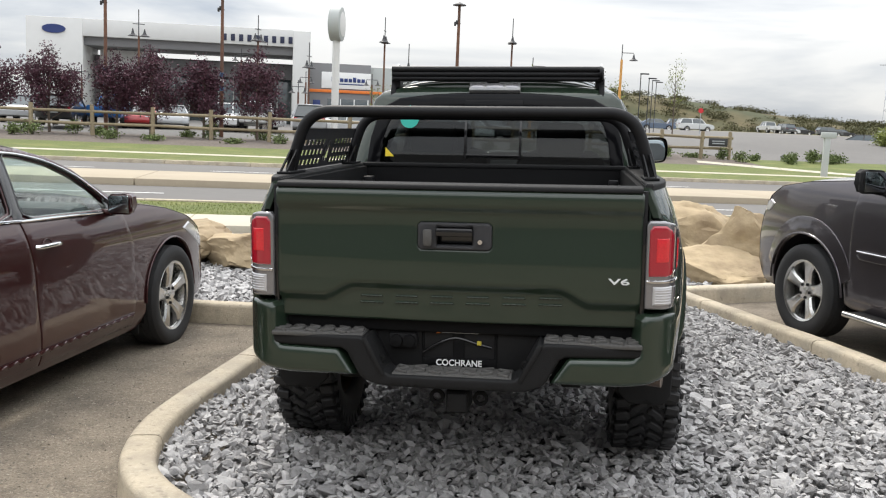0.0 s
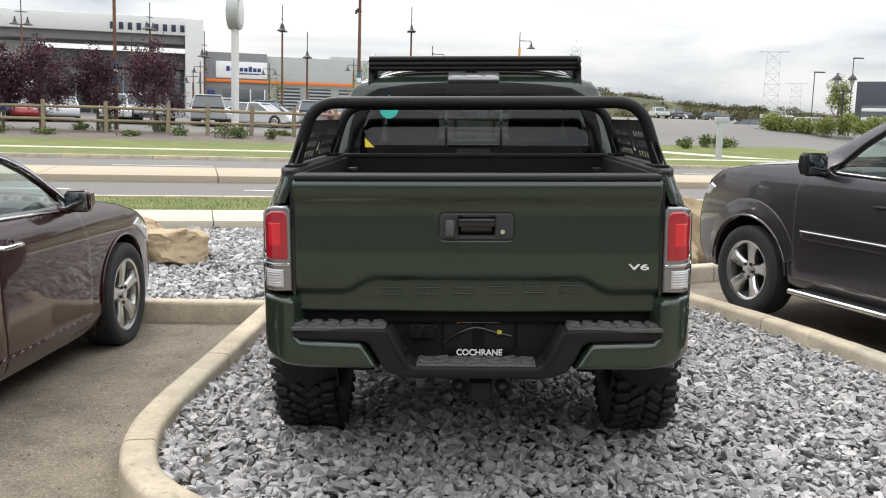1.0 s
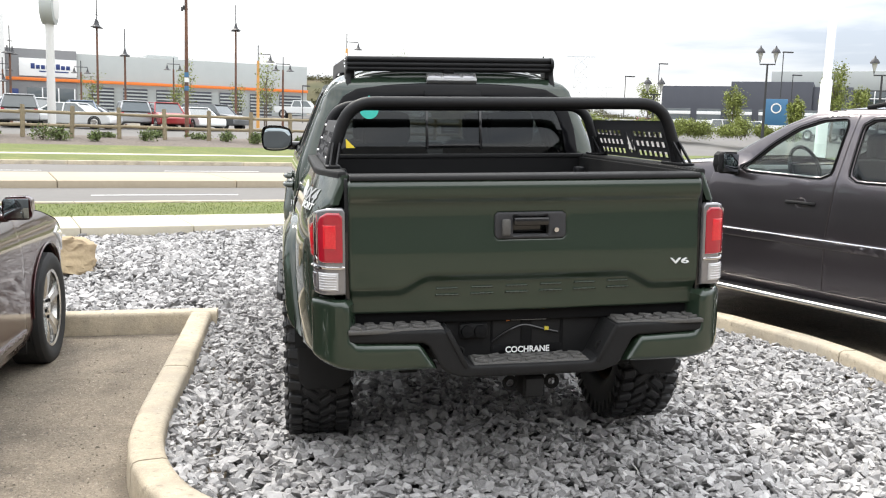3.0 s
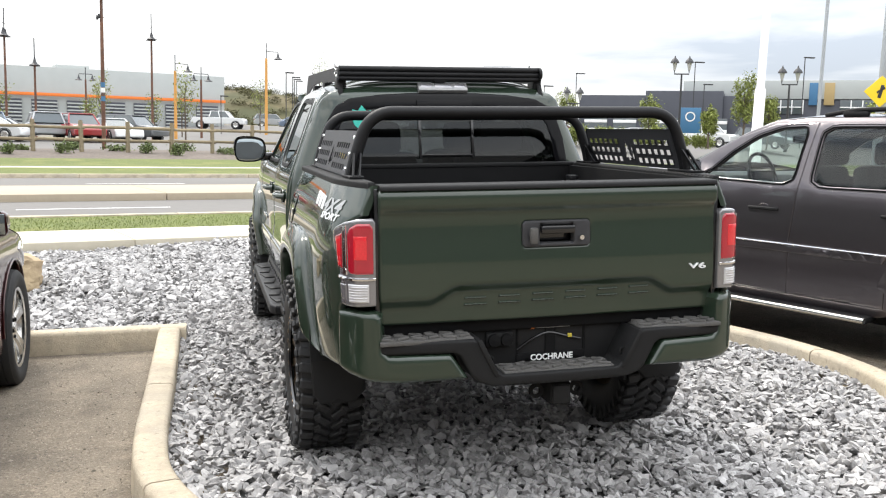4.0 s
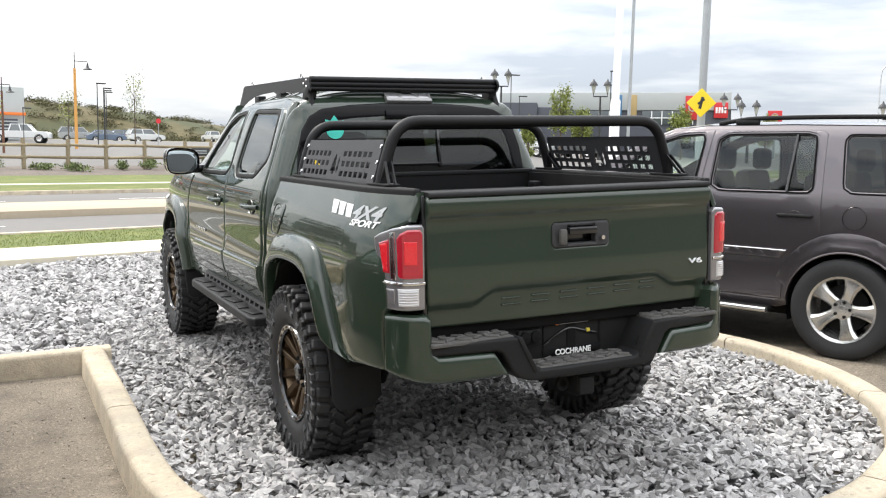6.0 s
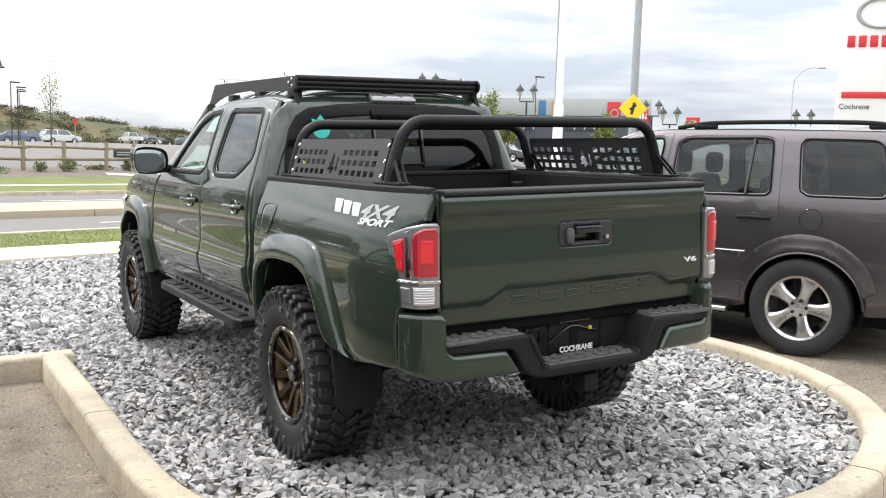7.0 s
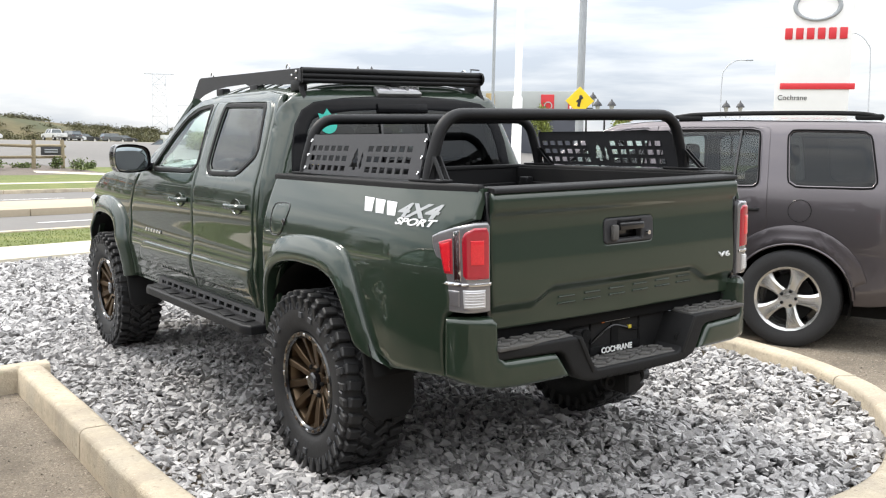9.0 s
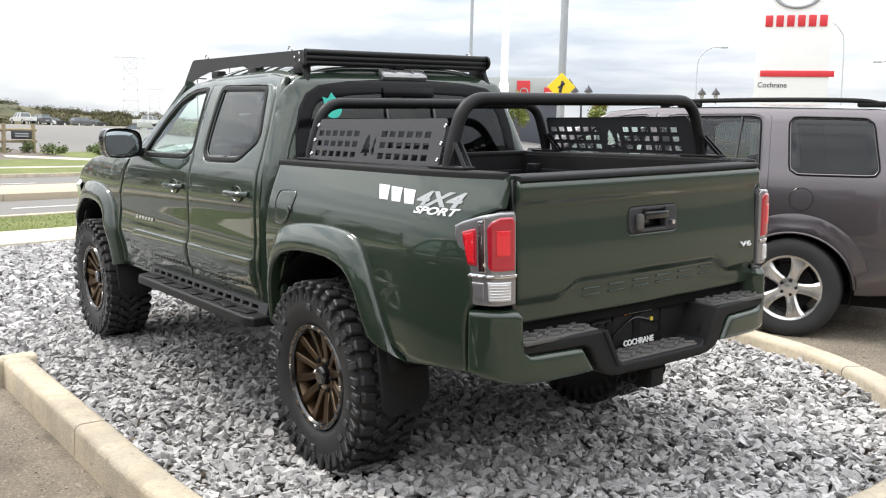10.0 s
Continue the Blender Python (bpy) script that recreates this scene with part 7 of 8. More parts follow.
def shrub(m, r0, h, seed, mat=None, label="low rounded green shrub in the pebble bed", count=420, leaf=0.06):
    t = thing("shrub", label, "shrub", "shrubs in the bed", m)
    rr_ = random.Random(seed)
    blobs = [((rr_.uniform(-r0, r0) * 0.5, rr_.uniform(-r0, r0) * 0.5, h * rr_.uniform(0.3, 0.6)), (r0 * 0.6, r0 * 0.6, h * 0.45)) for _ in range(4)]
    bm = None
    for q in range(5):
        bm = tube([(0, 0, -0.05), (r0 * 0.4 * math.cos(q * 1.3), r0 * 0.4 * math.sin(q * 1.3), h * 0.7)], 0.012, 5, bm)
    part("stem", bm, M_BARK, t)
    leaves("foliage", blobs, count, leaf, mat or M_SHRUB, t, seed)
    return t


rs = random.Random(11)
for i in range(34):
    s = -20 + i * 1.27 + rs.uniform(-0.4, 0.4)
    shrub(at(s, rs.choice((44.4, 45.1, 47.3, 48.4)) + rs.uniform(-0.3, 0.3), 0.08), rs.uniform(0.35, 0.8), rs.uniform(0.3, 0.8), 200 + i)
for i in range(10):
    shrub(at(23.2 + rs.uniform(-2.0, 5.5), 44.6 + rs.uniform(-0.9, 2.2), 0.1), rs.uniform(0.3, 0.6), rs.uniform(0.35, 0.8), 300 + i)
for i in range(12):
    shrub(Matrix.Translation((20 + i * 1.1 + rs.uniform(-0.4, 0.4), 64 - 0.5 * i + rs.uniform(-1, 1), 1.55)), rs.uniform(0.7, 1.1), rs.uniform(0.9, 1.5), 330 + i, M_LEAF, "bright green bush on the traffic island", 3200, 0.065)


# lamp standards
def bell(bm, x, z, k=1.0):
    p = lathe([(0.0, 0.02 * k), (-0.10 * k, 0.05 * k), (-0.30 * k, 0.10 * k), (-0.42 * k, 0.16 * k), (-0.52 * k, 0.34 * k), (-0.55 * k, 0.35 * k), (-0.53 * k, 0.28 * k), (-0.40 * k, 0.1 * k)], 12, "z")
    bmesh.ops.translate(p, vec=(x, 0, z), verts=p.verts)
    return join(bm, p)


def bell_lamp(label, m, h, arms, mat, bell_drop, k=1.0, thick=0.11, mast=1.0):
    """A tall post with a thin mast on top and bell shades on cross arms."""
    t = thing("street_lamp", label, "street lamp", "lot lamps", m)
    part("post", tube([(0, 0, -0.2), (0, 0, h - mast - 0.2), (0, 0, h - mast)], thick, 10, radii=[thick * 1.1, thick * 0.85, thick * 0.8]), mat, t)
    part("mast", tube([(0, 0, h - mast), (0, 0, h)], 0.035, 8), M_IRON, t)
    for x in arms:
        a = part("arm", tube([(0, 0, h - mast * 0.55), (x, 0, h - mast * 0.55)], 0.03, 6), M_IRON, t)
        part("shade", bell(None, x, h - mast * 0.55 - bell_drop, k), M_IRON, t)
    return t


def tall_mast(s, n, top):
    """A street mast with a wide flat shade and a pair of small floodlights below it."""
    t = thing("street_lamp", "tall rust-brown street mast with a wide flat shade", "street lamp", "street masts", at(s, n))
    h = top - on_ground(s, n).z
    part("post", tube([(0, 0, -0.2), (0, 0, 1.2), (0, 0, h)], 0.1, 12, radii=[0.115, 0.105, 0.075]), M_RUST, t)
    part("shade", lathe([(h + 0.16, 0.03), (h + 0.12, 0.10), (h + 0.02, 0.36), (h - 0.02, 0.37), (h + 0.02, 0.10)], 20, "z"), M_IRON, t, "dark flat shade")
    fl = part("floodlight", tube([(-0.22, 0, h - 0.97), (0.10, 0, h - 0.97)], 0.03, 8), M_IRON, t, "small dark floodlight")
    for x, z in ((-0.20, -0.02), (-0.11, 0.06)):
        part("lamp_head", box((0.11, 0.14, 0.22), (x, 0, h - 0.97 + z), 0.03), M_IRON, fl)
    for z, mat in ((h - 4.45, M_BLUEPANEL), (h - 4.72, M_WHITE), (h - 5.15, M_BLUEPANEL)):
        part("sticker_band", tube([(0, 0, z), (0, 0, z + 0.24)], 0.112, 12), mat, t, "faded band round the mast")


for s in (-10.33, -4.48, 8.0):
    tall_mast(s, 50.0, 8.3)
for s, h, turn in ((-12.5, 8.6, 12), (-3.8, 8.7, 62), (0.06, 6.9, 66), (5.8, 9.1, 74), (7.7, 7.2, 84), (15.85, 9.5, 80)):
    bell_lamp("rust-brown lot lamp with two bell shades on short arms", at(s, 72, 0, turn), h, (-0.42, 0.42), M_RUST, 0.32, 1.05, 0.085, 1.9)
for s, n, h in ((-13.6, 84, 7.0), (-6.0, 86, 7.2), (-0.8, 80, 4.4), (-0.2, 90, 5.6), (13.6, 86, 6.2), (19.6, 72, 5.6), (6.0, 88, 5.6), (-17.5, 76, 4.6)):
    bell_lamp("lot lamp with two bell shades on a cross arm", at(s, n, 0, -10), h, (-0.55, 0.55), M_RUST, 0.05, 0.9, 0.09)
for s, n, h in ((24.9, 72, 7.4), (17.6, 72, 6.5)):
    bell_lamp("ochre lamp post with one bell shade on an arm", at(s, n, 0, -10), h, (0.95,), M_OCHRE, 0.05, 1.0, 0.12, 1.2)


def box_lamp(m, h, arm=0.7):
    t = thing("street_lamp", "plain black lot lamp with a flat head", "street lamp", "flat-head lamps", m)
    part("post", tube([(0, 0, -0.2), (0, 0, h)], 0.04, 8), M_IRON, t)
    part("head", box((arm, 0.28, 0.10), (arm * 0.45, 0, h - 0.05), 0.03), M_IRON, t)
    return t


for s, n, h in ((26.6, 72, 5.1), (29.6, 78, 5.0), (33.0, 86, 5.2), (36.5, 94, 5.4), (25.0, 84, 3.6)):
    box_lamp(at(s, n, 0, 0), h)
for x, y, h in ((33.2, 83.0, 6.5), (39.5, 72.0, 7.0), (28.8, 80.0, 5.0), (46.0, 66.0, 7.2), (44.0, 78.0, 5.6)):
    box_lamp(Matrix.Translation((x, y, 1.8)), h, 0.9)


def globe_lamp(m, h, turn=0.0):
    """A dark post with two hooded lanterns on a U bracket."""
    t = thing("street_lamp", "black twin-lantern street lamp", "street lamp", "twin-lantern lamps", m)
    part("post", tube([(0, 0, -0.2), (0, 0, 0.8), (0, 0, h)], 0.08, 10, radii=[0.13, 0.09, 0.06]), M_IRON, t)
    part("bracket", tube([(-0.48, 0, h + 0.25), (-0.48, 0, h), (0.48, 0, h), (0.48, 0, h + 0.25)], 0.045, 8), M_IRON, t)
    for x in (-0.48, 0.48):
        g = part("lantern", lathe([(h + 0.25, 0.07), (h + 0.45, 0.11), (h + 0.78, 0.18), (h + 0.80, 0.02)], 14, "z"), M_FROST, t, "smoky lantern glass")
        g.location = (x, 0, 0)
        part("hood", lathe([(h + 0.74, 0.30), (h + 0.82, 0.28), (h + 0.98, 0.18), (h + 1.06, 0.08), (h + 1.22, 0.02)], 14, "z"), M_IRON, g)
    return t


for x, y, z, h, tn in ((29.9, 57.0, 1.5, 4.9, -25), (35.6, 53.1, 1.5, 4.2, -30), (42.9, 46.5, 1.4, 2.8, -40), (46.5, 52.0, 1.6, 3.5, -40), (51.0, 42.0, 1.6, 2.6, -45), (25.0, 64.0, 1.5, 3.0, -20)):
    globe_lamp(Matrix.Translation((x, y, z)) @ Matrix.Rotation(radians(tn), 4, "Z"), h)

# drum sign on a white column behind the fence
ds = thing("pole_sign", "round drum sign on a white column", "sign", m=at(1.45, 50.0, 0.1, 74))
part("column", tube([(0, 0, -0.2), (0, 0, 5.6)], 0.20, 16), M_STUCCO, ds)
drum = lathe([(-0.34, 0.02), (-0.34, 0.72), (-0.30, 0.84), (0.30, 0.84), (0.34, 0.72), (0.34, 0.02)], 32, "y")
bmesh.ops.scale(drum, vec=(0.95, 0.95, 1.06), verts=drum.verts)
part("drum", drum, M_LIGHTCLAD, ds).location = (0, 0, 6.2)
part("face", lathe([(-0.345, 0.001), (-0.345, 0.60), (-0.33, 0.64)], 28, "y"), M_STUCCO, ds).location = (0, 0, 6.2)
part("plinth", box((0.8, 0.8, 0.35), (0, 0, 0.1), 0.03), M_WALK, ds)


# ---- buildings across the road ----
def slab_on(root, name, s0, s1, z0, z1, n0, n1, mat, bevel=0.03, label=""):
    """A block along the road between two places, in the building's own frame."""
    o = part(name, box((s1 - s0, n1 - n0, z1 - z0), ((s0 + s1) / 2, (n0 + n1) / 2, (z0 + z1) / 2), bevel), mat, root, label)
    return o


NB = 105.0
dealer = thing("car_dealership", "white portal-fronted car dealership with a grey wing", "building", m=Matrix.Translation(sn(0, NB, 0)) @ ROT)
slab_on(dealer, "portal_pillar", -29.4, -23.7, 0.5, 11.75, -1.5, 6, M_STUCCO)
slab_on(dealer, "portal_pillar", -1.7, 0.2, 0.5, 11.7, -1.5, 6, M_STUCCO)
slab_on(dealer, "portal_beam", -23.7, -1.7, 9.95, 11.75, -1.5, 6, M_STUCCO)
slab_on(dealer, "portal_soffit", -23.7, -1.7, 9.05, 9.93, -0.9, 6, M_GREYCLAD)
wl_ = slab_on(dealer, "wall", -23.7, -1.7, 0.5, 8.4, 4.0, 26, M_GREYCLAD)
slab_on(dealer, "white_bay", -22.8, -17.2, 0.5, 8.9, 2.6, 4.0, M_STUCCO)
for i in range(9):
    p_ = slab_on(dealer, "window", -16.6 + i * 1.65, -15.1 + i * 1.65, 1.0, 6.6, 3.9, 4.05, M_MIRRORGLASS, 0.01)
    slab_on(dealer, "mullion", -15.1 + i * 1.65, -14.95 + i * 1.65, 1.0, 6.6, 3.8, 4.05, M_LIGHTCLAD, 0.01)
slab_on(dealer, "canopy", -16.8, -1.8, 6.6, 8.2, 3.2, 4.0, M_GREYCLAD)
ov = lathe([(0.0, 1.0), (-0.15, 0.97), (-0.15, 0.001)], 32, "y")
bmesh.ops.scale(ov, vec=(1.20, 1, 0.47), verts=ov.verts)
part("oval_mark", ov, M_OVAL, dealer, "plain blue oval mark").location = (-26.6, -1.5, 10.55)
for i in range(9):
    u0 = -9.3 + i * 0.88
    slab_on(dealer, "sign_bar", u0 + 0.06, u0 + 0.50, 10.28, 11.0, -1.60, -1.49, M_NAVY, 0.02, "dark raised sign bar")
slab_on(dealer, "wall", 0.2, 7.0, 0.5, 8.5, 0.0, 20, M_GREYCLAD)
sgn_ = slab_on(dealer, "sign_panel", 1.5, 7.0, 5.75, 7.55, -0.12, 0.0, M_WHITE, 0.02, "white sign panel with blue bars")
for i in range(8):
    o = slab_on(dealer, "sign_bar", 2.6 + i * 0.48, 2.98 + i * 0.48, 6.5, 6.9 + (0.15 if i in (0, 5) else 0), -0.16, -0.11, M_OVAL, 0.01)
slab_on(dealer, "sign_bar", 3.4, 6.2, 6.2, 6.32, -0.16, -0.11, M_OVAL, 0.01)
slab_on(dealer, "orange_band", 0.2, 32.2, 5.28, 5.6, -0.16, 0.0, M_ORANGE, 0.01)
for i in range(3):
    w_ = slab_on(dealer, "window", 2.2 + i * 1.55, 3.6 + i * 1.55, 2.2, 4.6, -0.06, 0.02, M_MIRRORGLASS, 0.01)
    slab_on(dealer, "window_frame", 3.6 + i * 1.55, 3.72 + i * 1.55, 2.2, 4.6, -0.1, 0.02, M_WHITE, 0.01)
slab_on(dealer, "notice", 0.6, 1.4, 3.4, 4.4, -0.08, 0.0, M_OVAL, 0.01)
slab_on(dealer, "wall", 7.0, 32.2, 0.5, 8.3, 0.3, 20, M_LIGHTCLAD)
slab_on(dealer, "roof_unit", 15.0, 18.5, 8.3, 9.0, 6, 9, M_LIGHTCLAD)
for i in range(7):
    s0 = 8.2 + i * 3.45
    lv = slab_on(dealer, "louvre_bay", s0, s0 + 2.5, 1.0, 4.9, 0.1, 0.3, M_DARKCLAD, 0.01)
    for j in range(10):
        slab_on(lv, "slat", s0, s0 + 2.5, 1.2 + j * 0.37, 1.36 + j * 0.37, 0.0, 0.16, M_LIGHTCLAD, 0.01)

# far right: charcoal service building, pale building with panels, red block
RB = Matrix.Translation((35.6, 87.7, 0)) @ Matrix.Rotation(radians(-33), 4, "Z")
shop = thing("service_building", "charcoal flat-roofed service building with white bay doors", "building", m=RB)
slab_on(shop, "wall", 0, 6.6, 1.0, 6.5, 0, 14, M_DARKCLAD)
slab_on(shop, "wall", 6.6, 14.0, 1.0, 6.95, 0, 14, M_DARKCLAD)
slab_on(shop, "wall", 14.0, 17.5, 1.0, 6.5, 0.3, 14, M_DARKCLAD)
for i in range(5):
    bay = slab_on(shop, "bay_door", 0.6 + i * 2.9, 2.9 + i * 2.9, 1.0, 4.3, -0.06, 0.02, M_MIRRORGLASS, 0.01)
    for j in range(4):
        slab_on(bay, "bay_rail", 0.6 + i * 2.9, 2.9 + i * 2.9, 1.2 + j * 0.85, 1.5 + j * 0.85, -0.12, -0.05, M_WHITE, 0.01)
hall = thing("showroom_building", "pale grey showroom with a charcoal base and coloured panels", "building", m=Matrix.Translation((47.0, 88.0, 0)) @ Matrix.Rotation(radians(-38), 4, "Z"))
slab_on(hall, "wall", 0.4, 24.6, 6.5, 8.35, 0, 16, M_LIGHTCLAD)
slab_on(hall, "base_wall", 0.4, 24.6, 1.0, 6.5, 0.2, 16, M_DARKCLAD)
slab_on(hall, "blue_panel", 12.7, 13.5, 5.9, 8.1, -0.1, 0.1, M_BLUEPANEL)
slab_on(hall, "tan_panel", 14.1, 15.05, 5.9, 8.1, -0.1, 0.1, M_TANPANEL)
for s0 in (7.0, 15.6):
    for i in range(5):
        wn_ = slab_on(hall, "window", s0 + i * 1.05, s0 + 0.95 + i * 1.05, 5.0, 6.4, 0.05, 0.25, M_MIRRORGLASS, 0.01)
        slab_on(wn_, "mullion", s0 + 0.95 + i * 1.05, s0 + 1.05 + i * 1.05, 5.0, 6.4, 0.0, 0.22, M_WHITE, 0.01)
        slab_on(wn_, "transom", s0 + i * 1.05, s0 + 0.95 + i * 1.05, 5.65, 5.75, 0.0, 0.22, M_WHITE, 0.01)
rp = slab_on(hall, "red_panel", 20.0, 21.4, 5.5, 8.0, -0.12, 0.1, M_REDPANEL)
part("ring_mark", lathe([(0.0, 0.45), (-0.06, 0.45), (-0.06, 0.34), (0.0, 0.34)], 24, "y", closed=True), M_LIGHTCLAD, rp, "plain pale ring mark").location = (20.75, -0.13, 6.8)
rl_ = slab_on(hall, "red_panel", 22.9, 24.3, 5.7, 7.3, -0.12, 0.1, M_REDPANEL)
for i in range(4):
    slab_on(rl_, "sign_bar", 23.05 + i * 0.29, 23.25 + i * 0.29, 6.2, 6.8, -0.16, -0.11, M_WHITE, 0.01)
rsg = thing("red_sign", "small red roadside sign with a pale ring", "sign", m=Matrix.Translation((69.2, 69.6, 1.6)) @ Matrix.Rotation(radians(-45), 4, "Z"))
part("panel", box((1.4, 0.2, 1.25), (0, 0, 4.2), 0.02), M_REDPANEL, rsg)
part("post", box((0.25, 0.18, 3.7), (0, 0, 1.8), 0.02), M_STEELPOLE, rsg)
part("ring_mark", lathe([(-0.12, 0.36), (-0.14, 0.36), (-0.14, 0.27), (-0.12, 0.27)], 20, "y", closed=True), M_LIGHTCLAD, rsg).location = (0, 0, 4.2)
bsg = thing("blue_sign", "small blue and white roadside sign panel", "sign", m=Matrix.Translation((33.0, 61.0, 1.5)) @ Matrix.Rotation(radians(-28), 4, "Z"))
part("panel", box((1.5, 0.2, 1.9), (0, 0, 1.9), 0.02), M_BLUEPANEL, bsg)
part("white_foot", box((1.5, 0.22, 0.5), (0, 0, 0.75), 0.02), M_WHITE, bsg)
part("ring_mark", lathe([(-0.12, 0.36), (-0.14, 0.36), (-0.14, 0.27), (-0.12, 0.27)], 20, "y", closed=True), M_WHITE, bsg).location = (0, 0, 2.2)

# ---- near signs and poles ----
ts = thing("pylon_sign", "tall white pylon sign with red stripe and grey oval", "sign", m=Matrix.Translation((19.4, 15.55, -0.1)) @ Matrix.Rotation(radians(-57), 4, "Z") @ pose(0, 0, 0, 0, 1.2, 0))
part("slab", box((1.86, 0.45, 8.0), (0, 0, 4.0), 0.03), M_WHITE, ts)
part("red_stripe", box((1.86, 0.05, 0.16), (0.13, -0.235, 3.47), 0.01), M_SIGNRED, ts)
for i in range(6):
    part("sign_bar", box((0.19, 0.05, 0.30), (-0.66 + i * 0.272, -0.24, 4.86), 0.02), M_SIGNRED, ts, "raised red sign bar")
ring = lathe([(0.02, 0.62), (-0.04, 0.60), (-0.05, 0.56), (-0.04, 0.52), (0.02, 0.50)], 40, "y")
bmesh.ops.scale(ring, vec=(1.0, 1, 0.66), verts=ring.verts)
part("oval_ring", ring, M_STEELPOLE, ts, "plain grey oval ring").location = (0.02, -0.24, 5.58)
lettering("Cochrane", 0.20, M_IRON, ts, "sign_word", Matrix.Translation((-0.84, -0.235, 3.10)) @ T_REAR, 0.01, 0, width=0.74)

xs = thing("warning_sign_pole", "grey steel lamp pole with a yellow diamond warning sign", "street lamp", m=Matrix.Translation((13.44, 18.24, -0.1)) @ pose(0, 0, 0, 0, 1.2, 0))
part("pole", tube([(0, 0, 0), (0, 0, 12)], 0.10, 14, radii=[0.105, 0.088]), M_STEELPOLE, xs)
dm = sheet([(0, -0.36), (0.36, 0), (0, 0.36), (-0.36, 0)], lambda a, b, h: (a, -h, b), 0.1, 0.006, [], 0.012)
sg_ = part("diamond", dm, M_SIGNYELLOW, xs, "yellow diamond sign with a dark mark")
sg_.matrix_basis = Matrix.Translation((-0.20, -0.20, 2.96)) @ Matrix.Rotation(radians(-43), 4, "Z")
part("black_mark", box((0.07, 0.008, 0.30), (0.0, -0.006, 0.0), 0.02, (0, 12, 0)), M_IRON, sg_, "plain dark mark")
part("black_mark", box((0.20, 0.008, 0.05), (0.0, -0.006, 0.03), 0.02, (0, -35, 0)), M_IRON, sg_)

fp_ = thing("flagpole", "plain white tapered flagpole", "pole", m=Matrix.Translation((5.97, 11.8, 0.0)) @ pose(0, 0, 0, 0, 1.3, 0))
part("pole", tube([(0, 0, 0), (0, 0, 2.35), (0, 0, 2.38), (0, 0, 10)], 0.1, 14, radii=[0.085, 0.075, 0.055, 0.04]), M_WHITE, fp_)
tp = thing("light_pole", "thin grey lot light pole", "pole", m=Matrix.Translation((32.8, 46.3, 0.6)) @ pose(0, 0, 0, 0, 1.0, 0))
part("pole", tube([(0, 0, 0), (0, 0, 14)], 0.1, 10), M_STEELPOLE, tp)
for x, y, h, k in ((59.9, 50.0, 8.7, 1.0), (66.5, 41.0, 10.5, -1.0), (70.5, 38.0, 7.5, -1.0)):
    sl = thing("street_lamp", "grey curved-arm street lamp", "street lamp", "curved street lamps", Matrix.Translation((x, y, 0.5)) @ Matrix.Rotation(radians(-50), 4, "Z"))
    part("post", tube(smooth_path([(0, 0, 0), (0, 0, h * 0.8), (0.3 * k, 0, h * 0.95), (1.1 * k, 0, h * 1.02), (1.9 * k, 0, h * 1.02)], 5), 0.05, 8), M_PALEPOLE, sl)
    part("head", box((0.6, 0.2, 0.12), (2.1 * k, 0, h * 1.02), 0.04), M_STEELPOLE, sl)
wp = thing("marker_post", "pale square post with a wider cap on the far verge", "post", m=Matrix.Translation((11.05, 42.6, 0.1)))
part("shaft", box((0.25, 0.25, 1.9), (0, 0, 0.95), 0.02), M_LIGHTCLAD, wp)
part("cap", box((0.62, 0.30, 0.26), (0.05, 0, 1.95), 0.03), M_LIGHTCLAD, wp)
ss = thing("stop_sign", "red octagonal sign seen on a thin post", "sign", m=Matrix.Translation((11.6, 89.1, 2.2)))
part("post", tube([(0, 0, 0), (0, 0, 2.3)], 0.035, 8), M_STEELPOLE, ss)
part("octagon", lathe([(0.01, 0.24), (-0.01, 0.24), (-0.01, 0.001)], 8, "y", start=math.pi / 8), M_SIGNRED, ss).location = (0, -0.05, 2.2)


# ---- boulders at the head of the bays ----
def boulder(m, size, seed, label):
    bm = bmesh.new()
    bmesh.ops.create_icosphere(bm, subdivisions=5, radius=1.0)
    r = np.random.default_rng(seed)
    planes = [(Vector(d).normalized(), r.uniform(0.50, 0.86)) for d in r.normal(size=(17, 3))]
    for v in bm.verts:
        p = v.co.copy()
        for d, k in planes:
            e = p.dot(d) - k
            if e > 0:
                p -= d * e
        p *= 1.25 * (1 + 0.10 * noise.noise(p * 1.9 + Vector((seed, 0, 0))) + 0.075 * noise.noise(p * 5 + Vector((seed, 3, 0))) + 0.035 * noise.noise(p * 13 + Vector((0, seed, 0))))
        v.co = Vector((p.x * size[0], p.y * size[1], p.z * size[2]))
    return tagged(mesh_object("boulder", bm, M_BOULDER, None, True, 28), label, "rock", "boulders at the bay heads"), m


for (x, y, z, rz), size, seed, lb in (((-3.72, 9.98, 0.10, 8), (0.50, 0.40, 0.25), 3, "tan sandstone boulder sloping on the gravel"),
                                      ((-4.55, 10.1, 0.12, -10), (0.62, 0.46, 0.27), 5, "rounded tan sandstone boulder on the gravel"),
                                      ((2.25, 10.65, 0.30, 30), (0.74, 0.5, 0.54), 8, "tall tan sandstone boulder leaning by the kerb"),
                                      ((1.5, 10.15, 0.14, 5), (0.52, 0.38, 0.30), 9, "low flat tan boulder on the gravel"),
                                      ((1.6, 12.1, 0.24, -12), (0.85, 0.5, 0.42), 12, "broad tan sandstone boulder on the gravel"),
                                      ((4.2, 10.6, 0.3, 0), (0.8, 0.55, 0.5), 15, "tan sandstone boulder behind the bay kerb")):
    o, _ = boulder(None, size, seed, lb)
    o.matrix_world = pose(x, y, z, 0, 0, rz)

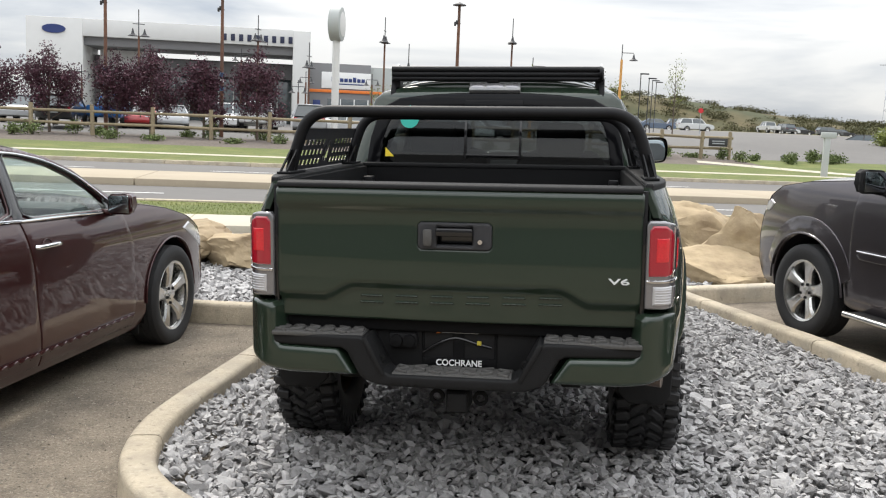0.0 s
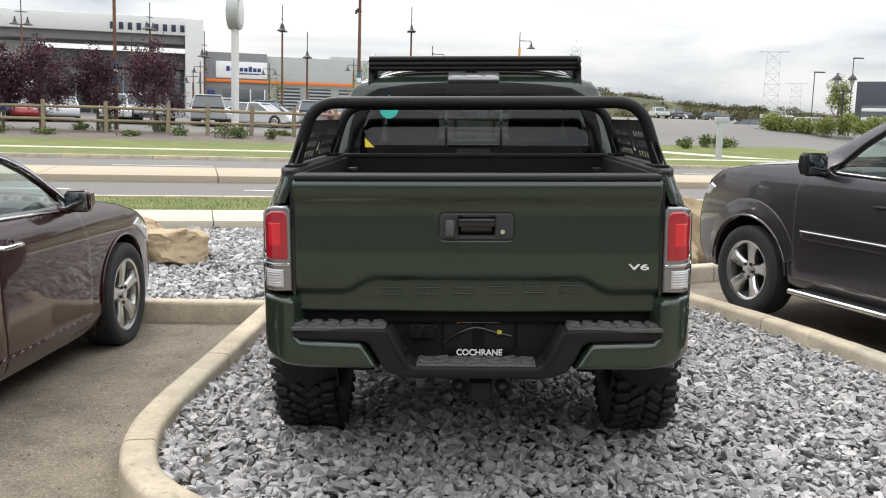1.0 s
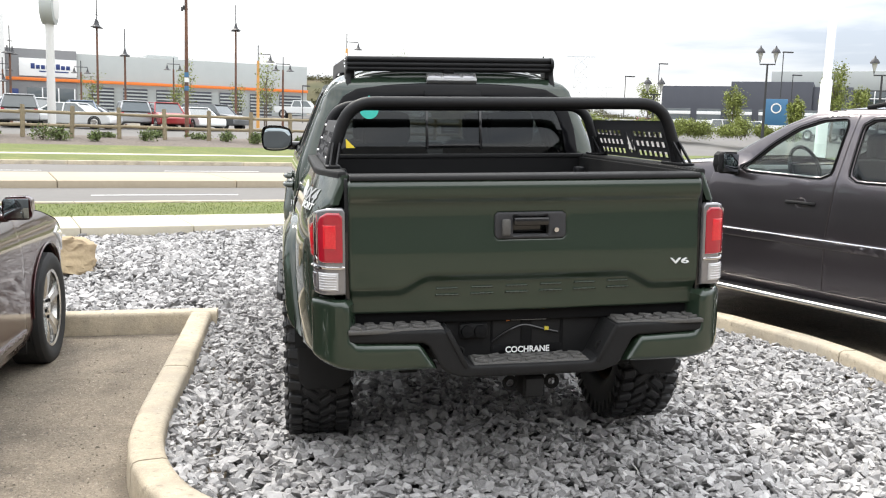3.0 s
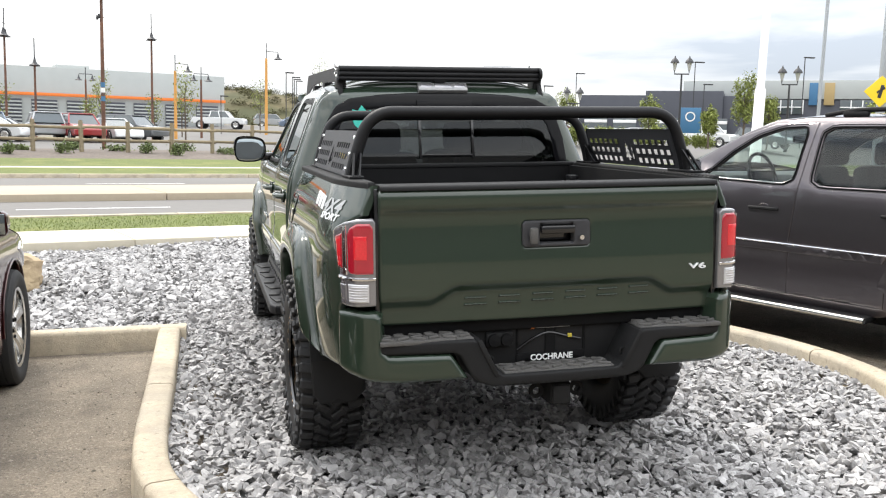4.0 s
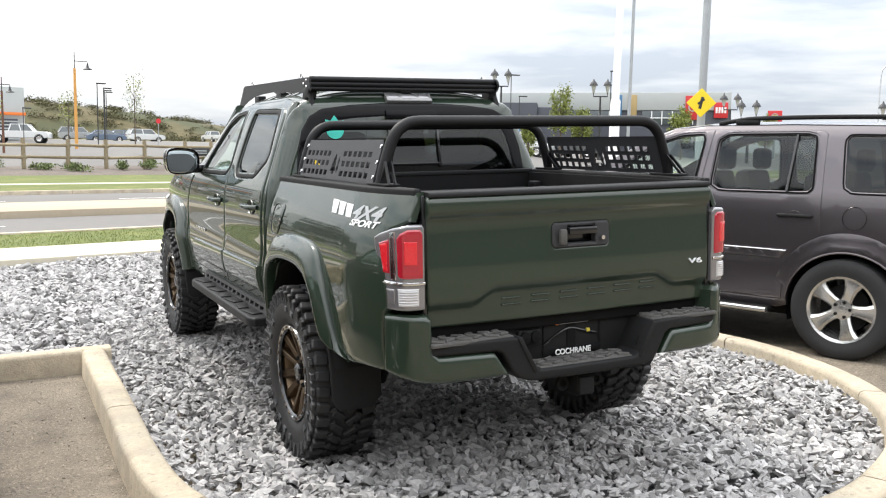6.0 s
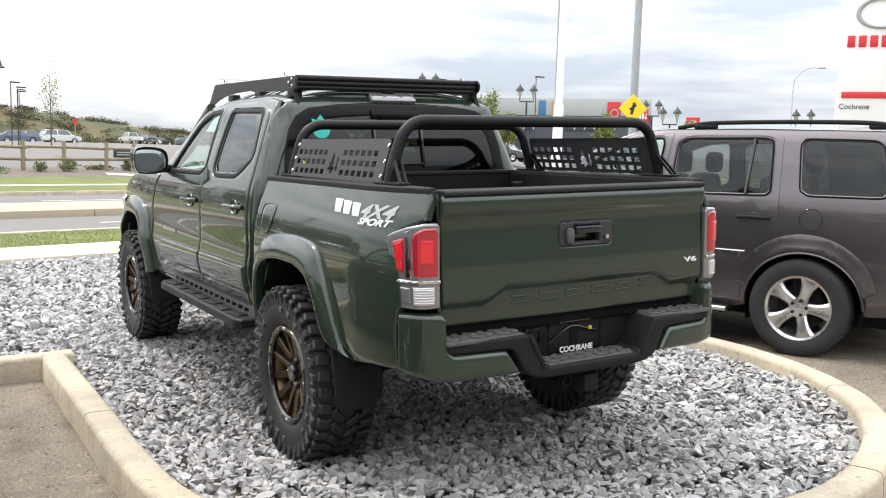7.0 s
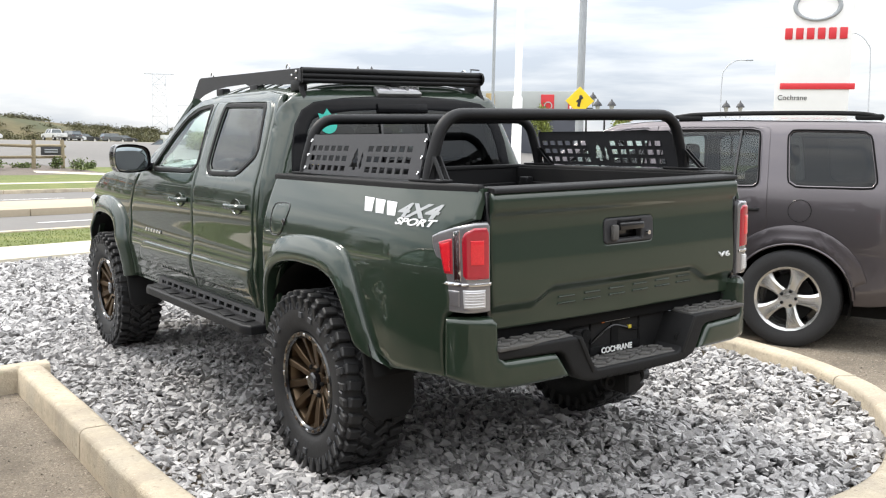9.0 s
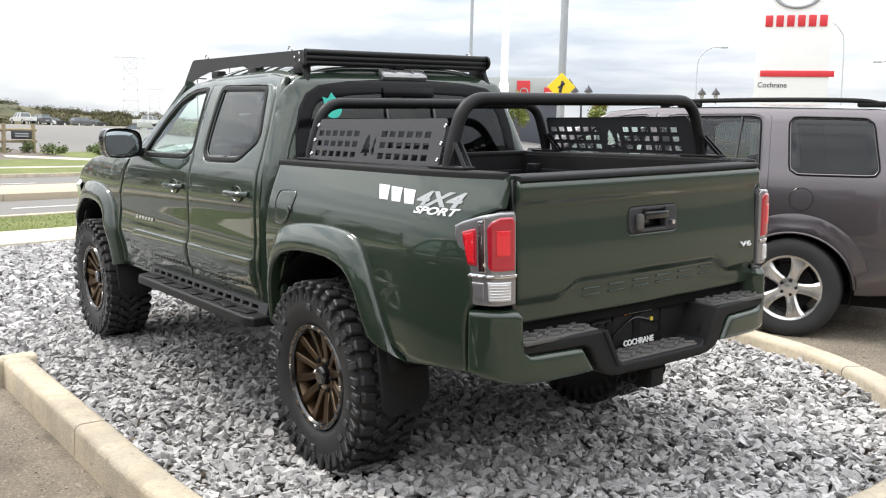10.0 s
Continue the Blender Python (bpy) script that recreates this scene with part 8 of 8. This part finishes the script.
# ---- far land ----
HV, HF = [], []
hk, hd_ = 90, 10
for i in range(hk + 1):
    x = -120 + i * 3.2
    crest = interp(x, ((-120, 11), (-60, 15), (0, 16.5), (15, 16.0), (32, 14.4), (49, 12.2), (68, 9.6), (85, 8.4), (110, 7.0), (168, 4.5)))
    for j in range(hd_ + 1):
        t = j / hd_
        z = 3.4 + (crest - 3.4) * math.sin(t * math.pi / 2) + 0.5 * noise.noise(Vector((x * 0.06, j * 0.5, 0)))
        HV.append((x * (0.82 + 0.18 * t), 262 + 40 * t - 0.08 * abs(x), z))
for i in range(hk):
    for j in range(hd_):
        a = i * (hd_ + 1) + j
        HF.append((a, a + hd_ + 1, a + hd_ + 2, a + 1))
tagged(arrays_object("hill", HV, HF, M_HILL, None, True), "low dry hillside with scrub behind the lots", "hill", kind="structure")
wood_blobs = []
rw = random.Random(5)
for i in range(70):
    x = rw.uniform(-10, 110)
    wood_blobs.append(((x, 255 + rw.uniform(-6, 6), 4.0 + rw.uniform(0, 1.5)), (rw.uniform(2, 4), 2.0, rw.uniform(1.2, 2.4))))
for i in range(16):
    x = rw.uniform(66, 100)
    wood_blobs.append(((x, 285 + rw.uniform(-4, 4), 8.0 + rw.uniform(0, 0.8)), (rw.uniform(1.5, 3), 1.5, rw.uniform(0.8, 1.4))))
rh = random.Random(31)
scrub = []
for i in range(420):
    x, t = rh.uniform(-110, 150), rh.random() ** 0.8
    crest = interp(x, ((-120, 11), (-60, 15), (0, 16.5), (15, 16.0), (32, 14.4), (49, 12.2), (68, 9.6), (85, 8.4), (110, 7.0), (168, 4.5)))
    z = 3.4 + (crest - 3.4) * math.sin(t * math.pi / 2)
    r = rh.uniform(0.6, 2.2)
    scrub.append(((x * (0.82 + 0.18 * t), 261 + 40 * t - 0.08 * abs(x), z + 0.2), (r * 1.6, r, r * 0.55)))
sb = leaves("scrub", scrub, 60000, 0.24, M_SCRUB, None, 78)
tagged(sb, "dark scrub bushes scattered over the hillside", "bushes", kind="stuff")
wd = leaves("woodland", wood_blobs, 22000, 0.28, M_SCRUB, None, 77)
tagged(wd, "far belt of scrubby green trees below the hill", "trees", kind="stuff")


M_PYLON = material("weathered_steel_lattice", (0.55, 0.57, 0.60), 0.6, 0.2, scale=0.5, var=0.1)


def pylon(m, h, k):
    t = thing("power_pylon", "grey lattice power pylon far away", "pylon", "power pylons", m)
    bm = None
    for a in (-1, 1):
        for b in (-1, 1):
            bm = tube([(a * 3.2 * k, b * 2 * k, 0), (a * 2.7 * k, b * 1.6 * k, h * 0.62), (a * 2.4 * k, b * 0.8 * k, h)], 0.10 * k, 4, bm)
    for i in range(7):
        z0, z1 = h * i / 7, h * (i + 1) / 7
        w0_, w1_ = (3.2 - 0.8 * i / 7) * k, (3.2 - 0.8 * (i + 1) / 7) * k
        for b in (-1.4, 1.4):
            bm = tube([(-w0_, b * k, z0), (w1_, b * k, z1)], 0.055 * k, 4, bm)
            bm = tube([(w0_, b * k, z0), (-w1_, b * k, z1)], 0.055 * k, 4, bm)
        bm = tube([(-w1_, 0, z1), (w1_, 0, z1)], 0.1 * k, 4, bm)
    bm = tube([(-5.8 * k, 0, h), (5.8 * k, 0, h)], 0.22 * k, 4, bm)
    part("lattice", bm, M_PYLON, t)
    return t


pylon(Matrix.Translation((106.5, 333, 3.3)) @ Matrix.Rotation(radians(-18), 4, "Z"), 26.5, 0.9)
pylon(Matrix.Translation((124, 358, 3.3)) @ Matrix.Rotation(radians(-18), 4, "Z"), 17, 0.7)


# ---- cars across the road ----
M_CARS = {k: material("far_paint_" + k, c, 0.35, 0.3, scale=300, var=0.05, coat=1.0) for k, c in
          {"white": (0.70, 0.71, 0.71), "silver": (0.38, 0.39, 0.40), "black": (0.014, 0.014, 0.016), "red": (0.28, 0.014, 0.016), "blue": (0.02, 0.14, 0.42), "grey": (0.10, 0.105, 0.11), "steel": (0.13, 0.17, 0.24)}.items()}
FAR = {"suv": dict(L=4.6, W=0.92, H=1.68, belt=1.05, hood=1.02, nose=0.25, cowl=1.25, roof0=1.75, roof1=4.2, tail=4.55, sill=0.34),
       "sedan": dict(L=4.7, W=0.90, H=1.45, belt=0.94, hood=0.92, nose=0.2, cowl=1.4, roof0=2.05, roof1=3.45, tail=4.2, sill=0.26),
       "pickup": dict(L=5.6, W=0.96, H=1.84, belt=1.15, hood=1.15, nose=0.2, cowl=1.5, roof0=2.0, roof1=3.5, tail=3.7, sill=0.45),
       "van": dict(L=5.0, W=0.98, H=1.76, belt=1.05, hood=1.0, nose=0.3, cowl=1.0, roof0=1.9, roof1=4.7, tail=4.95, sill=0.3)}


def far_car(kind, colour, m, label):
    c = FAR[kind]
    t = thing("parked_car", label, "car", "cars in the far lots", m)
    paint, L, W = M_CARS[colour], c["L"], c["W"]
    low = [(0.0, c["sill"] + 0.08), (0.0, c["hood"] - 0.28), (c["nose"], c["hood"] - 0.08), (c["cowl"], c["belt"] + 0.02), (L - 0.35, c["belt"] + 0.03), (L, c["belt"] - 0.12), (L, c["sill"] + 0.1), (L - 0.3, c["sill"]), (0.3, c["sill"])]
    if kind == "pickup":
        low = [(0.0, 0.5), (0.0, 0.95), (0.2, 1.1), (1.5, 1.17), (3.75, 1.18), (L, 1.16), (L, 0.6), (L - 0.2, 0.5), (0.3, 0.48)]
    bm = bmesh.new()
    rings = []
    for fx, dw in ((-1, 0.05), (-0.93, 0.0), (0.93, 0.0), (1, 0.05)):
        ring = []
        cy, cz = L / 2, c["belt"] * 0.62
        for a, b in low:
            k = 1 - dw
            ring.append(bm.verts.new((fx * W, cy + (a - cy) * (1 - dw * 0.4), cz + (b - cz) * k)))
        rings.append(ring)
    n = len(low)
    for r0, r1 in zip(rings, rings[1:]):
        for j in range(n):
            bm.faces.new((r0[j], r0[(j + 1) % n], r1[(j + 1) % n], r1[j]))
    bm.faces.new(rings[0][::-1])
    bm.faces.new(rings[-1])
    bmesh.ops.recalc_face_normals(bm, faces=bm.faces)
    bmesh.ops.bevel(bm, geom=[e for e in bm.edges if len(e.link_faces) == 2 and e.calc_face_angle(0) > 0.25], offset=0.07, segments=2, affect="EDGES", clamp_overlap=True)
    body = part("body", bm, paint, t, angle=40)
    # glasshouse: dark glass with painted roof and pillars
    g = [(c["cowl"] - 0.05, c["belt"]), (c["roof0"], c["H"] - 0.05), (c["roof1"], c["H"] - 0.06), (c["tail"], c["belt"])]
    bm = bmesh.new()
    wl2 = [W * 0.95, W * 0.74, W * 0.74, W * 0.95]
    lft = [bm.verts.new((-u, a, b)) for (a, b), u in zip(g, wl2)]
    rgt = [bm.verts.new((u, a, b)) for (a, b), u in zip(g, wl2)]
    bm.faces.new(lft)
    bm.faces.new(rgt[::-1])
    for j in range(4):
        bm.faces.new((lft[j], rgt[j], rgt[(j + 1) % 4], lft[(j + 1) % 4]))
    bmesh.ops.recalc_face_normals(bm, faces=bm.faces)
    part("glasshouse", bm, M_MIRRORGLASS, t, "dark glass", smooth=False)
    part("roof", box((W * 1.50, c["roof1"] - c["roof0"] + 0.16, 0.07), (0, (c["roof0"] + c["roof1"]) / 2, c["H"] - 0.035), 0.03), paint, t)
    for s in (-1, 1):
        for (a0, b0), (a1, b1) in ((g[0], g[1]), (g[3], g[2]), (((g[0][0] + g[3][0]) / 2, c["belt"]), ((g[1][0] + g[2][0]) / 2, c["H"] - 0.06))):
            part("pillar", tube([(s * W * 0.95, a0, b0), (s * W * 0.745, a1, b1)], 0.05, 6), paint, t)
        for vc in (0.92, L - 1.0):
            r = 0.34 if kind != "pickup" else 0.40
            wh = part("wheel", lathe([(-0.12, r * 0.55), (-0.12, r * 0.92), (-0.09, r), (0.1, r), (0.12, r * 0.9), (0.12, 0.05)], 18), M_TYRE, t)
            part("rim", lathe([(-0.115, r * 0.66), (-0.13, r * 0.6), (-0.10, r * 0.3), (-0.11, 0.01)], 16), M_ALLOY, wh)
            part("arch", lathe([(-0.10, r * 1.0), (-0.115, r * 1.14)], 18), M_DARKMETAL, wh)
            wh.matrix_basis = pose(s * (W - 0.10), vc, r, 0, 0, 0 if s < 0 else 180)
        part("headlamp", box((0.36, 0.08, 0.14), (s * (W - 0.26), 0.08, c["hood"] - 0.25), 0.03), M_LENS, t)
        part("rear_lamp", box((0.20, 0.06, 0.26), (s * (W - 0.16), L - 0.05, c["belt"] - 0.2), 0.03), M_RED, t)
    part("grille", box((0.9, 0.05, 0.22), (0, 0.03, c["hood"] - 0.42), 0.02), M_BLACK, t)
    part("plate", box((0.5, 0.03, 0.12), (0, L + 0.0, c["belt"] - 0.32), 0.005), M_LIGHTCLAD, t)
    return t


LOT = [("suv", "black", -13.3, 56, 180), ("pickup", "blue", -10.9, 60, 175), ("sedan", "red", -9.7, 55, 0), ("sedan", "silver", -7.8, 56, 8), ("suv", "white", -5.0, 55.5, 0), ("pickup", "white", -3.0, 61, 180),
       ("suv", "white", -1.4, 57, 80), ("van", "silver", 0.3, 60, 178), ("suv", "white", 2.0, 57, 30), ("suv", "steel", 3.9, 61, 0), ("sedan", "white", 5.2, 56, 60), ("suv", "silver", 6.6, 62, 178), ("suv", "red", 8.5, 56, 8), ("sedan", "grey", 6.9, 64, 70), ("sedan", "white", 10.9, 57, 15),
       ("suv", "grey", 13.1, 58.5, 40), ("suv", "silver", -17.0, 57, 0), ("sedan", "red", -20.0, 57, 0), ("pickup", "white", 31.2, 95, 60)]
for kind, col, s, n, turn in LOT:
    far_car(kind, col, at(s, n, 0.1, turn), f"{col} {kind if kind != 'suv' else 'sport utility'} parked in the dealer's lot")
RIGHT = [("suv", "silver", 22.6, 59, 75), ("sedan", "steel", 23.6, 57, 78), ("suv", "steel", 32.8, 75, 80), ("suv", "white", 26.6, 58, 85), ("pickup", "white", 38.9, 75, 175), ("suv", "grey", 40.9, 76, 180), ("sedan", "white", 43.5, 77, 85), ("sedan", "black", 46.0, 79, 85), ("suv", "grey", 49.5, 80, 85), ("sedan", "black", 52, 82, 85), ("pickup", "white", 49.6, 70, 95)]
for kind, col, s, n, turn in RIGHT:
    far_car(kind, col, at(1.95 * s, 1.95 * n, -0.13, turn), f"{col} {kind if kind != 'suv' else 'sport utility'} beyond the side road")
for kind, col, x, y, z, turn in (("pickup", "white", 37.5, 72.0, 1.2, 62), ("pickup", "red", 32.2, 75.5, 1.2, 60), ("suv", "white", 30.8, 76.5, 1.2, 60), ("suv", "black", 28.9, 77.6, 1.2, 60), ("sedan", "black", 26.6, 80.0, 1.2, 60), ("pickup", "white", 41.0, 67.5, 1.5, 30), ("suv", "grey", 44.5, 65.0, 1.5, 30), ("suv", "white", 39.5, 71.0, 1.3, 40)):
    far_car(kind, col, Matrix.Translation((x, y, z)) @ Matrix.Rotation(radians(turn), 4, "Z"), f"{col} {kind if kind != 'suv' else 'sport utility'} by the charcoal service building")

M_BACKWALL = material("grey_stucco_wall", (0.15, 0.15, 0.155), 0.8, scale=0.8, var=0.12, big=0.15)
# the plain wall of the building behind the camera
back = tagged(mesh_object("wall_south", box((120, 6, 8.6), (2, -20, 4.15), 0.05), M_BACKWALL), "plain dark building wall behind the car park", "wall", kind="structure")

# grass blades along the near lawn edge
rgb = np.random.default_rng(4)
k = 26000
gs_, gn_ = rgb.uniform(-14, 9, k), rgb.uniform(15.08, 17.72, k)
base = np.c_[math.cos(ROAD) * gs_ - math.sin(ROAD) * gn_, math.sin(ROAD) * gs_ + math.cos(ROAD) * gn_, np.full(k, 0.02)]
tip = base + np.c_[rgb.normal(0, 0.02, k), rgb.normal(0, 0.02, k), rgb.uniform(0.02, 0.05, k)]
sd = np.c_[np.cos(gs_ * 90), np.sin(gs_ * 90), np.zeros(k)] * 0.006
GBV = np.stack([base - sd, base + sd, tip], 1).reshape(-1, 3)
tagged(arrays_object("grass", GBV.tolist(), np.arange(3 * k).reshape(-1, 3).tolist(), M_BLADE), "short green grass blades of the lawn", "grass", kind="stuff")
# the nearest loose chips, one by one
chip_meshes = []
for q, (pv, pf) in enumerate(protos):
    me = bpy.data.meshes.new("stone")
    me.from_pydata(pv.tolist(), [], pf.tolist())
    me.materials.append(M_STONE_ONE)
    chip_meshes.append(me)
rc = np.random.default_rng(9)
made = 0
while made < 300:
    x, y = rc.uniform(-1.7, 1.6), rc.uniform(2.95, 4.2)
    if not (in_gravel(np.array([x]), np.array([y]))[0] and gap_to(np.array([[x, y]]), [[(p.x, p.y) for p in island_path]])[0] > 0.12):
        continue
    o = new("stone", chip_meshes[made % len(chip_meshes)])
    o.parent = gravel_bed
    sz = 0.036 * math.exp(rc.normal(0, 0.3))
    o.matrix_world = Matrix.LocRotScale((x, y, float(gravel_height(x, y)) + 0.016), Euler((rc.normal(0, 0.35), rc.normal(0, 0.35), rc.uniform(0, 6.28))), (sz, sz, sz))
    made += 1
